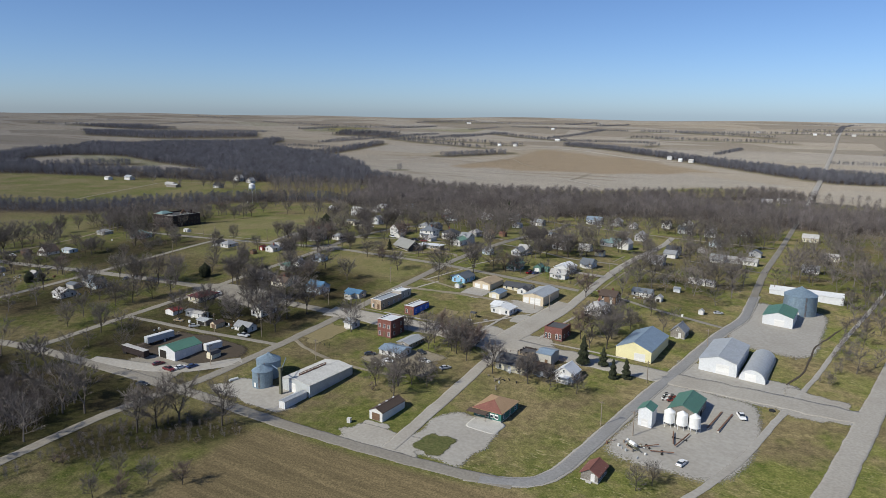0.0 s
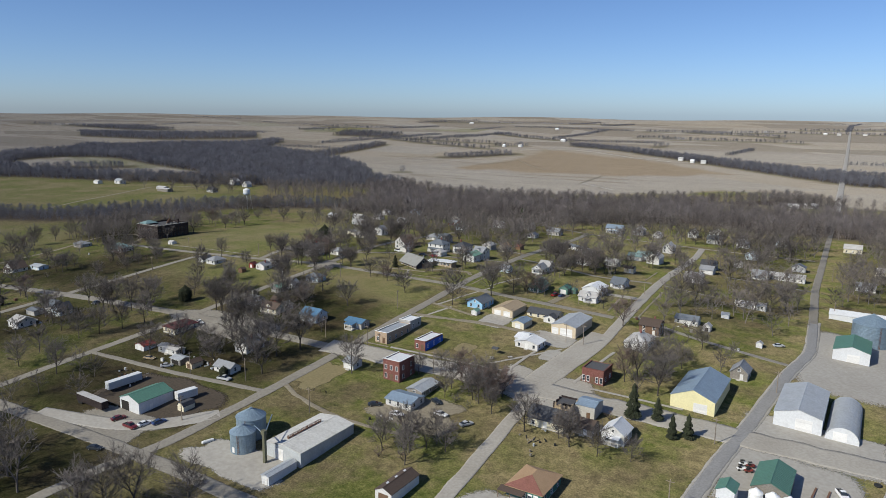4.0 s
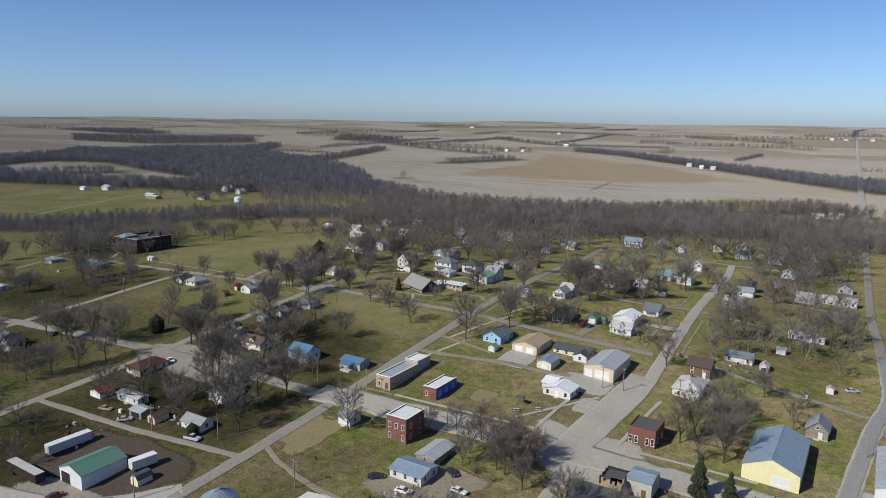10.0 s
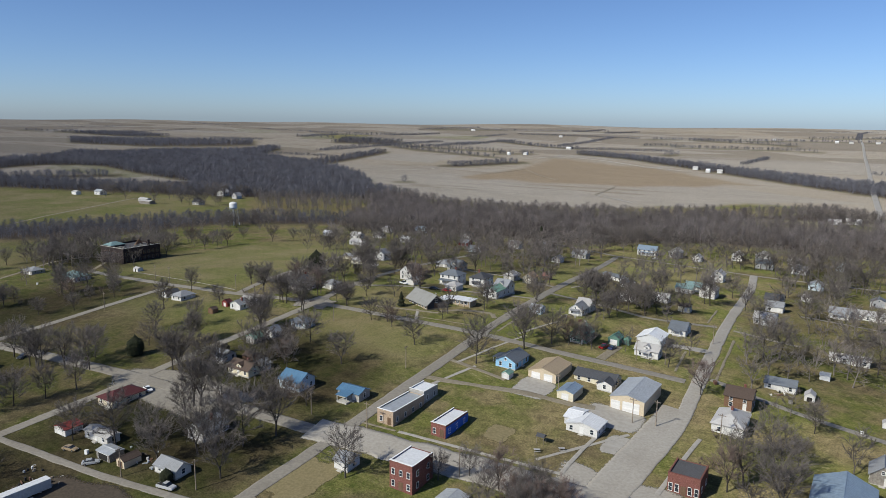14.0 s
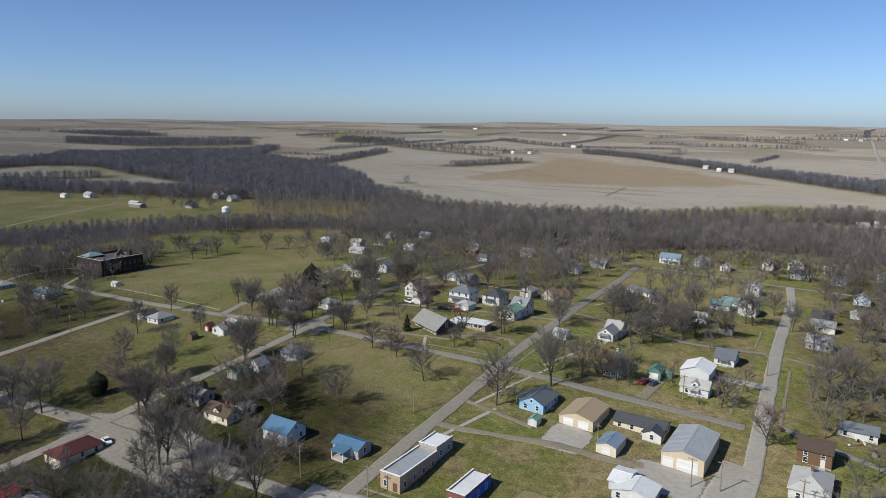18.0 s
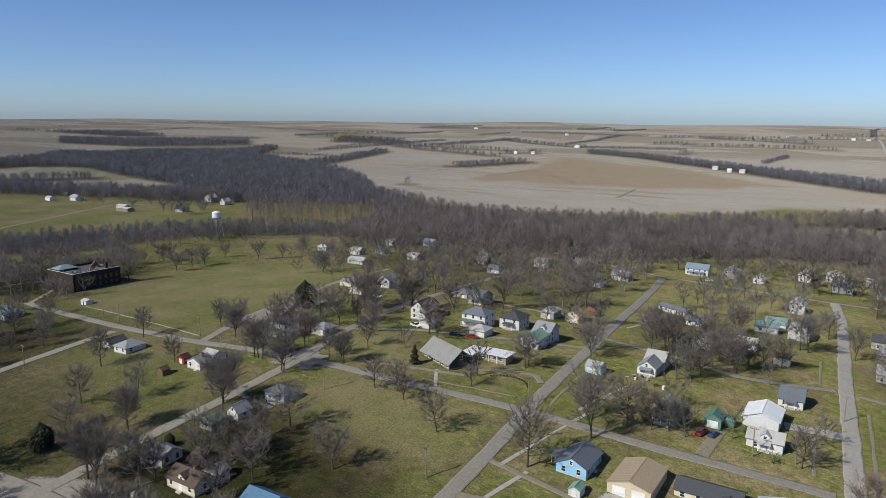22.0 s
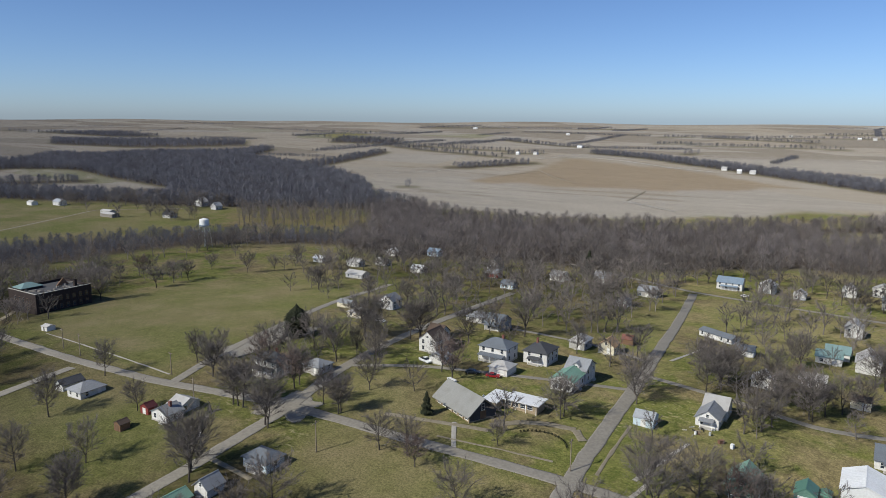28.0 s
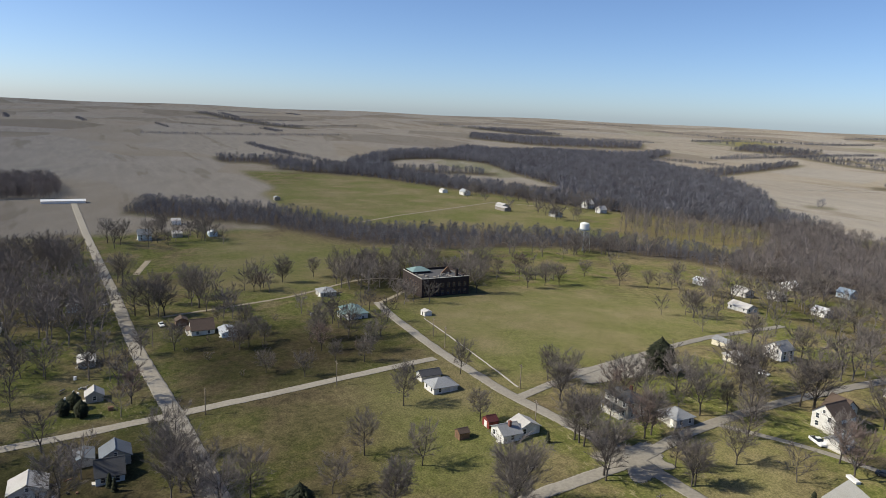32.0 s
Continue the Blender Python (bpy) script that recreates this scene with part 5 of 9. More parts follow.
# The half-collapsed shop on the main street
ru = thing("ruined_building", -111.0, 241.0, 0, "roofless ruined stone shop with broken walls", "ruin")
SPOTS.append((-111, 241, 6))
rngr = random.Random(5)
for k in range(10):
    part("front_wall", Solid().box(-3 + 0.6 * k, -3.4, -1, -2.4 + 0.6 * k, -3.0, 2.4 + 1.9 * abs(math.sin(k * 1.3)) + rngr.random() * 0.6).mesh("front_wall", M["stone"]), ru)
    part("side_wall", Solid().box(-3.0, -3 + 0.65 * k, -1, -2.65, -2.35 + 0.65 * k, 3.4 + 1.4 * abs(math.cos(k * 0.9))).mesh("side_wall", M["darkbrick"]), ru)
    part("side_wall", Solid().box(2.65, -3 + 0.65 * k, -1, 3.0, -2.35 + 0.65 * k, 2.2 + 2.4 * abs(math.sin(k * 0.5 + 0.4))).mesh("side_wall", M["stone"]), ru)
part("back_wall", Solid().box(-3, 3.5, -1, 3, 3.9, 4.6).mesh("back_wall", M["darkbrick"]), ru)
s = Solid()
for k in range(26):
    a, b, c = rngr.uniform(-2.4, 2.4), rngr.uniform(-2.8, 3.2), rngr.uniform(0.1, 0.5)
    s.box(a - c, b - c * 0.7, -0.5, a + c, b + c * 0.7, rngr.uniform(0.2, 1.1))
part("rubble", s.mesh("rubble", M["weathered"]), ru)
part("roof", Solid().box(-2.6, -0.6, 3.9, 2.6, 3.5, 4.1).box(-2.6, -2.2, 3.7, -0.6, -0.6, 3.88).mesh("roof", M["tar"]), ru, label="charred black remains of the flat roof")
for k in range(4):
    part("beam", cached("ruinbeam", lambda: Solid().tube((-2.8, 0, 3.0), (2.6, 0.5, 0.9), 0.12, 0.1, 5).mesh("beam", M["weathered"])), ru, (0, -2 + 1.4 * k, 0), 8 * k - 10)
shed(-101.6, 242.0, 6.4, 7.6, 4.2, "grey block shop with blue-grey metal roof", roof="gable", ridge="x", wall="concrete", top="r_bluegray", rise=0.7, name="block_building", category="shop", bigdoor={"s": [(1.2, 1.0, 2.1, "brown_door")]}, group="main street shops")
house(-106.5, 228.5, 12.0, 7.5, 3.2, "old pale house with a long sagging dark roof", ridge="x", rise=2.6, wall="cream", top="r_dark", doors="s")
house(-98.5, 231.5, 6.0, 6.5, 2.5, "small weathered house with brown roof", ridge="x", rise=1.6, wall="weathered", top="r_brown")
house(-88.5, 231.5, 7.0, 7.5, 3.4, "white cottage with gables and white metal roof", ridge="y", rise=2.4, wall="white", top="r_white", porch=("s", 4.5, 1.6), dormer=False)
yb = shed(-70.3, 267.2, 14.2, 25.5, 4.6, "large pale yellow metal barn with grey-blue roof", ridge="y", wall="yellow", top="r_bluegray", ribs=0.9, rise=3.0, name="barn", category="barn", bigdoor={"s": [(2.6, 4.2, 3.2, "door"), (-4.2, 3.4, 0.4, "door")]}, group="barns")
house(-66.3, 303.5, 6.0, 7.8, 3.0, "weathered grey shed with steep roof on the grass", ridge="y", rise=2.6, wall="weathered", top="r_gray", win=True, doors="s", name="shed", category="shed", group="sheds of the town")
house(-104.8, 307.8, 8.8, 13.0, 3.1, "white bungalow with grey hip roof", roof="hip", rise=2.6, top="r_lgray", doors="s", chimney=(0, 0.5))
house(-105.6, 328.4, 8.4, 8.0, 4.4, "two-storey brown house behind bare trees", ridge="x", rise=2.0, wall="brownwall", top="r_brown", chimney=True)
shed(-132.9, 304.0, 10.9, 19.0, 4.4, "large tan metal workshop with grey roof and two bays", ridge="y", wall="tan", top="r_zinc", ribs=0.9, rise=1.3, name="workshop", category="workshop", bigdoor={"s": [(-3.6, 2.6, 3.2, "door"), (1.3, 5.2, 3.4, "door")]}, group="workshops")
house(-140.0, 282.2, 9.6, 7.5, 2.7, "white community hall with white metal roof", ridge="y", rise=1.2, top="r_white", ribs=0.9, wall="white", name="hall", category="hall", doors="s")
house(-147.0, 285.5, 4.5, 8.0, 2.5, "white side wing of the hall", ridge="x", rise=0.8, top="r_white", wall="white", name="hall_wing", category="hall", doors="")
shed(-154.6, 300.0, 5.6, 8.4, 2.6, "small cream shed with pale blue roof", ridge="y", wall="cream", top="r_bluegray", rise=0.8, bigdoor={"s": [(0, 2.2, 2.1, "door")]})
shed(-164.6, 309.3, 10.3, 14.0, 3.0, "tan metal garage with tan roof and two doors", ridge="y", wall="tan", top="r_tanmetal", ribs=0.9, rise=1.5, name="garage", category="garage", bigdoor={"s": [(-2.3, 3.0, 2.5, "door"), (2.3, 3.0, 2.5, "door")]}, group="garages")
house(-146.8, 317.4, 14.5, 7.0, 2.5, "long cream ranch house with dark roof", ridge="x", rise=1.4, wall="cream", top="r_dark", doors="s")
house(-146.6, 314.0, 5.2, 4.2, 2.5, "white front gable of the ranch house", ridge="y", rise=1.2, wall="white", top="r_dark", doors="")
house(-180.6, 310.6, 7.8, 10.8, 2.8, "light blue house with slate roof and deck", ridge="y", rise=2.0, wall="blue", top="r_slate", doors="e", porch=("w", 5.0, 2.6))
shed(-179.0, 302.6, 2.8, 3.4, 1.8, "tiny white garden shed with green roof", ridge="y", wall="white", top="r_lgreen", rise=0.8, bigdoor={"s": [(0, 1.0, 1.5, "door")]})
house(-211.2, 261.5, 8.8, 5.5, 2.6, "old filling station with blue canopy roof", ridge="x", rise=1.0, wall="gray", top="r_blue", ribs=1.0, porch=("s", 4.0, 3.4), name="filling_station", category="shop", group="main street shops")

# ---------------------------------------------------------------- west blocks
house(-276.3, 218.8, 7.5, 12.0, 2.6, "tan house with maroon hip roof", roof="hip", rise=1.9, wall="cream", top="r_red", doors="s")
house(-256.5, 204.3, 11.0, 4.0, 2.4, "white mobile home under a bare tree", ridge="x", rise=0.6, top="r_lgray", name="mobile_home", category="mobile home")
shed(-272.6, 201.4, 5.6, 5.4, 1.9, "small shed with bright red metal roof", ridge="y", wall="white", top="redpaint", rise=1.0, bigdoor={"s": [(0, 2.2, 1.7, "door")]})
shed(-247.8, 199.3, 6.0, 4.5, 2.1, "carport with pale metal roof", ridge="x", wall="weathered", top="r_zinc", rise=0.5, bigdoor={"s": [(0, 4.2, 1.8, "opening")]}, name="carport", category="carport")
shed(-241.4, 199.4, 3.4, 5.2, 2.0, "small brown shed with tan front", ridge="y", wall="tan", top="r_brown", rise=1.0, bigdoor={"s": [(0, 1.6, 1.7, "brown_door")]})
house(-225.0, 203.0, 8.5, 5.0, 2.2, "small white cottage with grey roof", ridge="x", rise=1.5, top="r_gray", dormer=False)
house(-234.0, 219.2, 6.5, 9.6, 3.0, "white house hidden by bare trees", ridge="y", rise=2.4, top="r_gray", chimney=True)
house(-255.0, 255.8, 10.0, 6.0, 2.6, "cream cottage with brown cross-gable roof", ridge="x", rise=2.0, wall="cream", top="r_brown", dormer=True, chimney=True, doors="s")
house(-254.6, 261.9, 4.5, 4.0, 2.5, "white rear wing of the cream cottage", ridge="y", rise=1.2, wall="white", top="r_gray", doors="")
house(-232.0, 256.4, 9.0, 7.5, 3.4, "white house with blue metal roof behind shrubs", ridge="x", rise=2.2, wall="paleblue", top="r_blue", ribs=1.0)
house(-270.2, 300.2, 7.8, 6.0, 2.6, "small pale house with slate hip roof", roof="hip", rise=1.8, wall="paleblue", top="r_slate", porch=("s", 3.2, 1.4), doors="s")
house(-276.4, 278.6, 4.6, 5.2, 2.3, "small shed with faded green roof", ridge="y", rise=1.3, wall="gray", top="r_lgreen", win=False, doors="s", name="shed", category="shed", group="sheds of the town")
house(-352.6, 304.2, 7.0, 8.2, 2.4, "white cottage with grey hip roof", roof="hip", rise=2.0, top="r_gray", doors="e")
house(-364.5, 305.6, 4.2, 7.0, 2.2, "white outbuilding with dark roof", ridge="y", rise=1.2, top="r_dark", doors="s", win=False, name="shed", category="shed", group="sheds of the town")
house(-313.8, 305.4, 6.4, 5.6, 2.5, "white L-shaped house with grey roof", ridge="y", rise=1.6, top="r_gray", doors="s", chimney=True)
house(-315.0, 311.0, 5.5, 6.5, 2.4, "grey-roofed wing of the white house", ridge="x", rise=1.5, top="r_lgray", doors="e")
shed(-321.4, 296.5, 2.8, 3.0, 1.9, "small brown wooden privy shed", ridge="y", wall="brownwall", top="r_brown", rise=0.8, bigdoor={"s": [(0, 0.9, 1.6, "brown_door")]})
shed(-323.4, 306.6, 3.6, 3.0, 2.0, "small red barn-shaped shed", ridge="y", wall="redpaint", top="r_red", rise=1.1, bigdoor={"s": [(0, 1.2, 1.7, "door")]})
house(-310.2, 343.6, 10.0, 7.0, 5.2, "tall grey two-storey house among bare trees", roof="hip", rise=2.2, wall="gray", top="r_dark", chimney=True, porch=("s", 8.0, 2.0))
house(-300.0, 352.0, 7.0, 6.5, 2.5, "low house with grey hip roof", roof="hip", rise=1.8, wall="gray", top="r_gray")

# ---------------------------------------------------------------- church
ch = thing("church", -247.9, 355.4, -25, "stone church with steep grey shingle roof", "church", z=gz(-246, 349) + 0.1)
SPOTS.append((-249, 354, 12))
part("wall", wall_mesh(16.6, 9.0, 2.4, "gable", "x", 3.5, "stone"), ch)
part("roof", roof_mesh(16.6, 9.0, 2.4, "gable", "x", 3.5, "r_church", 1.1, thick=0.22), ch)
for k in range(6):
    window(ch, -6.9 + 2.75 * k, -4.5, 1.25, 0, 1.4, 1.7)
for k in range(7):
    part("buttress", cached("buttress", lambda: Solid().box(-0.18, -4.8, -1.2, 0.18, -4.45, 2.1).mesh("buttress", M["stone"])), ch, (-8.25 + 2.75 * k, 0, 0))
# Dark sheet over the stone east gable: its shade, put in as colour
part("gable_screen", Solid().prism([(-4.4, 0.2), (4.4, 0.2), (4.4, 2.2), (0, 5.6), (-4.4, 2.2)], "x", 8.31, 8.37).mesh("gable_screen", M["r_dark"]), ch)
door(ch, 8.37, 0, 0.1, 90, 1.8, 2.3, "brown_door")
window(ch, 8.37, 0, 3.6, 90, 0.9, 1.8)
part("cross", Solid().box(8.2, -0.06, 5.9, 8.3, 0.06, 7.2).box(8.2, -0.45, 6.65, 8.3, 0.45, 6.77).mesh("cross", M["trim"]), ch)
an = thing("church_hall", -236.5, 362.0, 0, "low church hall with flat white roof and covered walk", "hall", z=gz(-236, 360) + 0.1)
SPOTS.append((-236, 362, 9))
part("wall", Solid().box(-5, 1.0, -1.2, 7.2, 6.2, 2.5).box(-7.5, -3, -1.2, -3.5, 5, 2.5).mesh("wall", M["stone"]), an)
part("roof", Solid().box(-8.1, -3.6, 2.5, -3.0, 5.6, 2.78).box(-3.0, 0.2, 2.5, 8.0, 6.9, 2.78).mesh("roof", M["r_white"]), an)
for k in range(4):
    window(an, -1.6 + 2.2 * k, 1.0, 1.4, 0, 1.5, 1.1)
    part("post", cached("anpost", lambda: Solid().box(-0.07, -0.07, -0.5, 0.07, 0.07, 2.5).mesh("post", M["trim"])), an, (-2.4 + 3.2 * k, 0.4, 0))

# ---------------------------------------------------------------- streets north of the church
house(-227.0, 383.8, 7.2, 9.5, 3.6, "white house with faded green metal roof", ridge="y", rise=1.6, top="r_lgreen", ribs=0.9, doors="e")
house(-226.6, 393.5, 7.0, 8.5, 4.6, "white house with grey roof and twin gable", ridge="x", rise=2.4, top="r_gray", dormer=True, doors="e")
house(-255.3, 395.2, 10.5, 8.5, 5.0, "white foursquare house with dark hip roof", roof="hip", rise=2.4, top="r_slate", porch=("s", 9.0, 2.2), chimney=True)
house(-243.4, 401.6, 8.6, 9.5, 4.4, "white house with dark roof and brick chimney", roof="hip", rise=2.4, top="r_dark", chimney=(-1.5, 0.5), porch=("s", 4.0, 1.8))
house(-249.3, 384.0, 6.6, 6.6, 2.4, "white double garage with pale hip roof", roof="hip", rise=1.7, top="r_lgray", win=False, doors="", name="garage", category="garage", bigdoor={"s": [(0, 4.4, 2.1, "door")]}, group="garages")
house(-276.7, 432.8, 7.5, 9.0, 3.2, "dark grey bungalow with slate roof and dormer", ridge="x", rise=2.6, wall="gray", top="r_slate", dormer=True, porch=("s", 6.0, 1.8))
house(-230.0, 430.8, 6.0, 6.5, 3.2, "small pale yellow house with gable", ridge="y", rise=2.2, wall="cream", top="r_tan")
house(-240.5, 429.0, 6.0, 8.0, 3.0, "pale grey house behind bare trees", roof="hip", rise=2.2, wall="gray", top="r_lgray")
house(-289.6, 440.0, 7.5, 8.0, 2.4, "low house with green-grey hip roof", roof="hip", rise=2.0, wall="gray", top="r_gray")
house(-280.4, 390.3, 7.0, 8.5, 4.6, "tall pale farmhouse with steep gable roofs", ridge="y", rise=3.0, wall="white", top="r_brown", porch=("e", 6.0, 1.8))
house(-284.0, 399.0, 6.0, 6.5, 4.4, "pale rear wing of the farmhouse", ridge="x", rise=2.6, wall="white", top="r_brown", doors="")
house(-272.0, 381.0, 5.0, 5.5, 2.3, "small white garage with arched roof", ridge="y", rise=1.2, top="r_gray", win=False, doors="s", name="garage", category="garage", group="garages")
shed(-229.0, 450.0, 4.5, 4.0, 2.2, "small rusty brown garden shed", ridge="x", wall="brownwall", top="r_rust", rise=1.2)
shed(-200.0, 374.6, 5.6, 5.0, 2.4, "pale blue shed with light roof", ridge="x", wall="paleblue", top="r_zinc", rise=1.3, bigdoor={"s": [(0, 1.2, 2.0, "door")]})
house(-185.2, 385.8, 6.2, 8.0, 2.8, "white house with several gables and porch", ridge="y", rise=2.2, top="r_gray", porch=("s", 3.5, 1.6))
house(-184.6, 393.8, 6.6, 8.0, 3.4, "rear of the white house under a pale shingled roof", ridge="x", rise=2.2, top="r_lgray", doors="")
house(-170.2, 352.0, 7.0, 8.6, 3.2, "dark green bungalow with green roof and dormer", ridge="y", rise=2.8, wall="green", top="r_lgreen", porch=("s", 5.0, 1.8))
shed(-159.0, 358.4, 4.6, 5.6, 2.6, "green garage with green metal roof", ridge="y", wall="green", top="r_green", rise=1.5, bigdoor={"s": [(0, 2.8, 2.1, "door")]}, name="garage", category="garage", group="garages")
shed(-156.2, 362.0, 2.4, 3.0, 2.0, "small green hexagonal-looking shed", roof="hip", wall="green", top="r_green", rise=1.3)
house(-145.2, 366.8, 9.4, 11.0, 3.4, "large white garage with white metal roof", ridge="y", rise=1.8, wall="whitemetal", top="r_white", ribs=0.9, win=False, doors="s", name="garage", category="garage", group="garages")
house(-142.5, 353.8, 9.0, 6.0, 3.0, "white cottage with pale roof and front gable", ridge="x", rise=1.8, top="r_lgray", dormer=True, porch=("s", 3.0, 1.5))
house(-141.2, 390.2, 7.0, 10.0, 2.8, "white house with dark slate roof", ridge="x", rise=2.2, top="r_slate", porch=("s", 3.0, 1.6))
house(-149.8, 434.4, 5.5, 5.0, 3.0, "cream mobile cabin under bare branches", ridge="x", rise=0.8, wall="cream", top="r_brown")
house(-157.9, 494.2, 8.5, 9.0, 3.0, "house with weathered teal metal roof", ridge="x", rise=1.8, wall="white", top="r_teal")
house(-154.8, 541.2, 7.0, 9.0, 4.6, "white two-storey farmhouse with gables", ridge="y", rise=2.8, top="r_lgray")
house(-147.6, 480.6, 8.0, 11.0, 4.4, "white barn with rounded pale roof", ridge="y", rise=3.0, top="r_lgray", win=False, doors="s", name="barn", category="barn", group="barns")
house(-197.0, 488.0, 16.0, 5.5, 2.5, "long white mobile home with grey roof", ridge="x", rise=0.9, top="r_slate", rz=-28, name="mobile_home", category="mobile home")
house(-188.8, 470.0, 6.5, 6.0, 2.4, "small grey-roofed house by the mobile home", ridge="x", rise=1.4, top="r_slate")
house(-177.0, 432.2, 7.0, 6.5, 2.8, "white cottage behind bare branches", ridge="y", rise=2.0, top="r_lgray")
house(-163.0, 446.0, 8.0, 6.0, 2.8, "low pale house under bare trees", ridge="x", rise=1.5, top="r_lgray")
house(-217.0, 619.0, 14.0, 8.0, 4.4, "long white house with pale blue-grey roof", ridge="x", rise=2.6, top="r_bluegray", porch=("s", 9.0, 2.0))
house(-200.0, 622.6, 8.8, 9.0, 4.4, "grey gabled house by the north street", ridge="y", rise=2.6, wall="gray", top="r_lgray")
house(-183.8, 616.4, 6.2, 7.0, 3.0, "small white house with a round-headed gable", ridge="y", rise=2.2, top="r_lgray")
house(-160.6, 640.8, 7.0, 8.0, 4.4, "white farmhouse behind bare trees", ridge="y", rise=2.6, top="r_lgray")
house(-137.0, 619.0, 11.0, 8.0, 4.0, "white house with grey roof at the wood's edge", ridge="x", rise=2.4, top="r_slate")
house(-255.3, 527.6, 6.2, 7.0, 2.6, "small white cottage on the grass", ridge="y", rise=1.8, top="r_lgray")
house(-251.0, 564.0, 10.5, 8.5, 3.4, "weathered pale house with grey roof", ridge="x", rise=2.2, wall="gray", top="r_gray")
house(-308.6, 575.0, 9.0, 8.0, 3.6, "white house with broken roof line", ridge="x", rise=2.2, top="r_lgray")
house(-357.4, 585.0, 8.0, 8.0, 4.4, "tall house with dark gable and white porch", ridge="y", rise=3.2, wall="gray", top="r_dark", porch=("s", 6.0, 2.0))
house(-285.0, 585.0, 9.0, 8.0, 4.0, "grey-roofed house near the wood", ridge="x", rise=2.6, wall="gray", top="r_gray")
house(-333.6, 416.2, 8.0, 7.0, 2.4, "pale cottage with hip roof by the lane", roof="hip", rise=1.8, wall="cream", top="r_lgray")
shed(-352.6, 431.0, 7.5, 5.0, 2.2, "long pale shed by the school field", ridge="x", wall="cream", top="r_gray", rise=1.0)
house(-405.0, 505.4, 12.0, 7.5, 2.6, "long low ranch house with pale grey roof", ridge="x", rise=1.6, wall="white", top="r_lgray")
house(-334.2, 438.6, 7.5, 7.0, 4.2, "white gabled farmhouse with grey roof", ridge="y", rise=2.4, top="r_gray")
house(-425.0, 555.0, 8.0, 6.5, 2.8, "white house among the trees", ridge="x", rise=1.8, top="r_lgray")
house(-390.0, 545.0, 8.0, 6.5, 2.8, "low white house with pale roof", ridge="x", rise=1.8, top="r_white")
house(-345.0, 560.0, 8.0, 6.5, 2.8, "small red house among bare trees", ridge="x", rise=1.8, wall="redpaint", top="r_gray")
house(-320.0, 530.0, 7.5, 6.5, 2.8, "pale blue house by the wood", ridge="x", rise=1.8, wall="paleblue", top="r_slate")
house(-95.5, 354.0, 10.0, 6.0, 2.6, "low white house with slate roof on the grass", ridge="x", rise=1.4, top="r_slate")
shed(-89.4, 351.0, 3.2, 4.0, 2.0, "small white shed with dark doorway", ridge="y", wall="white", top="r_lgray", rise=1.2, bigdoor={"s": [(0, 1.6, 1.6, "opening")]})
house(-74.7, 405.0, 14.0, 5.5, 2.6, "long white mobile home under bare trees", ridge="x", rise=0.8, top="r_lgray", name="mobile_home", category="mobile home")
house(-114.0, 476.0, 8.0, 8.0, 3.0, "white house by the asphalt road", ridge="x", rise=1.8, top="r_gray")
house(-102.0, 561.0, 8.0, 8.0, 3.4, "pale blue gabled house", ridge="y", rise=2.2, wall="paleblue", top="r_gray")
house(-113.0, 441.0, 9.5, 7.5, 3.4, "grey house behind bare trees", ridge="x", rise=2.2, wall="gray", top="r_lgray")
house(-115.7, 613.6, 9.0, 7.0, 3.4, "white house with grey roof near the wood", ridge="x", rise=2.2, top="r_gray")
house(-143.0, 652.0, 10.0, 7.0, 4.4, "tall white farmhouse by the road", ridge="y", rise=2.6, top="r_lgray")
house(-30.0, 500.0, 10.0, 7.0, 3.0, "white house with grey roof beside the asphalt road", ridge="x", rise=1.8, top="r_gray")
house(-22.0, 560.0, 9.0, 7.0, 3.0, "cream house with pale roof beside the asphalt road", ridge="x", rise=1.8, wall="cream", top="r_lgray")

house(-66.0, 496.0, 20.0, 7.0, 3.0, "long low white house with pale roof", ridge="x", rise=1.6, top="r_lgray")
house(-85.4, 488.0, 9.0, 8.0, 3.2, "white cottage with grey roof by the lane", ridge="x", rise=2.0, top="r_gray", porch=("s", 5.0, 1.6))
house(-69.4, 536.0, 8.0, 6.5, 3.0, "small white house behind the long low house", ridge="y", rise=2.0, top="r_slate")
house(-92.4, 643.0, 8.0, 7.0, 3.6, "pale gabled house at the edge of the wood", ridge="y", rise=2.6, wall="paleblue", top="r_gray")
house(-112.0, 911.0, 11.0, 7.0, 3.2, "white farmhouse beyond the wood", ridge="x", rise=2.2, top="r_lgray", group="far farmsteads")
house(-94.0, 925.0, 14.0, 8.0, 3.6, "long pale house beyond the wood", ridge="x", rise=2.0, wall="gray", top="r_lgray", group="far farmsteads")
house(-41.6, 644.0, 12.0, 9.0, 3.6, "cream house with pale roof under tall trees", ridge="x", rise=2.6, wall="cream", top="r_lgray")
shed(-67.4, 344.5, 2.4, 2.4, 1.7, "tiny white pump shed on the grass", ridge="y", wall="white", top="r_lgray", rise=0.8)
shed(-86.6, 377.0, 3.4, 3.0, 1.9, "small pale garden shed on the grass", ridge="x", wall="whitemetal", top="r_zinc", rise=0.7)
house(-116.0, 493.0, 9.0, 8.0, 3.6, "dark-roofed grey house among bare trees", ridge="x", rise=2.2, wall="gray", top="r_dark", doors="e")
shed(-105.0, 521.0, 5.0, 5.0, 2.6, "small white square shed on the grass", ridge="y", wall="white", top="r_lgray", rise=1.2)
house(-123.0, 650.0, 8.0, 6.5, 3.0, "white cottage before the wood", ridge="x", rise=1.8, top="r_lgray")
house(-436.0, 541.0, 10.0, 7.0, 3.2, "white house with pale roof by the school field", ridge="x", rise=2.0, top="r_lgray")
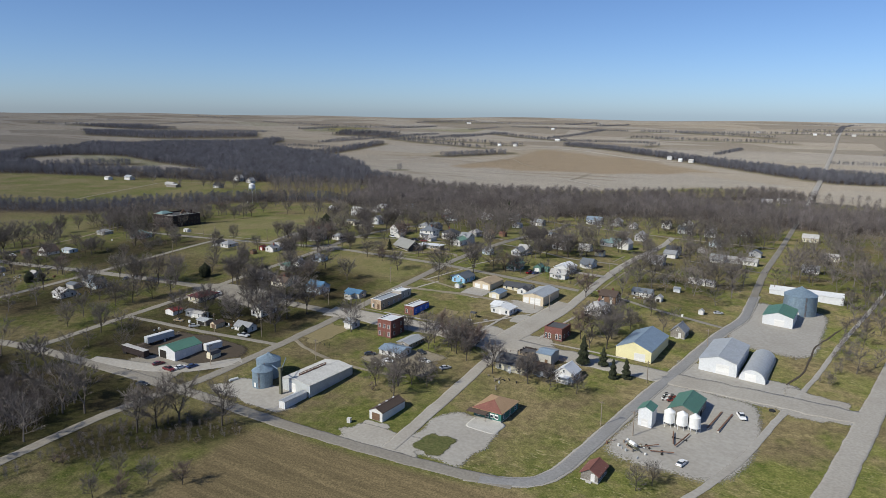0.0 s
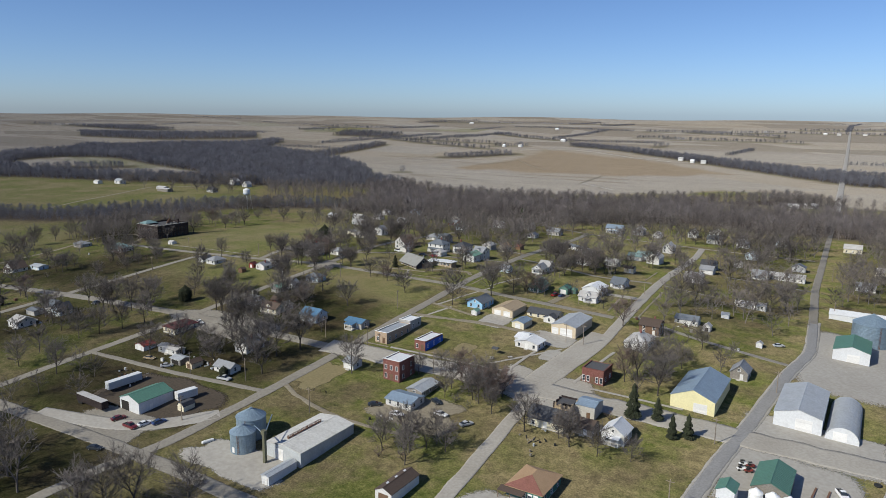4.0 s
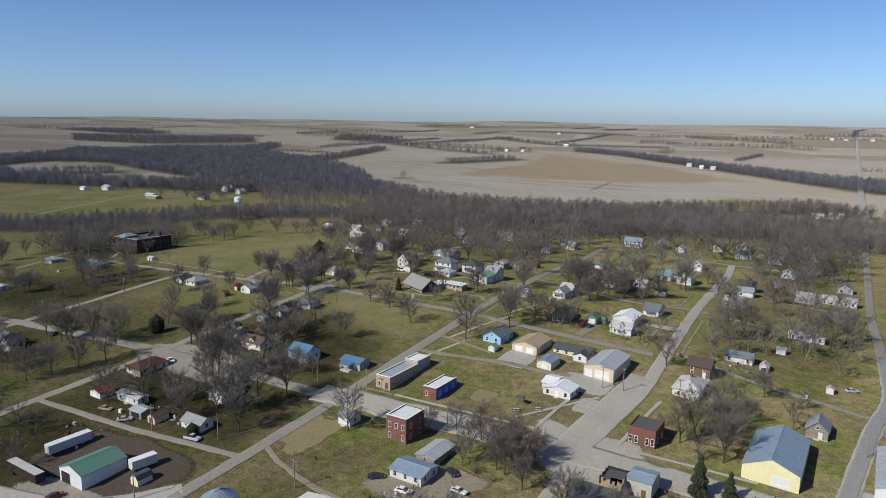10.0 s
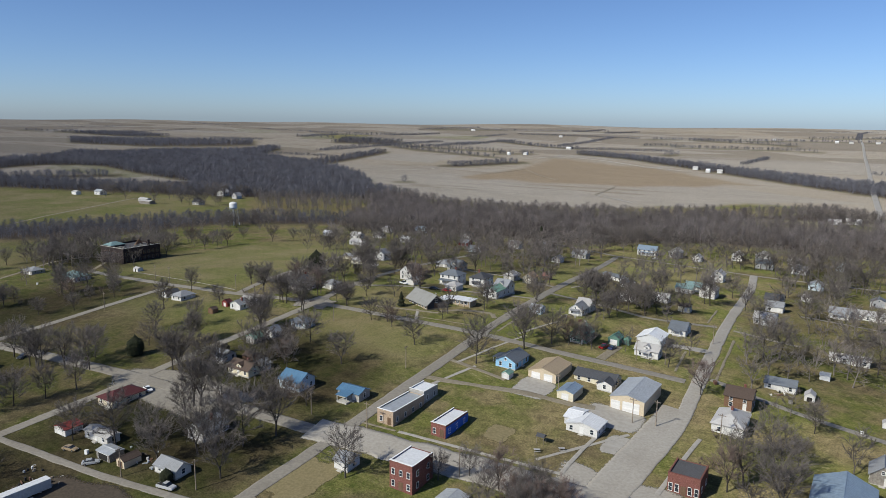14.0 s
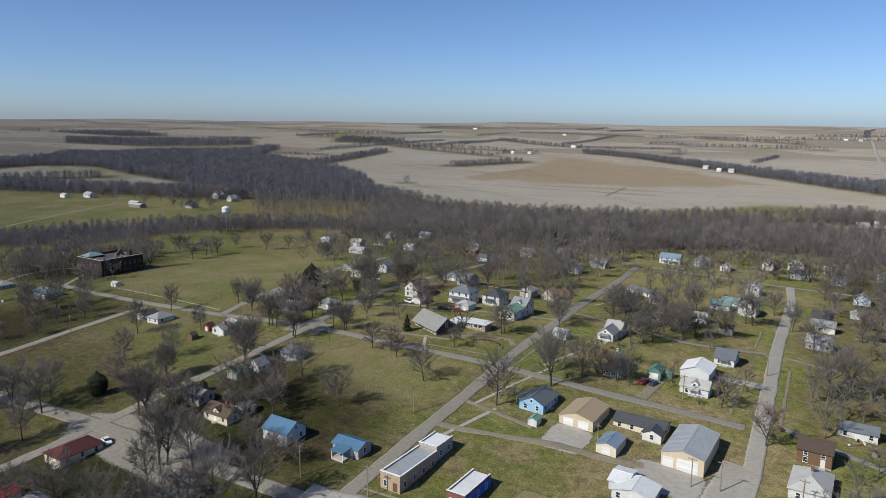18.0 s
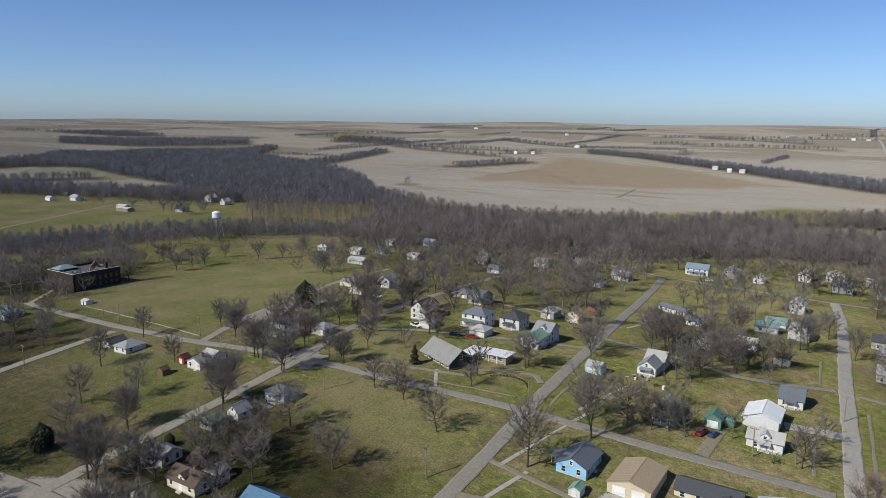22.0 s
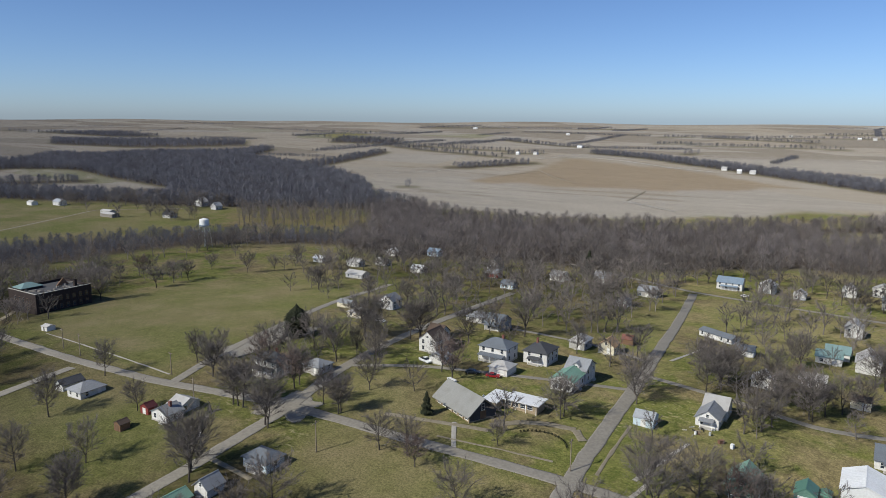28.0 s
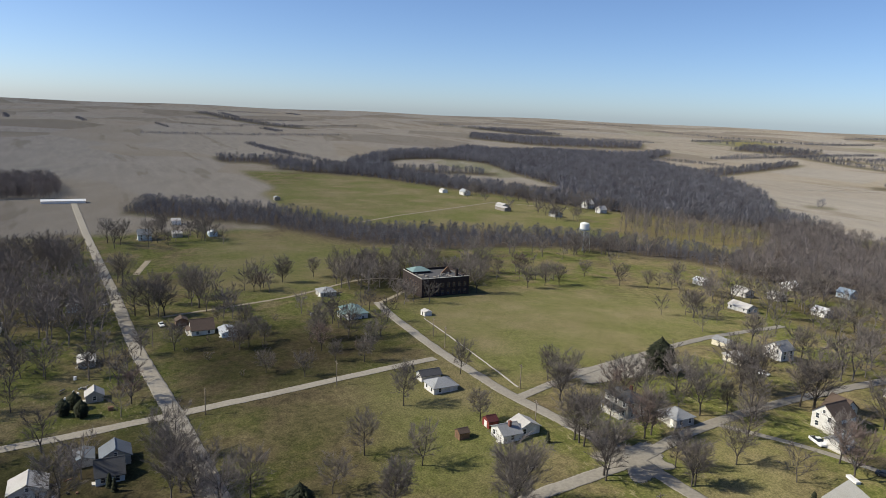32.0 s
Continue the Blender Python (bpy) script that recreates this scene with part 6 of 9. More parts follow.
house(-468.0, 542.0, 8.0, 6.0, 2.8, "low white house with white roof", ridge="x", rise=1.4, top="r_white")
house(-418.0, 608.0, 9.0, 7.0, 3.4, "pale blue house with blue-grey roof", ridge="x", rise=2.0, wall="paleblue", top="r_bluegray")
house(-444.0, 592.0, 9.0, 7.0, 3.0, "white house under tall bare trees", ridge="y", rise=2.0, top="r_white")
house(-272.6, 260.0, 6.6, 6.2, 2.5, "pale cottage with grey roof behind bare shrubs", ridge="x", rise=1.6, wall="white", top="r_gray")
shed(-263.4, 265.2, 4.8, 4.4, 2.2, "small brown-roofed shed behind the cream cottage", ridge="x", wall="brownwall", top="r_brown", rise=1.2)
house(-274.4, 286.4, 4.4, 4.8, 2.3, "small white gabled house by the street", ridge="y", rise=1.8, wall="white", top="r_gray")
house(-160.0, 484.0, 9.0, 7.0, 3.0, "low white house with faded teal roof", ridge="x", rise=1.6, top="r_teal")
shed(-918.0, 392.0, 8.0, 6.0, 3.0, "small dark farm shed in the pasture", ridge="x", wall="weathered", top="r_gray", rise=1.2, group="far farmsteads")
house(-286.0, 401.0, 4.0, 4.0, 2.4, "white shed wing beside the farmhouse", ridge="x", rise=1.0, wall="white", top="r_lgray", doors="", name="shed", category="shed", group="sheds of the town")

# ---------------------------------------------------------------- far west side
house(-452.6, 311.6, 13.0, 9.0, 3.4, "white house with grey hip roof behind trees", roof="hip", rise=2.4, top="r_teal", porch=("s", 6.0, 2.0))
house(-504.0, 315.0, 9.0, 8.0, 2.6, "low house with grey hip roof", roof="hip", rise=1.8, wall="gray", top="r_gray")
house(-462.0, 247.5, 9.0, 9.0, 2.8, "white cottage with steep brown roof", ridge="y", rise=3.4, wall="white", top="r_brown", porch=("s", 6.0, 1.6))
house(-453.0, 258.0, 9.0, 6.0, 2.3, "pale blue wing of the brown-roofed cottage", ridge="x", rise=0.8, wall="paleblue", top="r_zinc")
shed(-480.8, 243.5, 5.0, 5.0, 2.4, "small brick-red shed by the road", ridge="x", wall="brownwall", top="r_brown", rise=1.2)
house(-526.0, 201.2, 8.0, 6.5, 3.4, "pale blue two-storey house with grey roof", ridge="x", rise=1.8, wall="paleblue", top="r_lgray")
house(-355.0, 211.4, 6.5, 7.0, 3.2, "grey house with slate roof", ridge="x", rise=2.0, wall="gray", top="r_slate")
house(-346.6, 210.0, 7.0, 6.5, 2.6, "pale house with dark steep roof", ridge="y", rise=2.8, wall="paleblue", top="r_dark")
shed(-359.0, 205.0, 7.0, 5.0, 2.2, "grey lean-to with a metal roof", ridge="x", wall="gray", top="r_slate", rise=0.7)
house(-347.6, 191.5, 7.5, 8.0, 2.8, "white house with mottled grey roof", ridge="x", rise=1.8, top="r_lgray")
house(-404.6, 208.2, 5.0, 5.0, 2.4, "small grey cottage with a white gable", ridge="x", rise=1.6, wall="gray", top="r_lgray")
house(-441.0, 206.0, 9.0, 5.5, 2.5, "mobile home with pale red-tinged roof", ridge="x", rise=0.8, wall="gray", top="r_lgray", name="mobile_home", category="mobile home")
for k, (hx, hy) in enumerate(((-545, 188), (-556, 196), (-570, 186))):
    house(hx, hy, 10, 4.5, 2.5, "long low mobile home with pale roof", ridge="x", rise=0.7, wall="gray", top="r_lgray", name="mobile_home", category="mobile home")
shed(-500.0, 172.0, 12.0, 5.0, 2.6, "low white open-sided shed", ridge="x", wall="white", top="r_white", rise=0.5)
house(-712.0, 244.0, 12.0, 9.0, 4.4, "large blue-grey farmhouse behind bare trees", ridge="y", rise=3.0, wall="paleblue", top="r_slate", dormer=True)
shed(-720.0, 268.0, 8.0, 7.0, 3.0, "small pale farm shed", ridge="y", wall="gray", top="r_lgray", rise=1.6)
shed(-718.0, 294.0, 10.0, 6.0, 3.0, "long shed with pale metal roof", ridge="x", wall="paleblue", top="r_zinc", rise=1.0)
shed(-780.0, 274.0, 8.0, 7.0, 3.4, "open-fronted white farm shed", ridge="y", wall="white", top="r_lgray", rise=1.4, bigdoor={"s": [(0, 5.0, 2.6, "opening")]})
shed(-926.0, 174.0, 10.0, 38.0, 2.2, "very long white poultry shed far off", ridge="y", wall="white", top="r_white", rise=1.2, name="barn", category="barn", group="barns")

# ---------------------------------------------------------------- old school
sc = thing("school_ruin", -492.5, 373.5, 0, "abandoned dark brick school with fallen-in roof", "school", z=gz(-482, 362) - 0.3)
SPOTS.append((-489, 373, 19))
W2, L2, HS = 24.0, 27.0, 9.8
s = Solid().box(-W2 / 2, -L2 / 2, -2, W2 / 2, -L2 / 2 + 0.5, HS).box(-W2 / 2, L2 / 2 - 0.5, -2, W2 / 2, L2 / 2, HS)
s.box(W2 / 2 - 0.5, -L2 / 2 + 0.5, -2, W2 / 2, L2 / 2 - 0.5, HS).box(-W2 / 2, -L2 / 2 + 0.5, -2, -W2 / 2 + 0.5, L2 / 2 - 0.5, HS)
part("wall", s.mesh("wall", M["darkbrick"]), sc)
part("parapet", Solid().box(W2 / 2 - 0.55, -L2 / 2, HS, W2 / 2 + 0.1, L2 / 2, HS + 0.18).box(-W2 / 2, -L2 / 2 - 0.1, HS, W2 / 2 - 0.55, -L2 / 2 + 0.5, HS + 0.18).mesh("parapet", M["concrete"]), sc)
part("roof", Solid().box(-W2 / 2 + 0.5, -L2 / 2 + 0.5, HS - 1.4, W2 / 2 - 0.5, L2 / 2 - 0.5, HS - 1.1).mesh("roof", M["tar"]), sc)
part("green_roof", roof_mesh(8, 10, HS + 0.1, "hip", "y", 1.9, "r_teal", 0.4), sc, (-8.5, -6.0, 0), label="weathered green tin roof")
part("green_roof_wall", Solid().box(-4, -5, 0, 4, 5, HS + 0.1).mesh("green_roof_wall", M["darkbrick"]), sc, (-8.5, -6.0, 0))
part("gable_stub", Solid().prism([(-3.2, HS - 1), (3.2, HS - 1), (0.5, HS + 2.6)], "x", -0.3, 0.3).mesh("gable_stub", M["brownwall"]), sc, (-1.5, 7, 0))
part("chimney", Solid().box(-0.6, -0.6, HS - 1.4, 0.6, 0.6, HS + 2.4).mesh("chimney", M["darkbrick"]), sc, (5.5, 9.5, 0))
for k in range(22):
    a, b = rngr.uniform(-10, 10), rngr.uniform(-12, 12)
    c = rngr.uniform(0.3, 1.0)
    part("debris", Solid().box(-c, -c * 0.6, HS - 1.2, c, c * 0.6, HS - 1.1 + rngr.uniform(0.2, 0.9)).mesh("debris", M["weathered"]), sc, (a, b, 0), rngr.uniform(0, 90))
for fl in range(2):
    for k in range(8):
        window(sc, W2 / 2, -L2 / 2 + 2.2 + 3.2 * k, 2.2 + 3.8 * fl, 90, 1.3, 2.0, "brown_door")
    for k in range(4):
        window(sc, -6 + 3.6 * k, -L2 / 2, 2.2 + 3.8 * fl, 0, 1.5, 2.0, "brown_door")
shed(-442.8, 343.8, 4.2, 3.6, 1.9, "small white hut by the field corner", ridge="x", wall="white", top="r_lgray", rise=0.6, bigdoor={"s": [(0, 0.9, 1.7, "opening")]})

# ---------------------------------------------------------------- east yards
shed(-39.8, 273.4, 13.8, 27.5, 5.1, "large white metal shed with pale grey roof", ridge="y", wall="whitemetal", top="r_zinc", ribs=0.9, rise=1.9, name="machine_shed", category="shed", bigdoor={"s": [(1.8, 4.6, 4.0, "door")]}, group="barns")
qh = thing("quonset_hut", -34.2, 282.4, 0, "rounded galvanised quonset hut with white front", "shed", "barns")
SPOTS.append((-33, 288, 12))
arc = [(4.7 * math.cos(a), 4.4 * math.sin(a)) for a in np.linspace(0, math.pi, 19)]
part("shell", Solid().prism([(4.7, -1.2)] + arc + [(-4.7, -1.2)], "y", -9.4, 19.4).mesh("shell", M["r_zinc"]), qh)
hoop = Solid().prism([(u * 1.006, z * 1.008) for u, z in arc] + [(u * 0.99, z * 0.99) for u, z in arc[::-1]], "y", -0.05, 0.05).mesh("rib", M["r_zinc"])
for k in range(38):
    part("rib", hoop, qh, (0, -9.3 + 0.77 * k, 0))
part("end_wall", Solid().prism([(4.63, -1.2)] + [(u * 0.985, z * 0.985) for u, z in arc] + [(-4.63, -1.2)], "y", -9.55, -9.41).mesh("end_wall", M["whitemetal"]), qh)
door(qh, -0.6, -9.55, 0.02, 0, 3.6, 2.7, "door", "garage_door")
shed(-29.2, 351.6, 13.0, 19.0, 4.8, "white shed with dark green roof", ridge="y", wall="whitemetal", top="r_green", ribs=0.9, rise=2.0, name="machine_shed", category="shed", bigdoor={"s": [(0.8, 4.2, 3.4, "door")]}, group="barns")
shed(-12.0, 417.0, 36.0, 9.0, 4.0, "long white shed behind the big grain bin", ridge="x", wall="whitemetal", top="r_white", ribs=0.9, rise=1.4, name="machine_shed", category="shed", group="barns")


def grain_bin(x, y, r, h, label):
    ob = thing("grain_bin", x, y, 0, label, "grain bin", "grain bins")
    SPOTS.append((x, y, r + 1))
    prof = [(r, -1.0)]
    n = int(h / 0.55)
    for k in range(n):
        prof += [(r, h * k / n), (r + 0.035, h * (k + 0.5) / n)]
    prof.append((r, h))
    part("wall", Solid().lathe(prof, 36).mesh("wall", M["steel"]), ob)
    rf = Solid().lathe([(r + 0.15, h), (r + 0.15, h + 0.08), (0.55, h + 0.5 * r), (0.5, h + 0.5 * r + 0.35), (0.05, h + 0.5 * r + 0.4)], 36)
    part("roof", rf.mesh("roof", M["steel"]), ob)
    rib = cached(("binrib", r), lambda: Solid().tube((r + 0.1, 0, h + 0.1), (0.6, 0, h + 0.5 * r + 0.03), 0.05, 0.05, 4).mesh("roof_rib", M["steel"]))
    for k in range(18):
        part("roof_rib", rib, ob, (0, 0, 0), 20 * k)
    ld = Solid()
    for q in (-0.22, 0.22):
        ld.box(q - 0.03, -r - 0.16, 0, q + 0.03, -r - 0.1, h + 0.2)
    for k in range(int(h / 0.4)):
        ld.box(-0.22, -r - 0.15, 0.3 + 0.4 * k, 0.22, -r - 0.11, 0.34 + 0.4 * k)
    part("ladder", ld.mesh("ladder", M["rust"]), ob, (0, 0, 0), 25)
    door(ob, 0, -r - 0.04, 0.4, 0, 0.8, 1.5, "door", "hatch")
    return ob


grain_bin(-182.0, 170.0, 3.6, 5.7, "galvanised grain bin with conical roof")
grain_bin(-186.2, 177.2, 4.4, 6.3, "taller galvanised grain bin behind the first")
grain_bin(-29.7, 384.5, 7.6, 9.5, "very large galvanised grain bin")
lg = thing("grain_elevator", -171.0, 168.0, 0, "old green grain elevator leg with chute", "grain elevator", "grain buildings")
part("casing", Solid().box(-0.45, -0.4, -0.5, 0.45, 0.4, 8.6).box(-0.7, -0.6, 8.6, 0.7, 0.6, 9.8).mesh("casing", M["oldgreen"]), lg)
part("chute", Solid().tube((0, 0, 8.6), (-7.2, 3.2, 8.1), 0.16, 0.16, 6).tube((0, 0.3, 8.6), (-7.6, 10.5, 8.7), 0.16, 0.16, 6).mesh("chute", M["steel"]), lg)
ht = thing("feed_tower", -57.0, 217.0, 0, "tall white feed house with green roof", "feed house", "grain buildings")
SPOTS.append((-57, 217, 4))
part("wall", wall_mesh(4.4, 5.4, 5.7, "gable", "y", 1.1, "whitemetal"), ht)
part("roof", roof_mesh(4.4, 5.4, 5.7, "gable", "y", 1.1, "r_green", 0.3), ht)
door(ht, 0, -2.7, 0.02, 0, 2.0, 2.4, "door", "garage_door")
shed(-43.5, 224.5, 9.0, 15.0, 3.8, "feed store with dark green metal roof", ridge="y", wall="weathered", top="r_green", ribs=0.9, rise=2.0, name="feed_store", category="shed", bigdoor={"e": [(0, 3.0, 2.8, "opening")]}, group="grain buildings")


def feed_tank(x, y):
    ob = thing("feed_tank", x, y, 0, "white hopper-bottom feed tank on steel legs", "tank", "white feed tanks")
    r = 1.75
    part("shell", Solid().lathe([(0.25, 0.5), (r, 1.6), (r, 5.0), (0.5, 5.9), (0.4, 6.05)], 24).mesh("shell", M["tankwhite"]), ob)
    for k in range(6):
        part("leg", cached("tankleg", lambda: Solid().box(1.7, -0.07, -0.5, 1.84, 0.07, 2.6).mesh("leg", M["tankwhite"])), ob, (0, 0, 0), 60 * k)
    part("ring", Solid().lathe([(r + 0.02, 1.55), (r + 0.08, 1.58), (r + 0.08, 1.72), (r + 0.02, 1.75)], 24).mesh("ring", M["tankwhite"]), ob)
    return ob


for k in range(3):
    feed_tank(-50.6 + 3.9 * k, 219.5 + 0.3 * k)
au = thing("auger", -45.0, 212.0, 0, "rusty grain augers lying on the gravel", "auger")
part("tube", Solid().tube((-3, 3, 0.9), (-1.0, -5, 0.6), 0.2, 0.2, 8).mesh("tube", M["rust"]), au)
part("tube", Solid().tube((1.6, 4, 0.9), (-0.2, -6, 0.6), 0.2, 0.2, 8).mesh("tube", M["rust"]), au)
part("axle", Solid().box(-2.6, -0.1, 0.2, 1.8, 0.1, 0.4).tube((-2.6, 0, 0.35), (-2.4, 0, 0.35), 0.35, 0.35, 10).tube((1.6, 0, 0.35), (1.8, 0, 0.35), 0.35, 0.35, 10).mesh("axle", M["tyre"]), au)
for k in range(2):
    sc2 = thing("truck_scale_rail", -38.9 + 3.3 * k, 231.4, -5, "long concrete edge beam of the truck scale", "truck scale", "truck scale rails")
    part("beam", Solid().box(-0.22, -7.9, -0.4, 0.22, 7.9, 0.5).mesh("beam", M["concrete"]), sc2)
    part("cap", Solid().box(-0.26, -8.0, 0.5, 0.26, 8.0, 0.6).mesh("cap", M["rust"]), sc2)
house(-57.6, 173.5, 5.0, 7.5, 2.2, "small weathered shed with rusty red roof", ridge="y", rise=1.5, wall="weathered", top="r_rust", name="shed", category="shed", group="sheds of the town")

# Water tower
wtw = thing("water_tower", -593.0, 549.0, 0, "pale grey standpipe water tower on braced steel legs", "water tower")
SPOTS.append((-593, 549, 7))
part("tank", Solid().lathe([(0.5, 14.6), (3.0, 15.4), (3.5, 16.3), (3.5, 20.4), (3.2, 20.8), (0.2, 21.9)], 28).mesh("tank", M["tankwhite"]), wtw)
for k in range(4):
    part("leg", cached("wtleg", lambda: Solid().tube((5.4, 0, -1), (3.3, 0, 16.6), 0.24, 0.18, 6).mesh("leg", M["graymetal"])), wtw, (0, 0, 0), 45 + 90 * k)
    for q in range(2):
        part("brace", cached(("wtbr", q), lambda: Solid().tube((5.3 - 0.7 * q, 0, 1 + 7.1 * q), (0, 4.6 - 0.7 * q, 8.0 + 7.0 * q), 0.07, 0.07, 4).mesh("brace", M["graymetal"])), wtw, (0, 0, 0), 45 + 90 * k)
part("riser", Solid().tube((0, 0, -1), (0, 0, 14.8), 0.5, 0.5, 10).mesh("riser", M["graymetal"]), wtw)
part("walkway", Solid().lathe([(3.5, 16.5), (4.2, 16.5), (4.2, 16.65), (3.5, 16.65)], 28).mesh("walkway", M["steel"]), wtw)

# Farms beyond the woods
house(-797, 713, 12, 10, 5.0, "large white manor with steep gables among trees", ridge="y", rise=4.5, top="r_lgray", dormer=True, group="far farmsteads", category="house")
house(-762, 703, 8, 9, 4.0, "white gabled wing of the manor", ridge="y", rise=3.5, top="r_lgray", group="far farmsteads")
house(-930, 628, 13, 9, 4.4, "white farmhouse on the green pasture", ridge="x", rise=2.4, top="r_zinc", group="far farmsteads")
shed(-957, 612, 10, 7, 3.4, "pale farm shed on the pasture", ridge="x", wall="white", top="r_lgray", rise=1.5, group="far farmsteads")
house(-748, 634, 11, 9, 3.4, "dark-roofed farm cottage under bare trees", ridge="x", rise=3.2, wall="gray", top="r_dark", group="far farmsteads")
shed(-796, 604, 20, 8, 3.2, "open-fronted dark farm shed", ridge="x", wall="weathered", top="r_lgray", rise=1.0, group="far farmsteads")
shed(-820, 617, 16, 7, 3.0, "long low pale barn on the pasture", ridge="x", wall="gray", top="r_lgray", rise=1.2, group="far farmsteads")
for k, (fx, fy, fw, ft) in enumerate(((-905, 2146, 15, "r_white"), (-885, 1795, 10, "r_lgray"), (-925, 1775, 8, "r_white"), (-351, 1557, 10, "r_lgray"), (-375, 1560, 8, "r_white"), (-408, 1603, 10, "r_lgray"),
                                      (-190, 2950, 13, "r_lgray"), (-235, 2960, 12, "r_white"), (-110, 2980, 14, "r_lgray"), (-1900, 3300, 22, "r_white"), (-1250, 2900, 14, "r_white"), (-480, 3300, 14, "r_lgray"))):
    shed(fx, fy, fw, 8, 4, "white farm barn far off among the fields", ridge="x", wall="white", top=ft, rise=3.0, name="barn", category="barn", group="far farmsteads")

# ---------------------------------------------------------------- yards, drives and bare patches
pad("yard_feed_store", -64, 188, -24, 256, M["lot"], 0.085, "wide pale gravel yard round the feed store", wobble=3, seed=2)
pad("yard_sheds", -62, 252, -14, 280, M["lot"], 0.095, "pale gravel apron before the white sheds", wobble=3, seed=3)
pad("yard_green_shed", -54, 308, -15, 394, M["lot"], 0.08, "gravel yard before the green-roofed shed", wobble=1.2, seed=4)
pad("yard_workshop", -244, 152, -213, 169, M["gravel"], 0.075, "grey gravel yard of the workshop", wobble=2.5, seed=5)
ribbon("workshop_drive", [(-258, 151.5), (-238, 156.5), (-224, 160), (-214, 168), (-205, 181)], 7.0, M["lot"], 0.1, "wide pale gravel drive past the workshop", "drive")
pad("yard_bins", -196, 156, -160, 172, M["lot"], 0.08, "pale gravel apron by the grain bins", wobble=3, seed=6)
pad("yard_soil", -258, 166, -207, 193, M["bare"], 0.06, "dark bare soil behind the workshop", wobble=4, seed=7)
pad("yard_cafe", -117, 158, -93, 190, M["lot"], 0.078, "rough pale gravel yard before the cafe", wobble=3, seed=8)
pad("cafe_slab", -105.5, 182.4, -94.2, 191.0, M["concrete"], 0.13, "pale concrete slab before the cafe", wobble=0.1, seed=28)
pad("grass_island", -112.2, 161.2, -101.4, 173.6, M["islandgrass"], 0.2, "oval grass island in the gravel loop", "grass", wobble=1.0, seed=27)
pad("yard_junction", -24, 250, 0, 275, M["street"], 0.13, "broad pale apron where the main street meets the highway", wobble=3, seed=20)
pad("yard_street_mouth", -136, 153, -106, 168, M["street"], 0.1, "pale flared mouth of the town street", wobble=2.5, seed=21)
ribbon("ditch", [(-23, 278), (-21, 286), (-17, 297), (-20, 308), (-17, 318), (-19.5, 331), (-15, 342), (-13, 355), (-9, 372), (-6, 393)], 0.7, M["bare"], 0.05, "dark winding ditch in the grass", "ditch")
pad("yard_garage", -134, 160, -124, 170, M["lot"], 0.07, "gravel drive of the white garage", wobble=0.6, seed=9)
pad("yard_corner", -142, 240, -108, 268, M["street"], 0.09, "widened pale street corner", wobble=4, seed=10)
pad("yard_workshops", -150, 290, -131, 305, M["lot"], 0.075, "pale concrete apron of the metal workshop", wobble=0.5, seed=11)
pad("yard_tan_garage", -176, 294, -163, 310, M["lot"], 0.07, "pale drive of the tan garage", wobble=0.5, seed=12)
pad("yard_square", -169, 264, -161, 274, M["sand"], 0.06, "pale concrete slab in the grass", wobble=0.5, seed=13)
pad("yard_straw", -203, 209, -190, 232, M["sand"], 0.055, "dry straw-coloured patch of grass", wobble=3, seed=14)
pad("yard_west", -299, 226, -240, 249, M["gravel"], 0.085, "broad gravel corner by the maroon-roofed house", wobble=5, seed=15)
ribbon("dirt_track", [(-203, 208), (-194, 204), (-180, 200), (-160, 199), (-142, 203)], 1.8, M["dirt"], 0.075, "brown dirt track across the grass", "track", 0.3)
pad("yard_court", -165, 204, -137, 227, M["dirt"], 0.05, "worn dirt yard with parked cars", wobble=4, seed=16)
pad("yard_school", -352, 352, -335, 396, M["gravel"], 0.07, "dusty parking strip by the school field", wobble=4, seed=17)
pad("yard_manor", -300, 322, -283, 338, M["gravel"], 0.08, "broad gravel junction", wobble=3, seed=18)
pad("yard_hall", -138, 276, -128, 288, M["lot"], 0.07, "gravel drive beside the hall", wobble=0.5, seed=19)
for k, (a, b, c) in enumerate((((-207, 306), (-180, 302), 2.0), ((-200, 280), (-194, 306), 1.2), ((-201, 305), (-193, 345), 1.2), ((-196, 345), (-190, 372), 1.2), ((-160, 340), (-159, 358), 3.2),
                               ((-150, 262), (-133, 290), 1.2), ((-265, 340), (-236, 347), 2.0), ((-237, 350), (-231, 356.5), 2.2), ((-231, 356.5), (-224, 360), 2.2), ((-224, 360), (-217, 361), 2.2), ((-217, 361), (-213, 356), 2.2), ((-246, 346), (-239, 334), 1.4),
                               ((-212, 440), (-206, 470), 1.2), ((-345, 330), (-440, 342), 0.6), ((-300, 300), (-272, 297), 1.6), ((-640, 245), (-600, 235), 3.5), ((-270, 250), (-246, 240), 1.4))):
    ribbon("path", [a, b], c, M["lot" if c < 1.5 else "dirt"], 0.07, "narrow concrete walk through the grass" if c < 1.5 else "worn dirt drive", "path", 0.1)

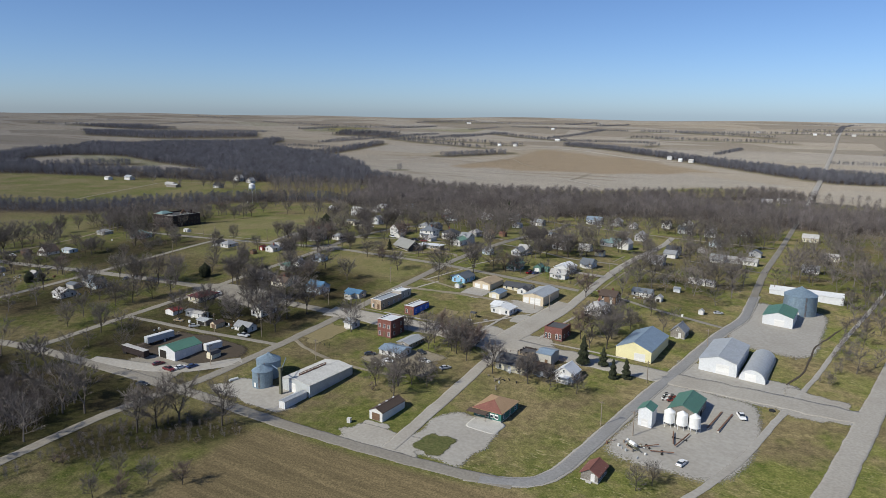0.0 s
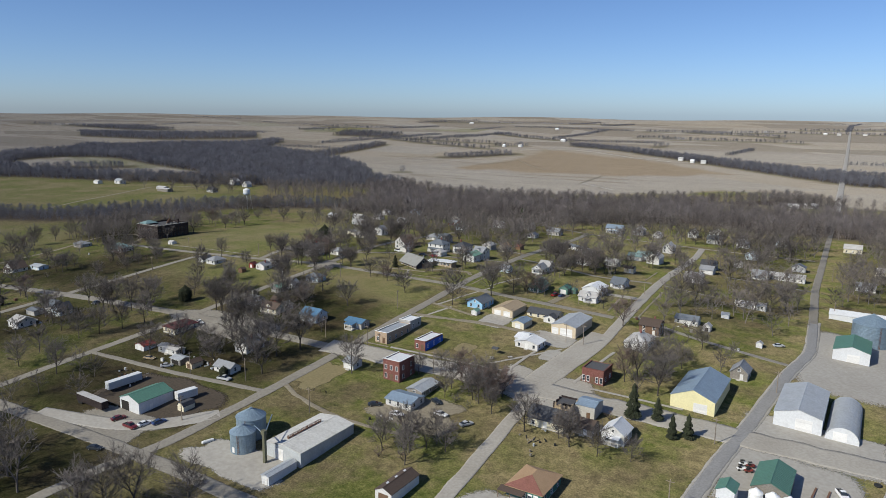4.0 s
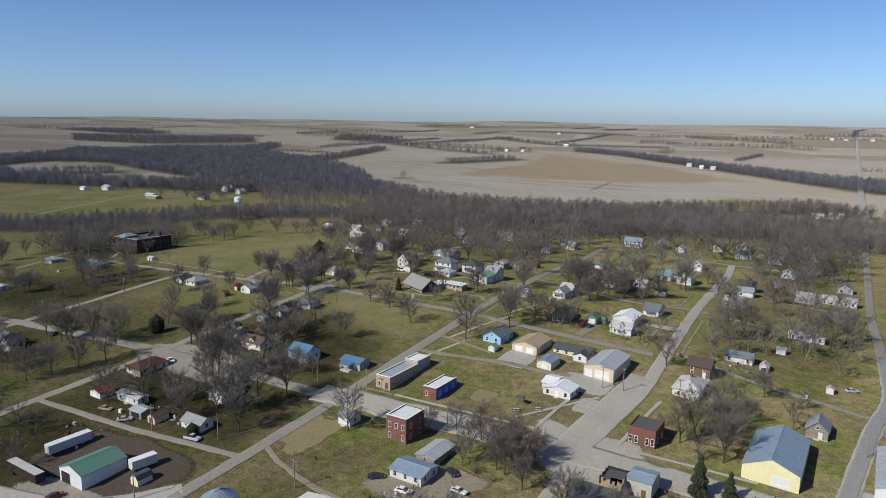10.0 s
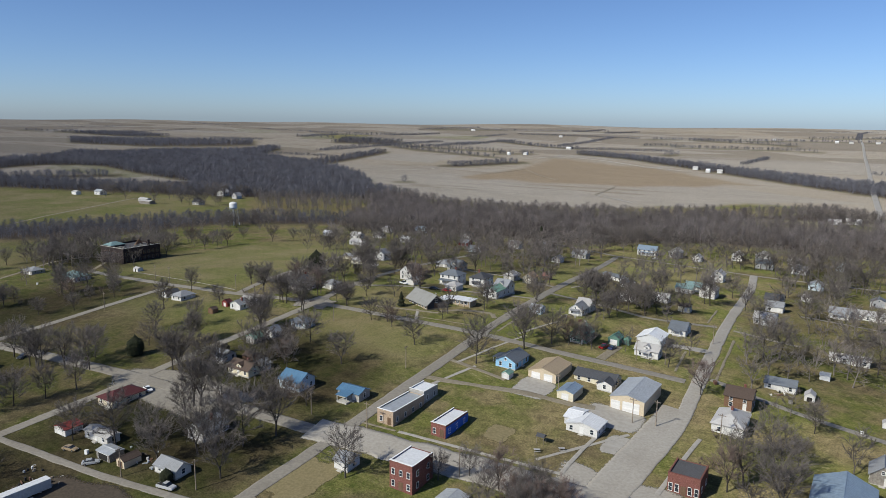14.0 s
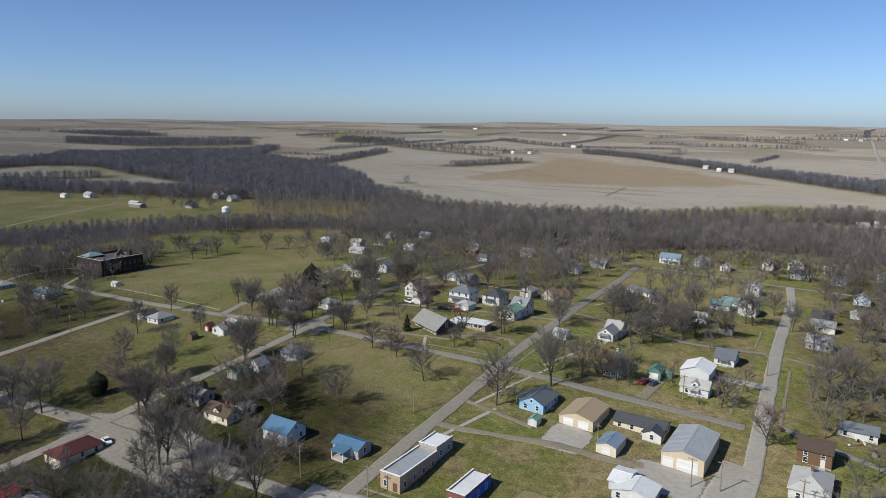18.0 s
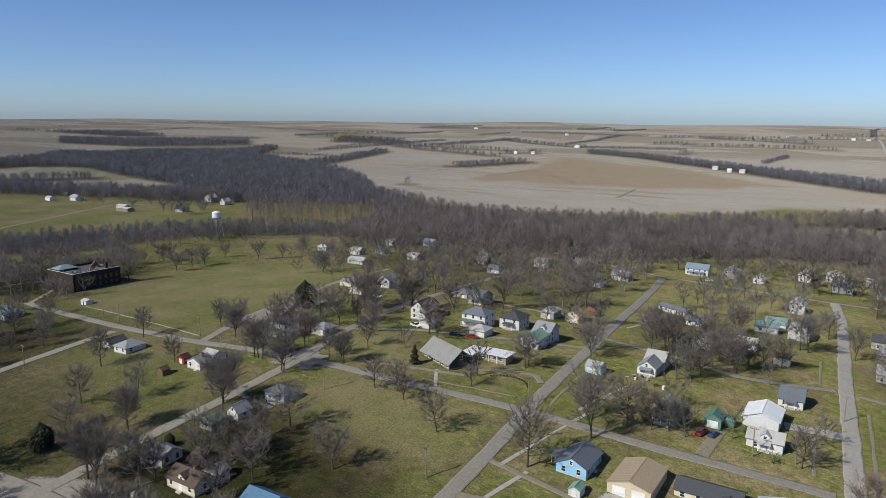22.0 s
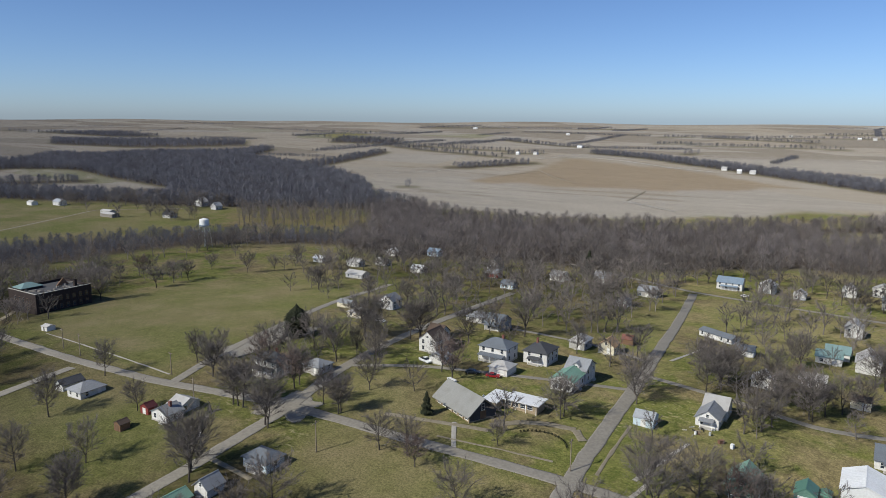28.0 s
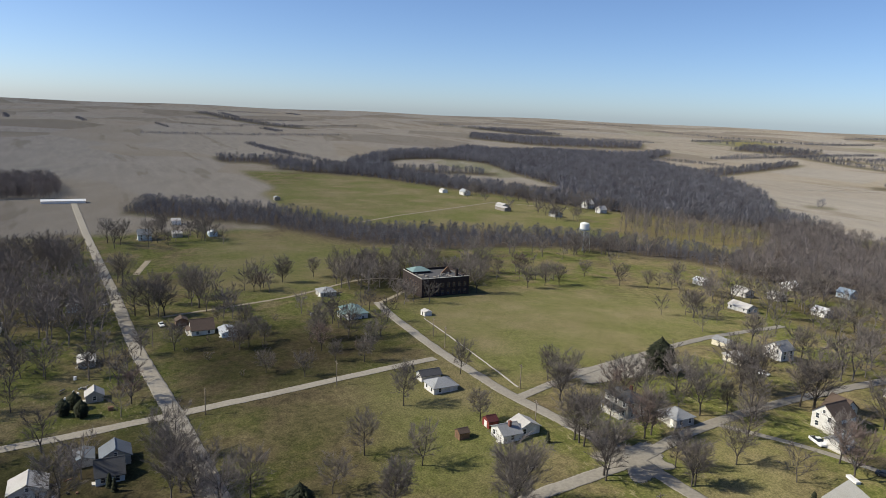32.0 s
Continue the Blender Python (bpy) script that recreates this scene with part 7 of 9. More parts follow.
# ---------------------------------------------------------------- trees
def limb_tubes(paths):
    """Points and triangles of tapered limbs; each path is a list of (place, radius, sides)."""
    v, f = [], []
    for path in paths:
        base = len(v)
        n = path[0][2]
        for i, (p, r, _) in enumerate(path):
            a, b = path[max(i - 1, 0)][0], path[min(i + 1, len(path) - 1)][0]
            ax = (b - a).normalized()
            u = ax.orthogonal().normalized()
            w = ax.cross(u)
            v += [tuple(p + (u * math.cos(2 * math.pi * k / n) + w * math.sin(2 * math.pi * k / n)) * r) for k in range(n)]
        for i in range(len(path) - 1):
            for k in range(n):
                q, m = base + i * n, (k + 1) % n
                f += [(q + k, q + m, q + n + m), (q + k, q + n + m, q + n + k)]
    return v, f


def run(rng, p, d, length, r0, r1, n, sides, rise=0.0, wander=0.12):
    """One limb that wanders and turns up; a path for limb_tubes."""
    path = [(p, r0, sides)]
    for k in range(n):
        d = (d + Vector((rng.gauss(0, wander), rng.gauss(0, wander), rng.gauss(rise, wander * 0.6)))).normalized()
        p = p + d * (length / n)
        path.append((p, r0 + (r1 - r0) * (k + 1) / n, sides))
    return path


def along(path, u):
    """The place and the direction at a share u of a path."""
    x = u * (len(path) - 1)
    i = min(int(x), len(path) - 2)
    a, b = path[i][0], path[i + 1][0]
    return a.lerp(b, x - i), (b - a).normalized(), path[i][1]


def grown(seed, height, width, low, lean, leaders, limbs, subs, twigs, thin, joints=2):
    """A leafless tree: leaders, limbs that fill a rounded crown, side branches and fine twigs."""
    rng = random.Random(seed)
    fork = height * (low + 0.06) if leaders > 1 else 0
    stems = []
    if leaders > 1:
        stems.append(run(rng, Vector((0, 0, -0.6)), Vector((lean, 0, 1)).normalized(), fork + 0.6, height * 0.022, height * 0.018, 2, 7, 0, 0.04))
    turn = rng.uniform(0, 6.28)
    for k in range(leaders):
        tilt = 0 if leaders == 1 else rng.uniform(0.22, 0.5) if low > 0.05 else rng.uniform(0.3, 0.75)
        a = turn + 6.28 * k / leaders + rng.uniform(-0.5, 0.5)
        start = stems[0][-1][0] if leaders > 1 else Vector((0, 0, -0.6))
        d = Vector((math.cos(a) * tilt + lean, math.sin(a) * tilt, 1)).normalized()
        stems.append(run(rng, start, d, height * 0.92 - fork, height * (0.022 if leaders == 1 else 0.016), height * 0.003, 7, 6, 0.03, 0.075))
    limb_paths, sub_paths, tips = [], [], []
    tall = stems[1:] if leaders > 1 else stems
    for k in range(limbs):
        st = tall[k % len(tall)]
        t = (k + rng.random()) / limbs
        lo = (low * height + 0.6) / (height * 0.92) if leaders == 1 else 0.06
        p, d, r = along(st, lo + (0.97 - lo) * t ** 0.85)
        u = p.z / height
        reach = width * math.sqrt(max(0.06, 1 - ((u - 0.5) / 0.56) ** 2)) * rng.uniform(0.72, 1.12)
        turn += 2.4 + rng.uniform(-0.4, 0.4)
        up = 0.12 + 0.85 * u + rng.uniform(-0.15, 0.2)
        side = Vector((math.cos(turn), math.sin(turn), up)).normalized()
        lb = run(rng, p, side, reach * (1 if leaders == 1 else 0.78), max(r * 0.45, thin * 1.5), thin, 4, 4, 0.05, 0.13)
        limb_paths.append(lb)
        for q in range(subs):
            w = 0.28 + 0.72 * (q + rng.random()) / subs
            p2, d2, r2 = along(lb, min(w, 0.99))
            d3 = (d2 + Vector((rng.gauss(0, 0.55), rng.gauss(0, 0.55), rng.gauss(0.22, 0.4)))).normalized()
            sb = run(rng, p2, d3, reach * rng.uniform(0.26, 0.46) + 0.25, max(r2 * 0.6, thin), thin * 0.7, joints, 3, 0.06, 0.16)
            sub_paths.append(sb)
            tips += [(sb, height)] * twigs
    v, f = limb_tubes(sub_paths)
    for sb, _ in tips:
        p, d, _ = along(sb, min(0.99, rng.uniform(0.15, 1.0)))
        d = (d + Vector((rng.gauss(0, 0.5), rng.gauss(0, 0.5), rng.gauss(0.12, 0.4)))).normalized()
        w = d.cross(Vector((rng.gauss(0, 1), rng.gauss(0, 1), rng.gauss(0, 1)))).normalized() * thin * 0.95
        b = len(v)
        v += [tuple(p - w), tuple(p + w), tuple(p + d * height * rng.uniform(0.075, 0.15))]
        f.append((b, b + 1, b + 2))
    return limb_tubes(stems + limb_paths), (v, f)


def bare_tree(seed, height, width, label, mat="twig", lean=0.0, low=0.19, leaders=1):
    bush = low < 0.1
    wood_, twigs = grown(seed, height, width * height, low, lean, leaders, 14 if bush else 34, 6, 16 if bush else 19, 0.012 if bush else 0.023)
    ob = new("shrub" if bush else "tree")
    tagged(ob, label, "shrub" if bush else "tree", "bare shrubs of the town" if bush else "bare trees of the town")
    part("trunk", mesh_np("trunk", np.array(wood_[0]), np.array(wood_[1]), M["bark"]), ob)
    part("crown", mesh_np("crown", np.array(twigs[0]), np.array(twigs[1]), M[mat]), ob)
    return ob


def conifer(seed, height, radius, label, squat=False):
    """An evergreen: trunk and a crown of many drooping sprays."""
    rng = random.Random(seed)
    v, f = [], []
    n = 1700
    for k in range(n):
        t = (k + rng.random()) / n
        z = height * (0.06 + 0.92 * t)
        reach = radius * ((1 - t) ** 0.62 * (0.86 + 0.2 * math.sin(t * 23 + seed)) if not squat else math.sqrt(max(0.02, 1 - (2 * t - 0.75) ** 2 * 0.62)) * min(1, (1.02 - t) * 3)) * rng.uniform(0.62, 1.12)
        a = rng.uniform(0, 2 * math.pi)
        c, s = math.cos(a), math.sin(a)
        r0 = reach * rng.uniform(0.35, 0.75)
        wd = 0.10 + 0.06 * reach
        drop = rng.uniform(-0.45, 0.25) * (0.4 if squat else 0.8)
        b = len(v)
        v += [(c * r0, s * r0, z + 0.15), (c * (r0 + reach) / 2 - s * wd, s * (r0 + reach) / 2 + c * wd, z + drop * 0.4 + rng.uniform(-0.15, 0.15)),
              (c * reach, s * reach, z + drop), (c * (r0 + reach) / 2 + s * wd, s * (r0 + reach) / 2 - c * wd, z + drop * 0.4 + rng.uniform(-0.15, 0.15)), (c * (r0 + reach) / 2, s * (r0 + reach) / 2, z + 0.28)]
        f += [(b, b + 1, b + 4), (b + 1, b + 2, b + 4), (b + 2, b + 3, b + 4), (b + 3, b, b + 4)]
    ob = new("evergreen_tree")
    tagged(ob, label, "tree", "evergreens of the town")
    part("trunk", Solid().tube((0, 0, -0.6), (0, 0, height * 0.85), radius * 0.09, 0.03, 7).mesh("trunk", M["bark"]), ob)
    part("crown", mesh_np("crown", np.array(v), np.array(f), M["needle"]), ob)
    return ob


PROTO = [bare_tree(11, 11.0, 0.50, "large bare shade tree with a rounded crown"), bare_tree(12, 11.0, 0.44, "tall bare tree with upswept limbs", leaders=3), bare_tree(13, 11.0, 0.56, "broad bare tree with spreading limbs", low=0.16, leaders=2),
         bare_tree(14, 11.0, 0.48, "bare tree with reddish budding twigs", "redtwig", low=0.14, leaders=3), bare_tree(15, 11.0, 0.49, "bare tree with a leaning trunk", lean=0.12), bare_tree(16, 11.0, 0.36, "slender bare tree with a narrow crown", low=0.22),
         bare_tree(17, 11.0, 0.55, "old bare tree with heavy crooked limbs", low=0.15, leaders=2), bare_tree(18, 11.0, 0.46, "bare grey tree with an open uneven crown", low=0.22, lean=-0.06)]
BUSH = [bare_tree(21, 4.0, 0.42, "tangled bare grey shrub", low=0.02, leaders=6), bare_tree(22, 4.0, 0.40, "bare bush with reddish stems", "redtwig", low=0.02, leaders=6)]
PINE = [conifer(31, 10.0, 2.8, "dark green spruce with drooping boughs"), conifer(32, 10.0, 3.6, "dense dark round-headed cedar", True), conifer(33, 7.0, 1.7, "narrow dark green cedar tree")]
rt = random.Random(77)


def plant(proto, x, y, h, base):
    k = h / base
    m = pose(x, y, gz(x, y) - 0.05, 0, 0, rt.uniform(0, 360)) @ Matrix.Diagonal((k * rt.uniform(0.88, 1.1), k * rt.uniform(0.88, 1.1), k, 1))
    SPOTS.append((x, y, h * 0.12))
    return copy_thing(proto, m)


def tree(x, y, h=11.0, kind=None):
    if kind is None:
        kind = rt.choice((0, 0, 1, 1, 2, 2, 3, 4, 5, 6, 6, 7, 7))
    return plant(PROTO[kind], x, y, h * 1.24, 11.0)


# Trees that stand out along the way
for x, y, h, k in ((-303, 169, 8, 0), (-283, 172, 9, 2), (-189, 124, 11, 1), (-186, 129, 10, 0), (-183, 135, 11, 2), (-170, 141, 10, 6), (-166, 95, 5, 7), (-160, 99, 5, 3), (-160, 107, 5.5, 0), (-152, 112, 5, 3), (-48, 176, 5, 0), (-45, 181, 4.5, 2), (-140, 195, 10, 1), (-137, 188, 8, 2), (-131, 200, 7, 0),
                   (-145, 237, 7, 3), (-138, 232, 8, 0), (-137, 241, 7, 2), (-134, 236, 6, 3), (-131, 228, 7, 1), (-188, 227, 10, 0), (-167, 239, 6, 5)):
    tree(x, y, h, k)
for x, y, h, k in ((-304, 213, 9, 5), (-322, 230, 12, 1), (-301, 222, 10, 5), (-285, 248, 11, 1), (-255, 233, 13, 1), (-255, 206, 11, 0), (-225, 216, 12, 2), (-223, 224, 13, 0), (-219, 233, 12, 1), (-246, 213, 9, 4),
                   (-259, 291, 9, 0), (-161, 245, 6, 0), (-152, 244, 8, 3), (-195, 308, 12, 0), (-192, 341, 11, 1), (-122, 332, 9, 3), (-103, 276, 9, 3), (-100, 282, 10, 1)):
    tree(x, y, h, k)
for x, y, h, k in ((-90, 272, 11, 1), (-92, 284, 10, 0), (-95, 300, 9, 4), (-223, 367, 8, 0), (-230, 341, 5, 2), (-110, 383, 11, 0), (-105, 390, 11, 2), (-72, 399, 11, 0), (-67, 415, 10, 1), (-79, 403, 10, 2), (-289, 318, 11, 1), (-350, 293, 10, 5), (-300, 269, 9, 5),
                   (-283, 249, 10, 2), (-249, 268, 8, 2), (-235, 281, 8, 2), (-254, 323, 7, 0), (-242, 321, 6, 3), (-223, 310, 8, 4)):
    tree(x, y, h, k)
for x, y, h, k in ((-187, 331, 11.5, 2), (-181, 343, 10, 0), (-175, 346, 8, 3), (-307, 323, 10, 0), (-284, 336, 8, 5), (-276, 334, 8, 5), (-284, 289, 10, 2), (-315, 394, 12, 1), (-298, 400, 11, 1), (-296, 404, 12, 0), (-269, 376, 9, 0),
                   (-266, 432, 12, 1), (-191, 420, 11, 1), (-212, 397, 10, 2), (-194, 411, 10, 0), (-177, 424, 11, 2), (-165, 413, 11, 0), (-146, 462, 11, 2)):
    tree(x, y, h, k)
for x, y, h, k in ((-489, 441, 9, 0), (-489, 451, 9, 1), (-479, 487, 9, 2), (-538, 427, 10, 0), (-479, 530, 9, 2), (-526, 448, 9, 3), (-288, 293, 11, 2), (-247, 325, 7, 0), (-223, 365, 9, 0), (-209, 389, 8, 2),
                   (-533, 291, 7, 3), (-549, 307, 11, 5), (-439, 272, 6, 5), (-435, 265, 8, 1), (-402, 264, 6, 4), (-431, 292, 11, 5)):
    tree(x, y, h, k)
for x, y, h, k in ((-425, 302, 9, 0), (-421, 314, 8, 4), (-394, 297, 7, 5), (-524, 241, 12, 1), (-508, 229, 13, 0), (-577, 227, 12, 0), (-510, 257, 13, 2), (-333, 228, 11, 0), (-338, 226, 10, 2), (-485, 427, 9, 1), (-508, 484, 7, 2), (-470, 500, 7, 2),
                   (-481, 392, 11, 2), (-276, 333, 8, 1), (-318, 345, 9, 3), (-322, 352, 10, 0), (-330, 335, 9, 1), (-340, 345, 8, 2)):
    tree(x, y, h, k)
for x, y, h, k in ((-298, 268, 9, 5), (-262, 265, 11, 6), (-253, 234, 11, 1), (-244, 235, 11, 6), (-287, 292, 10, 6), (-305, 323, 9, 7), (-329, 307, 7, 5), (-346, 342, 8, 1), (-331, 336, 8, 7), (-365, 320, 8, 2), (-404, 303, 8, 7),
                   (-253, 271, 7, 3), (-271, 252, 10, 6), (-280, 247, 10, 1), (-313, 234, 11, 6), (-238, 250, 7, 6), (-229, 249, 6, 3), (-224, 251, 5, 2)):
    tree(x, y, h, k)
for x, y, h, k in ((-124, 560, 9, 0), (-141, 494, 9, 7), (-130, 466, 9, 2), (-149, 464, 10, 0), (-157, 425, 9, 6), (-174, 417, 9, 1), (-164, 412, 9, 7), (-193, 432, 8, 2), (-200, 431, 9, 0), (-223, 436, 9, 1), (-173, 472, 9, 2), (-119, 435, 10, 0), (-103, 471, 10, 2),
                   (-303, 323, 10, 7), (-287, 317, 9, 6), (-311, 390, 11, 1), (-317, 406, 9, 7), (-356, 449, 10, 1), (-333, 448, 9, 2), (-328, 481, 9, 0), (-358, 506, 10, 6), (-364, 529, 11, 0), (-304, 365, 11, 2), (-300, 343, 9, 6), (-295, 402, 10, 2)):
    tree(x, y, h, k)
for x, y, h, k in ((-584, 225, 9, 6), (-530, 255, 12, 2), (-505, 235, 12, 0), (-502, 241, 11, 1), (-433, 261, 8, 5), (-322, 242, 9, 7), (-353, 228, 10, 6), (-337, 228, 9, 1), (-397, 221, 8, 3), (-534, 288, 8, 2), (-549, 307, 8, 5), (-557, 327, 8, 2), (-711, 224, 12, 0), (-446, 239, 8, 6), (-446, 227, 7, 2),
                   (-700, 232, 12, 2), (-703, 256, 11, 0), (-735, 262, 12, 1), (-715, 285, 10, 6), (-690, 262, 8, 7)):
    tree(x, y, h, k)
for x, y, h, k in ((-309, 250, 8.5, 1), (-402, 205, 6, 1), (-92, 251, 12, 0), (-85, 254, 8, 0), (-78, 245, 8, 2), (-74, 248, 8, 2), (-337, 381, 13, 1), (-307, 612, 16, 0), (-255, 346, 7, 0), (-309, 316, 3.5, 2), (-398, 202, 6, 1), (-394, 207, 6, 1),
                   (-342, 214, 4, 2), (-345, 213, 4, 2), (-280, 268, 4, 1), (-238, 251, 4, 1), (-226, 201, 4.5, 1)):
    plant(PINE[k], x, y, h, (10.0, 10.0, 7.0)[k])

# Road lines that trees keep clear of: (x0, y0, x1, y1, half width)
CLEAR = [(-430, 236, -2, 262, 9), (-204, 90, -206, 309, 5), (-206, 309, -238, 592, 5), (-117, 158, -126, 250, 5), (-126, 250, -126, 357, 5), (-126, 357, -147, 590, 5), (-72, 150, -50, 352, 6), (-50, 352, -66, 700, 5), (-291, 147, -291, 331, 4.5),
         (-330, 140, -70, 165, 5), (-480, 336, -343, 324, 4.5), (-343, 324, -129, 340, 5), (-338, 326, -380, 500, 5), (-330, 640, -143, 586, 4.5), (-381, 150, -384, 325, 5), (-290, 191, -206, 200, 3.5), (-330, 236, -960, 200, 6)]


def free_spot(x, y, gap):
    for sx, sy, sr in SPOTS:
        if abs(x - sx) < sr + gap and abs(y - sy) < sr + gap and math.hypot(x - sx, y - sy) < sr + gap:
            return False
    for x0, y0, x1, y1, hw in CLEAR:
        t = max(0, min(1, ((x - x0) * (x1 - x0) + (y - y0) * (y1 - y0)) / ((x1 - x0) ** 2 + (y1 - y0) ** 2)))
        if math.hypot(x - x0 - t * (x1 - x0), y - y0 - t * (y1 - y0)) < hw:
            return False
    return True


def grove(x0, y0, x1, y1, n, lo, hi, bush=0.0, gap=1.2):
    """Trees strewn over a block between the houses."""
    done = tries = 0
    while done < n and tries < n * 12:
        tries += 1
        x, y = rt.uniform(x0, x1), rt.uniform(y0, y1)
        if not free_spot(x, y, gap):
            continue
        done += 1
        if rt.random() < bush:
            plant(BUSH[rt.randrange(2)], x, y, rt.uniform(2, 4), 4.0)
        else:
            tree(x, y, rt.uniform(lo, hi))


for x, y, r in ((-285, 237, 13), (-265, 240, 12), (-247, 244, 9), (-272, 213, 7), (-218, 162, 10), (-44, 221, 22), (-104, 184, 9), (-141, 297, 9), (-170, 302, 7)):
    SPOTS.append((x, y, r))
grove(-270, 200, -212, 226, 9, 7, 10, 0.4)
grove(-284, 252, -235, 285, 7, 6, 9, 0.4)
grove(-240, 245, -222, 255, 7, 4, 6, 0.6)
grove(-345, 250, -297, 300, 3, 6, 9, 0.3)
grove(-120, 222, -84, 246, 9, 5, 9, 0.5)
grove(-112, 278, -84, 330, 9, 6, 9, 0.4)
grove(-154, 226, -131, 246, 15, 6, 9, 0.35)
grove(-150, 186, -132, 208, 7, 5, 7, 0.4)
grove(-205, 398, -145, 470, 11, 7, 11, 0.2)
grove(-205, 340, -135, 398, 8, 6, 9, 0.3)
grove(-300, 350, -220, 440, 10, 7, 10, 0.25)
grove(-330, 330, -296, 400, 8, 7, 10, 0.3)
grove(-340, 185, -300, 226, 5, 8, 11, 0.2)
grove(-480, 240, -388, 300, 20, 5, 9, 0.7)
grove(-196, 95, -165, 140, 9, 4, 6, 0.8)
for p in PROTO + BUSH + PINE:
    for o in (*p.children, p):
        bpy.data.objects.remove(o)


# ---------------------------------------------------------------- woods
def sprig(seed, width, low, n, thin, long):
    """A bare tree of few pieces, for woods seen from afar: a trunk, some limbs and a crown of upswept twigs."""
    rng = random.Random(seed)
    h = 11.0
    trunk = run(rng, Vector((0, 0, -0.6)), Vector((0, 0, 1)), h * 0.86, 0.19, 0.05, 3, 3, 0, 0.07)
    paths = [trunk]
    for k in range(5):
        p, _, _ = along(trunk, 0.3 + 0.14 * k)
        a = 2.4 * k + rng.uniform(-0.4, 0.4)
        paths.append(run(rng, p, Vector((math.cos(a), math.sin(a), 0.7 + 0.15 * k)).normalized(), width * rng.uniform(0.7, 1.05), 0.09, 0.04, 2, 3, 0.05))
    v, f = limb_tubes(paths)
    for k in range(n):
        u = low + (1 - low) * rng.random() ** 0.8
        r = width * math.sqrt(max(0.04, 1 - ((u - 0.56) / 0.47) ** 2)) * math.sqrt(rng.random())
        a = rng.uniform(0, 6.283)
        d = Vector((math.cos(a) * (0.25 + 0.5 * r / width) + rng.gauss(0, 0.2), math.sin(a) * (0.25 + 0.5 * r / width) + rng.gauss(0, 0.2), rng.uniform(0.45, 1.2))).normalized()
        ln_ = long * rng.uniform(0.6, 1.25)
        p = Vector((r * math.cos(a), r * math.sin(a), u * h)) - d * ln_ * 0.6
        w = d.cross(Vector((rng.gauss(0, 1), rng.gauss(0, 1), rng.gauss(0, 1)))).normalized() * thin
        b = len(v)
        v += [tuple(p - w), tuple(p + w), tuple(p + d * ln_)]
        f.append((b, b + 1, b + 2))
    return np.array(v), np.array(f)


def town_sprig(seed, width, low, leaders):
    """A bare tree of middling detail for the outer blocks."""
    (v, f), (v2, f2) = grown(seed, 11.0, width * 11.0, low, 0.0, leaders, 15, 4, 15, 0.045, 1)
    return np.array(v + v2), np.array(f + [(a + len(v), b + len(v), c + len(v)) for a, b, c in f2])


GROVE_SPRIGS = [sprig(60 + k, 1.9 + 0.2 * k, 0.52, 60, 0.06, 2.6) for k in range(4)]
SPRIGS = [sprig(50 + k, 2.9 + 0.25 * k, 0.22, 165, 0.058, 3.0) for k in range(6)]
FAR_SPRIGS = [sprig(70 + k, 3.3 + 0.3 * k, 0.12, 78, 0.15, 3.4) for k in range(5)]
TOWN_SPRIGS = [town_sprig(80 + k, 0.40 + 0.025 * k, 0.17, 1 + (k % 3)) for k in range(7)]


def tones(ob, counts, seed):
    """Gives every tree of a wood its own shade."""
    g = np.random.default_rng(seed).normal(0, 0.16, len(counts)).clip(-0.35, 0.4)
    ob.data.attributes.new("tone", "FLOAT", "POINT").data.foreach_set("value", np.repeat(g, counts).astype(np.float32))
    return ob


def copse(x0, y0, x1, y1, n, lo, hi):
    """Trees of the outer blocks, too many and too far to pick apart."""
    vs, fs, m, tries = [], [], 0, 0
    while len(vs) < n and tries < n * 12:
        tries += 1
        x, y = rt.uniform(x0, x1), rt.uniform(y0, y1)
        if not free_spot(x, y, 1.0):
            continue
        SPOTS.append((x, y, 1.5))
        v, f = TOWN_SPRIGS[rt.randrange(7)]
        k, a = rt.uniform(lo, hi) * 1.22 / 11.0, rt.uniform(0, 6.283)
        c, s = math.cos(a) * k, math.sin(a) * k
        vs.append(np.c_[v[:, 0] * c - v[:, 1] * s + x, v[:, 0] * s + v[:, 1] * c + y, v[:, 2] * k + gz(x, y)])
        fs.append(f + m)
        m += len(v)
    return tones(tagged(new("tree_cluster", mesh_np("tree_cluster", np.concatenate(vs), np.concatenate(fs), M["twig"])), "cluster of bare grey trees between houses", "trees", kind="stuff"), [len(v) for v in vs], n)


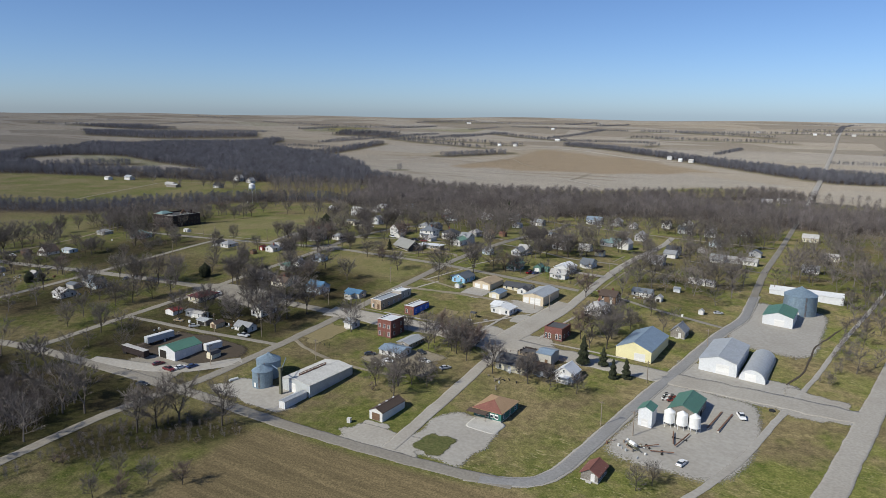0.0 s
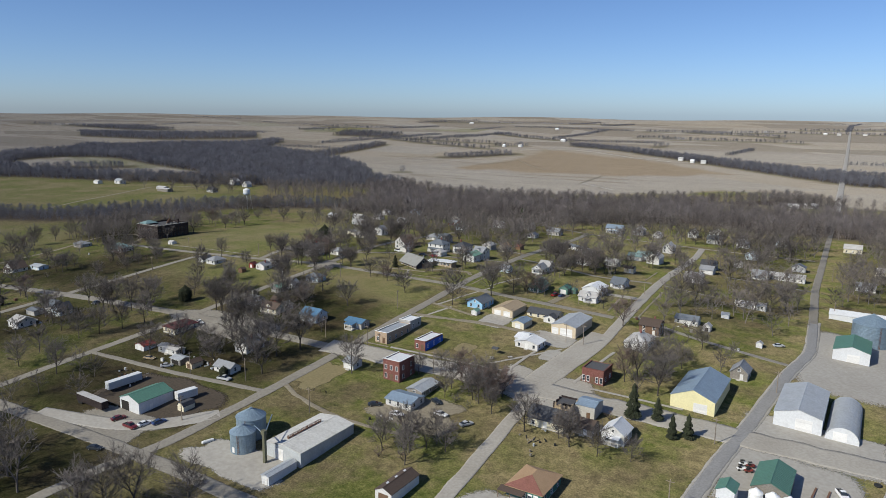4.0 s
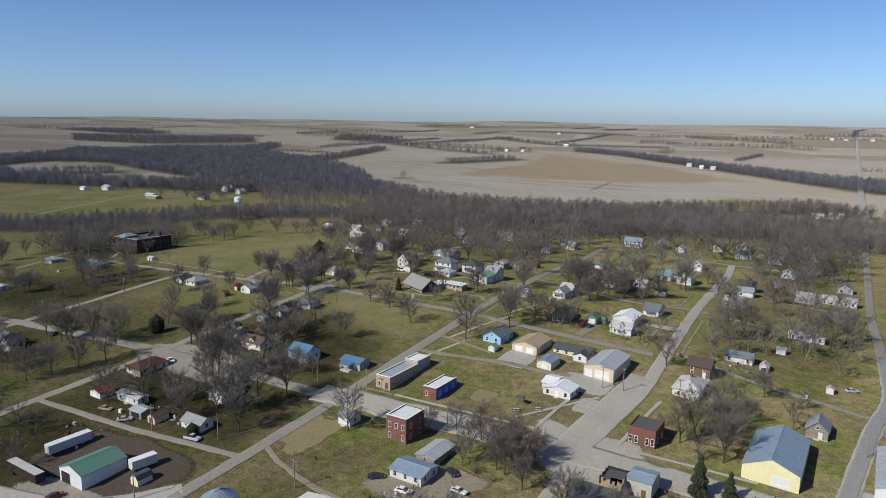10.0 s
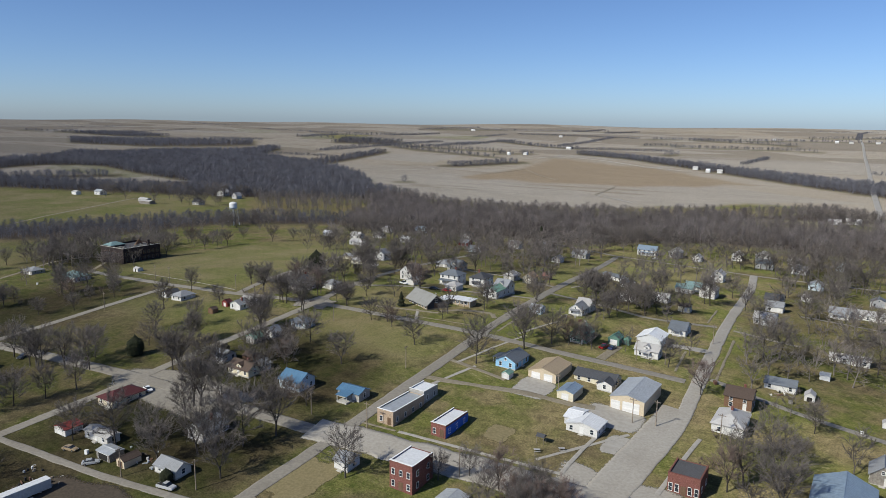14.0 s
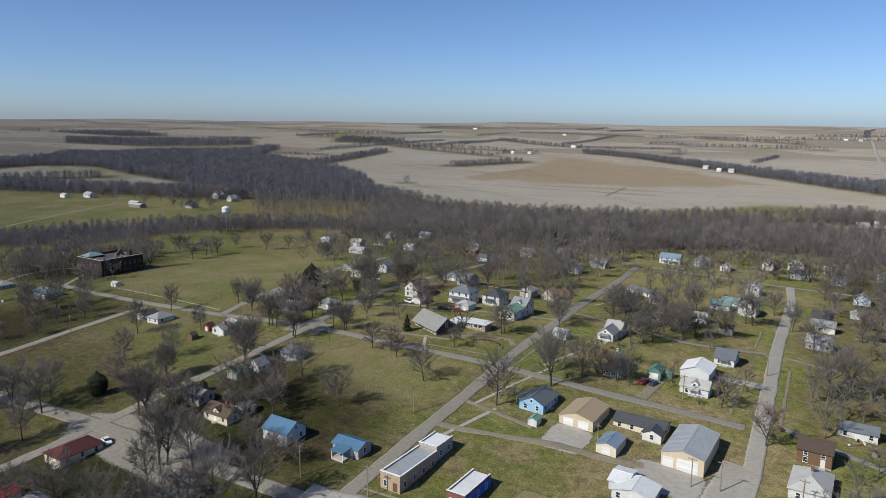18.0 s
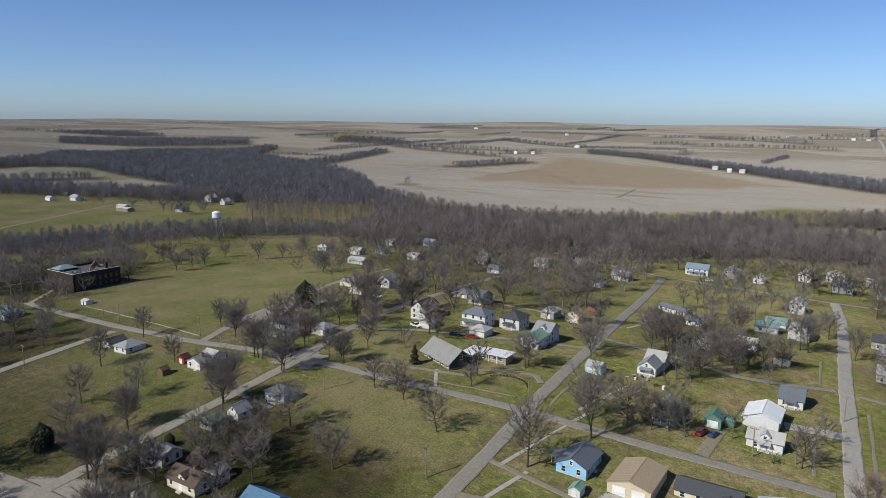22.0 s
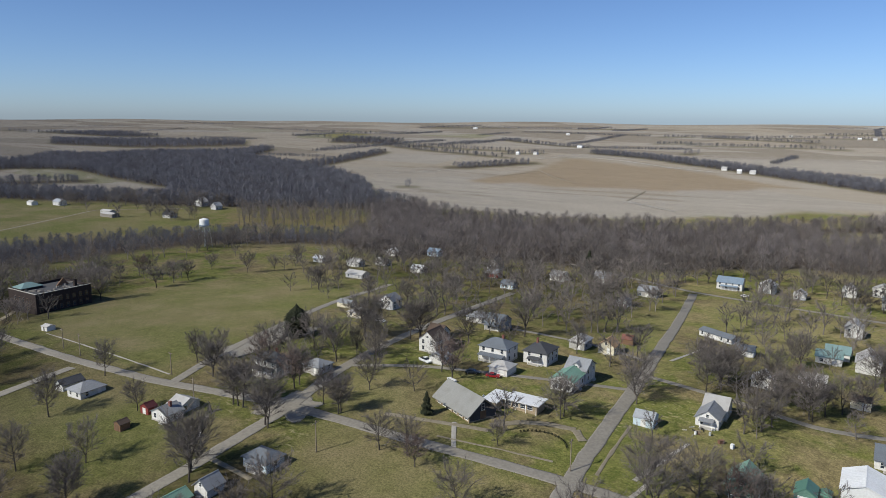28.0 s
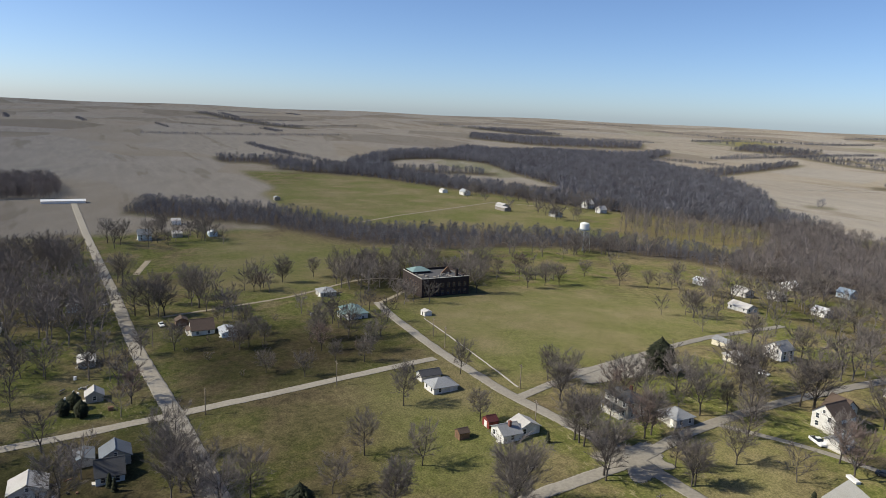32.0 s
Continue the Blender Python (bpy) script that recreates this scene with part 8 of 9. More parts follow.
def wood(name, poly, spacing, lo, hi, label, skip=None, seed=1, mat="woodtwig", kit=SPRIGS):
    rng = np.random.default_rng(seed)
    xs, ys = [p[0] for p in poly], [p[1] for p in poly]
    gx, gy = np.meshgrid(np.arange(min(xs), max(xs), spacing), np.arange(min(ys), max(ys), spacing))
    px, py = gx.ravel() + rng.uniform(-0.5, 0.5, gx.size) * spacing, gy.ravel() + rng.uniform(-0.5, 0.5, gx.size) * spacing
    ok = inside(px, py, poly)
    if skip:
        ok &= ~inside(px, py, skip)
    for x0, y0, x1, y1, hw in CLEAR:
        t = np.clip(((px - x0) * (x1 - x0) + (py - y0) * (y1 - y0)) / ((x1 - x0) ** 2 + (y1 - y0) ** 2), 0, 1)
        ok &= np.hypot(px - x0 - t * (x1 - x0), py - y0 - t * (y1 - y0)) > hw
    for sx, sy, sr in SPOTS:
        ok &= np.hypot(px - sx, py - sy) > min(sr, 8)
    px, py = px[ok], py[ok]
    pz = land(px, py)
    vs, fs, n = [], [], 0
    for x, y, z in zip(px, py, pz):
        v, f = kit[rng.integers(len(kit))]
        k, a = rng.uniform(lo, hi) / 11.0, rng.uniform(0, 6.283)
        c, s = math.cos(a) * k, math.sin(a) * k
        vs.append(np.c_[v[:, 0] * c - v[:, 1] * s + x, v[:, 0] * s + v[:, 1] * c + y, v[:, 2] * k + z])
        fs.append(f + n)
        n += len(v)
    if not vs:
        return None
    return tones(tagged(new(name, mesh_np(name, np.concatenate(vs), np.concatenate(fs), M[mat])), label, "woods", kind="stuff"), [len(v) for v in vs], seed)


copse(-165, 597, -108, 660, 26, 8, 11)
copse(-300, 345, -215, 440, 7, 6, 9)
copse(-205, 345, -132, 400, 7, 6, 8)
copse(-205, 400, -132, 485, 8, 6, 9)
copse(-345, 180, -298, 226, 4, 7, 10)
copse(-345, 340, -300, 400, 9, 6, 9)
copse(-284, 150, -255, 190, 5, 5, 8)
copse(-118, 262, -70, 345, 8, 5, 8)
copse(-375, 100, -300, 145, 22, 7, 11)
copse(-375, 160, -340, 225, 6, 7, 10)
copse(-460, 170, -388, 222, 22, 6, 10)
copse(-560, 230, -470, 300, 14, 7, 10)
copse(-536, 330, -506, 420, 34, 8, 12)
copse(-490, 345, -462, 358, 6, 6, 9)
copse(-470, 300, -440, 330, 8, 6, 9)
copse(-560, 400, -500, 540, 8, 5, 8)
copse(-480, 500, -425, 560, 18, 6, 10)
copse(-430, 440, -372, 510, 12, 6, 10)
copse(-586, 520, -566, 560, 10, 7, 9)
copse(-370, 400, -312, 500, 10, 7, 10)
copse(-118, 345, -62, 480, 30, 7, 11)
copse(-124, 570, -70, 700, 40, 9, 13)
copse(-124, 480, -72, 570, 18, 8, 12)
copse(-205, 490, -150, 580, 18, 8, 12)
copse(-135, 885, -70, 945, 22, 8, 12)
copse(-320, 440, -240, 560, 54, 8, 12)
copse(-330, 600, -150, 690, 62, 9, 13)
copse(-330, 560, -240, 600, 18, 9, 13)
copse(-430, 510, -320, 600, 56, 8, 13)
copse(-500, 585, -430, 610, 10, 7, 11)
copse(-565, 338, -522, 372, 20, 8, 12)
copse(-535, 420, -505, 460, 7, 7, 10)
copse(-835, 690, -755, 735, 12, 9, 13)
copse(-770, 618, -715, 650, 10, 7, 11)
copse(-660, 130, -470, 215, 150, 10, 15)
copse(-740, 218, -680, 300, 14, 8, 12)
copse(-600, 380, -555, 600, 35, 8, 12)
copse(-10, 300, 26, 520, 35, 5, 8)
copse(-49, 425, -18, 700, 26, 8, 12)
copse(-46, 430, 40, 700, 80, 7, 13)
copse(-330, 60, -212, 140, 45, 7, 12)
copse(-960, 600, -770, 730, 45, 8, 12)
wood("woodland", WOOD_TOWN, 7.0, 8.5, 16, "dense grey-brown leafless wood along the creek", CLEARING, 1)
wood("far_woodland", WOOD_FAR, 8.6, 10, 16, "dark leafless wood in the valley", MEADOW, 2, "hazetwig", FAR_SPRIGS)
wood("far_woodland", NE_WOOD, 8.0, 9, 14, "long leafless wood along the far field edge", None, 9, "hazetwig", FAR_SPRIGS)
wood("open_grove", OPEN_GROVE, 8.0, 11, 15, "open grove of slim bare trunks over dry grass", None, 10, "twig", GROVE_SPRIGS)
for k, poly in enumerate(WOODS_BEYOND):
    wood("far_woodland", poly, 13, 9, 13, "distant dark leafless wood among fields", None, 40 + k, "hazetwig", FAR_SPRIGS)
wood("tree_belt", BAND, 6.2, 5, 10, "belt of bare grey trees across the pasture", None, 3, "hazetwig")
wood("scrub", SCRUB, 5.5, 4, 10, "bare scrub along the old railway", None, 4)
wood("scrub", [(-14, 285), (-9, 282), (9, 440), (1, 440)], 3.8, 2.5, 5.5, "dark brambles and brush beside the highway", None, 6)
wood("scrub", [(-203, 84), (-201, 128), (-195, 128), (-194, 84)], 2.6, 1.5, 3.5, "dark brush in the roadside ditch", None, 7)
wood("scrub", [(-204, 112), (-195, 131), (-176, 141), (-163, 146), (-160, 139), (-173, 125), (-190, 100)], 2.4, 1.2, 3.0, "dark brush under the roadside trees", None, 11)
wood("scrub", [(-214, 84), (-222, 124), (-285, 126), (-300, 70), (-216, 60)], 3.4, 3, 9, "dark bare brush west of the road", None, 8)
wood("farm_grove", [(-1120, 120), (-960, 120), (-965, 180), (-1010, 190), (-1120, 175)], 6, 12, 17, "dark grove beside the poultry shed", None, 5)
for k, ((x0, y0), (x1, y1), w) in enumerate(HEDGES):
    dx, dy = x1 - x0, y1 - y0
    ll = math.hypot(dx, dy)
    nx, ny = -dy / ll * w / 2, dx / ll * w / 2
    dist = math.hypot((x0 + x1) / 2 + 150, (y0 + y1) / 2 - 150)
    wood("hedgerow", [(x0 + nx, y0 + ny), (x1 + nx * 0.6, y1 + ny * 0.6), (x1 - nx * 0.6, y1 - ny * 0.6), (x0 - nx, y0 - ny)], 6 + dist / 420, 8, 13, "bare hedgerow trees between far fields", None, 20 + k, "hazetwig", FAR_SPRIGS)
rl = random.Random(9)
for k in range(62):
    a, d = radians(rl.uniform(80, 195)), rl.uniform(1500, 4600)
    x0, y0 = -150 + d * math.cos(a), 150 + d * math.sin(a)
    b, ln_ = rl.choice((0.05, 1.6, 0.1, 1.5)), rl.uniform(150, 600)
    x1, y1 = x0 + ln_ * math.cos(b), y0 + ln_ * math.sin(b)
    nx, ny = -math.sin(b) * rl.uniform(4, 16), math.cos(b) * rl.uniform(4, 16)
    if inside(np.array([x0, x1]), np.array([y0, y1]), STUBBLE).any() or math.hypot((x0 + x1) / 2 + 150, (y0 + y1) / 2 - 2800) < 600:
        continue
    wood("hedgerow", [(x0 + nx, y0 + ny), (x1 + nx, y1 + ny), (x1 - nx, y1 - ny), (x0 - nx, y0 - ny)], 4.0 + d / 1000, 4, 9, "bare hedgerow trees between far fields", None, 100 + k, "hazetwig", FAR_SPRIGS)


# ---------------------------------------------------------------- vehicles
def car(x, y, rz, colour, c, label, kind="sedan", category="car"):
    """A parked car or pickup: lofted body, glasshouse, roof, lamps, and wheels with rims. Nose to +x."""
    ob = thing(kind, x, y, rz, label, category, "parked vehicles")
    SPOTS.append((x, y, 2.5))
    pm = paint(colour, c)

    def loft(rows):
        s = Solid()
        pts = []
        for px, wd, z0, z1 in rows:
            pts += [(px, -wd, z0), (px, wd, z0), (px, wd, (z0 + z1) / 2 + 0.1), (px, wd * 0.92, z1), (px, -wd * 0.92, z1), (px, -wd, (z0 + z1) / 2 + 0.1)]
        f = [(6 * i + k, 6 * i + (k + 1) % 6, 6 * i + 6 + (k + 1) % 6, 6 * i + 6 + k) for i in range(len(rows) - 1) for k in range(6)]
        n = 6 * (len(rows) - 1)
        return s.add(pts, f + [(5, 4, 3, 2, 1, 0), tuple(range(n, n + 6))])
    if kind == "pickup":
        body = [(-2.7, 0.9, 0.5, 1.05), (-2.6, 0.95, 0.4, 1.1), (-0.6, 0.97, 0.38, 1.1), (1.2, 0.97, 0.38, 1.12), (2.4, 0.93, 0.4, 1.02), (2.65, 0.82, 0.5, 0.85)]
        cab = [(-0.65, 0.88, 1.08, 1.15), (-0.45, 0.8, 1.08, 1.75), (0.55, 0.78, 1.08, 1.75), (1.25, 0.86, 1.08, 1.12)]
        top = (-0.45, 0.55, 1.74)
        wx = (-1.7, 1.75)
    else:
        body = [(-2.3, 0.8, 0.45, 0.85), (-2.15, 0.88, 0.35, 0.98), (-0.9, 0.9, 0.32, 1.0), (0.8, 0.9, 0.32, 0.98), (2.0, 0.87, 0.35, 0.86), (2.3, 0.72, 0.45, 0.7)]
        cab = [(-1.75, 0.8, 0.95, 1.0), (-1.05, 0.7, 0.95, 1.4), (0.2, 0.7, 0.95, 1.42), (1.05, 0.82, 0.95, 0.99)]
        top = (-1.05, 0.2, 1.4)
        wx = (-1.4, 1.4)
    part("body", cached(("body", kind, colour), lambda: loft(body).mesh("body", pm)), ob)
    part("glasshouse", cached(("cab", kind), lambda: loft(cab).mesh("glasshouse", M["glass"])), ob)
    part("roof_panel", cached(("top", kind, colour), lambda: Solid().box(top[0] - 0.05, -0.68, top[2], top[1] + 0.05, 0.68, top[2] + 0.06).mesh("roof_panel", pm)), ob)
    if kind == "pickup":
        part("bed", cached("pubed", lambda: Solid().box(-2.5, -0.75, 1.09, -0.7, 0.75, 1.13).mesh("bed", M["tyre"])), ob)
    tyre = cached("tyre", lambda: Solid().tube((0, -0.12, 0.33), (0, 0.12, 0.33), 0.34, 0.34, 14).mesh("tyre", M["tyre"]))
    rim = cached("rim", lambda: Solid().tube((0, -0.13, 0.33), (0, 0.13, 0.33), 0.19, 0.19, 10).mesh("rim", M["rim"]))
    for px in wx:
        for side in (-0.82, 0.82):
            part("rim", rim, part("wheel", tyre, ob, (px, side, 0)))
    lamp = cached("carlamp", lambda: Solid().box(-0.05, -0.16, -0.07, 0.05, 0.16, 0.07).mesh("headlight", M["trim"]))
    tail = cached("cartail", lambda: Solid().box(-0.05, -0.14, -0.08, 0.05, 0.14, 0.08).mesh("tail_light", M["redpaint"]))
    for side in (-0.58, 0.58):
        part("headlight", lamp, ob, (body[-1][0] - 0.02, side, 0.66))
        part("tail_light", tail, ob, (body[0][0] + 0.01, side, 0.78))
    return ob


RED, MAR, WHT, DRK, BLU, SIL, TANC = (0.35, 0.02, 0.02), (0.13, 0.02, 0.025), (0.8, 0.8, 0.8), (0.03, 0.035, 0.04), (0.03, 0.06, 0.16), (0.45, 0.46, 0.47), (0.35, 0.27, 0.17)
car(-230, 162, 75, "maroon", MAR, "dark maroon sedan parked on gravel")
car(-222, 160.6, 0, "maroon", MAR, "maroon pickup parked in the yard", "pickup", "pickup truck")
car(-219.6, 164, 85, "white", WHT, "white sedan parked in the yard")
car(-216.6, 167, 80, "navy", BLU, "dark blue sedan parked in the yard")
car(-219, 147, 20, "dark", DRK, "dark car beside the gravel road")
car(-166, 212, 40, "dark", DRK, "dark old car on the grass")
car(-156, 210.5, 10, "white", WHT, "white car parked by the blue-roofed house")
car(-144, 218, 0, "white", WHT, "white sedan on the dirt yard")
car(-134, 217, 60, "silver", SIL, "pale sedan on the dirt yard")
car(-150, 224.5, -30, "dark", DRK, "dark car in the dirt yard")
car(-278, 233, -15, "white", WHT, "white sedan parked by the gravel corner")
car(-264, 197.8, 15, "tan", TANC, "tan sedan parked by the lane")
car(-252, 196.5, 50, "silver", SIL, "silver car near the carport")
car(-224, 199.5, 10, "silver", SIL, "silver pickup by the cottage", "pickup", "pickup truck")
car(-260, 380.5, 20, "dark", DRK, "dark car on the lane behind the church")
car(-253, 381.5, 15, "red", RED, "red car beside the white garage")
car(-163, 352.5, 80, "red", RED, "bright red pickup in the driveway", "pickup", "pickup truck")
car(-160, 353.5, 80, "navy", BLU, "dark blue car in the driveway")
car(-278.5, 381, -20, "white", WHT, "white pickup in front of the farmhouse", "pickup", "pickup truck")
car(-349, 229, -60, "dark", DRK, "dark car by the street corner")
car(-535, 217, 60, "silver", SIL, "pale car by the county road")
car(-32, 239, -65, "white", WHT, "white pickup on the gravel yard", "pickup", "pickup truck")
car(-41, 197, 80, "white", WHT, "white car at the edge of the yard")
car(-213, 604, 20, "white", WHT, "white car before the long house")
car(-324, 416, 10, "white", WHT, "white car by the pale cottage")
car(-485, 238, 5, "white", WHT, "white van beside the brick-red shed", "pickup", "pickup truck")
car(-62, 352, 30, "silver", SIL, "pale car near the asphalt road")


def atv(x, y, rz, label, mat, category="utility vehicle"):
    ob = thing("utility_vehicle", x, y, rz, label, category, "parked utility vehicles")
    part("body", Solid().box(-1.1, -0.5, 0.4, 1.1, 0.5, 0.75).box(0.3, -0.45, 0.75, 1.1, 0.45, 1.0).mesh("body", mat), ob)
    part("seat", Solid().box(-0.6, -0.4, 0.75, 0.1, 0.4, 1.05).mesh("seat", M["tyre"]), ob)
    part("roll_bar", Solid().box(-0.65, -0.45, 0.75, -0.58, -0.38, 1.6).box(-0.65, 0.38, 0.75, -0.58, 0.45, 1.6).box(-0.65, -0.45, 1.55, 0.4, 0.45, 1.62).mesh("roll_bar", M["tyre"]), ob)
    for px in (-0.75, 0.75):
        for side in (-0.55, 0.55):
            part("wheel", cached("atvw", lambda: Solid().tube((0, -0.13, 0.3), (0, 0.13, 0.3), 0.31, 0.31, 12).mesh("wheel", M["tyre"])), ob, (px, side, 0))


for k in range(3):
    atv(-52.0 + 2.2 * k, 277.0, 80, "small mower parked by the shed wall", M["redpaint"])
for k in range(4):
    atv(-57.0 + 2.0 * (k % 2), 238.0 + 3.0 * (k // 2), 30, "stacked red and white farm implements", M["redpaint" if k % 2 else "tankwhite"])


def trailer(x, y, rz, length, label, mat, roofm):
    ob = thing("box_trailer", x, y, rz, label, "trailer", "box trailers")
    SPOTS.append((x, y, 5))
    part("box", Solid().box(-length / 2, -1.2, 0.9, length / 2, 1.2, 3.4).mesh("box", M[mat]), ob)
    for k in range(int(length / 0.6)):
        for side in (-1.22, 1.22):
            part("rib", cached(("trailer_rib", mat), lambda: Solid().box(-0.03, -0.02, 0.95, 0.03, 0.02, 3.35).mesh("rib", M[mat])), ob, (-length / 2 + 0.33 + 0.6 * k, side, 0))
    part("roof", Solid().box(-length / 2 - 0.03, -1.26, 3.4, length / 2 + 0.03, 1.26, 3.48).mesh("roof", M[roofm]), ob)
    part("underframe", Solid().box(-length / 2 + 0.5, -0.5, 0.65, length / 2 - 0.5, 0.5, 0.9).box(length / 4, -0.9, 0, length / 4 + 0.15, -0.75, 0.9).box(length / 4, 0.75, 0, length / 4 + 0.15, 0.9, 0.9).mesh("underframe", M["rust"]), ob)
    for px in (-length / 2 + 1.2, -length / 2 + 2.4):
        for side in (-1.0, 1.0):
            part("wheel", cached("trw", lambda: Solid().tube((0, -0.2, 0.5), (0, 0.2, 0.5), 0.5, 0.5, 14).mesh("wheel", M["tyre"])), ob, (px, side, 0))
    part("rear_door", Solid().box(-length / 2 - 0.06, -1.15, 0.95, -length / 2, -0.02, 3.3).box(-length / 2 - 0.06, 0.02, 0.95, -length / 2, 1.15, 3.3).mesh("rear_door", M[mat]), ob)


trailer(-250.8, 178.0, 88, 12.5, "white semi trailer parked on grass", "graymetal", "r_white")
trailer(-246.0, 163.2, -1, 14.5, "old dark brown box trailer with pale roof", "darkbrick", "r_lgray")
trailer(-223.0, 182.5, 80, 7.0, "white camper trailer behind the workshop", "white", "r_white")
sd = thing("shed", -217.5, 178.0, 0, "small cream shed with rounded dark roof", "shed", "sheds of the town")
part("wall", Solid().prism([(-1.5, -0.5), (1.5, -0.5), (1.5, 1.8), (0.8, 2.7), (-0.8, 2.7), (-1.5, 1.8)], "y", -2.2, 2.2).mesh("wall", M["cream"]), sd)
part("roof", Solid().prism([(-1.75, 1.7), (-0.9, 2.72), (0.9, 2.72), (1.75, 1.7), (1.75, 1.82), (0.95, 2.86), (-0.95, 2.86), (-1.75, 1.82)], "y", -2.4, 2.4).mesh("roof", M["r_dark"]), sd)

# ---------------------------------------------------------------- poles, fences and small things
def utility_pole(x, y, rz=0, h=8.4):
    ob = thing("utility_pole", x, y, rz, "weathered wooden utility pole with crossarm", "utility pole", "utility poles")
    part("pole", cached(("pole", h), lambda: Solid().tube((0, 0, -1), (0, 0, h), 0.17, 0.11, 8).mesh("pole", M["wood"])), ob)
    part("crossarm", cached(("arm", h), lambda: Solid().box(-1.1, -0.06, h - 0.7, 1.1, 0.06, h - 0.56).tube((-0.5, 0, h - 0.65), (0, 0, h - 1.3), 0.025, 0.025, 4).tube((0.5, 0, h - 0.65), (0, 0, h - 1.3), 0.025, 0.025, 4).mesh("crossarm", M["wood"])), ob)
    for u in (-1.0, -0.45, 0.45, 1.0):
        part("insulator", cached(("ins", h), lambda: Solid().lathe([(0.04, h - 0.56), (0.07, h - 0.5), (0.05, h - 0.38)], 6).mesh("insulator", M["glass"])), ob, (u, 0, 0))
    return ob


for x, y in ((-69, 207.3), (-58.2, 206.2), (-212, 172), (-181, 197), (-231, 221), (-219, 248), (-213.4, 290.4), (-66.4, 249), (-110, 303), (-149, 348), (-139, 351), (-217, 203), (-239, 196.8), (-267, 314), (-377, 281), (-376, 240), (-394, 329), (-210, 340), (-128, 300), (-130, 390), (-199, 250), (-163, 243)):
    utility_pole(x, y, 90 if abs(x + 239) < 40 else 0)
for x, y in ((-160, 300.5), (-134.6, 298), (-344, 330), (-318, 318), (-410, 332), (-56, 300), (-46, 420), (-53, 520), (-455, 232), (-520, 228), (-600, 226)):
    utility_pole(x, y, 0, 8.0)


def small_box(name, x, y, rz, w, l, h, mat, label, category, lid=None):
    ob = thing(name, x, y, rz, label, category)
    part("body", Solid().box(-w / 2, -l / 2, -0.3, w / 2, l / 2, h).mesh("body", M[mat]), ob)
    part("lid", Solid().box(-w / 2 - 0.05, -l / 2 - 0.05, h, w / 2 + 0.05, l / 2 + 0.05, h + 0.1).mesh("lid", M[lid or mat]), ob)
    return ob


ft = thing("fuel_tank", -193.8, 167.0, 75, "pale fuel tank lying in the grass", "tank")
part("shell", Solid().tube((-1.7, 0, 0.5), (1.7, 0, 0.5), 0.5, 0.5, 14).tube((-1.85, 0, 0.5), (-1.7, 0, 0.5), 0.3, 0.5, 14).tube((1.7, 0, 0.5), (1.85, 0, 0.5), 0.5, 0.3, 14).mesh("shell", M["tankwhite"]), ft)
for u in (-1.0, 1.0):
    part("cradle", cached("cradle", lambda: Solid().box(-0.12, -0.5, -0.2, 0.12, 0.5, 0.25).mesh("cradle", M["rust"])), ft, (u, 0, 0))
sp = thing("field_sprayer", -55.8, 198.6, -35, "green and white field sprayer with folded booms", "farm machine")
part("frame", Solid().box(-2.2, -0.5, 0.6, 2.2, 0.5, 0.85).box(2.2, -0.08, 0.55, 3.6, 0.08, 0.7).mesh("frame", M["oldgreen"]), sp)
part("tank", Solid().tube((-1.3, 0, 1.35), (1.1, 0, 1.35), 0.72, 0.72, 14).mesh("tank", M["tankwhite"]), sp)
for side in (-1, 1):
    part("boom", Solid().tube((-1.9, 0.7 * side, 1.3), (3.4, 1.3 * side, 1.9), 0.09, 0.07, 6).tube((-1.9, 0.7 * side, 0.9), (3.0, 1.2 * side, 1.5), 0.06, 0.06, 6).mesh("boom", M["oldgreen"]), sp)
    part("wheel", cached("spwheel", lambda: Solid().tube((0, -0.16, 0.55), (0, 0.16, 0.55), 0.56, 0.56, 16).mesh("wheel", M["tyre"])), sp, (-0.4, 0.95 * side, 0))
for x, y, rz, lab in ((-52.0, 201.5, 40, "rusty auger lying beside the sprayer"), (-47.5, 200.2, 15, "dark harrow lying on the gravel")):
    ag = thing("implement", x, y, rz, lab, "farm machine", "idle farm implements")
    part("beam", Solid().tube((-3.4, 0, 0.5), (3.4, 0, 0.9), 0.16, 0.14, 8).mesh("beam", M["rust"]), ag)
    part("axle", Solid().box(-0.2, -1.1, 0.25, 0.0, 1.1, 0.45).mesh("axle", M["rust"]), ag)
    for side in (-1.1, 1.1):
        part("wheel", cached("impwheel", lambda: Solid().tube((-0.1, -0.1, 0.35), (-0.1, 0.1, 0.35), 0.36, 0.36, 12).mesh("wheel", M["tyre"])), ag, (0, side, 0))
tf = thing("tyre_stack", -24.2, 250.6, 0, "old tractor tyre lying by the yard entrance", "tyre")
part("tyre", Solid().lathe([(0.45, 0.0), (0.95, 0.02), (1.02, 0.25), (0.95, 0.48), (0.45, 0.5)], 18).mesh("tyre", M["tyre"]), tf)
small_box("pump_box", -137.5, 164.5, 10, 1.2, 1.0, 1.5, "white", "small white pump box by the road", "box")
for k in range(4):
    b = thing("hay_bale", -192.5 + 2.3 * k, 209.0 + 0.4 * k, 20 * k, "dark round bale lying on the grass", "bale", "dark round bales")
    part("bale", Solid().tube((-0.6, 0, 0.5), (0.6, 0, 0.5), 0.55, 0.55, 14).mesh("bale", M["bare"]), b)
    part("band", Solid().tube((-0.08, 0, 0.5), (0.08, 0, 0.5), 0.565, 0.565, 14, False).mesh("band", M["tyre"]), b)
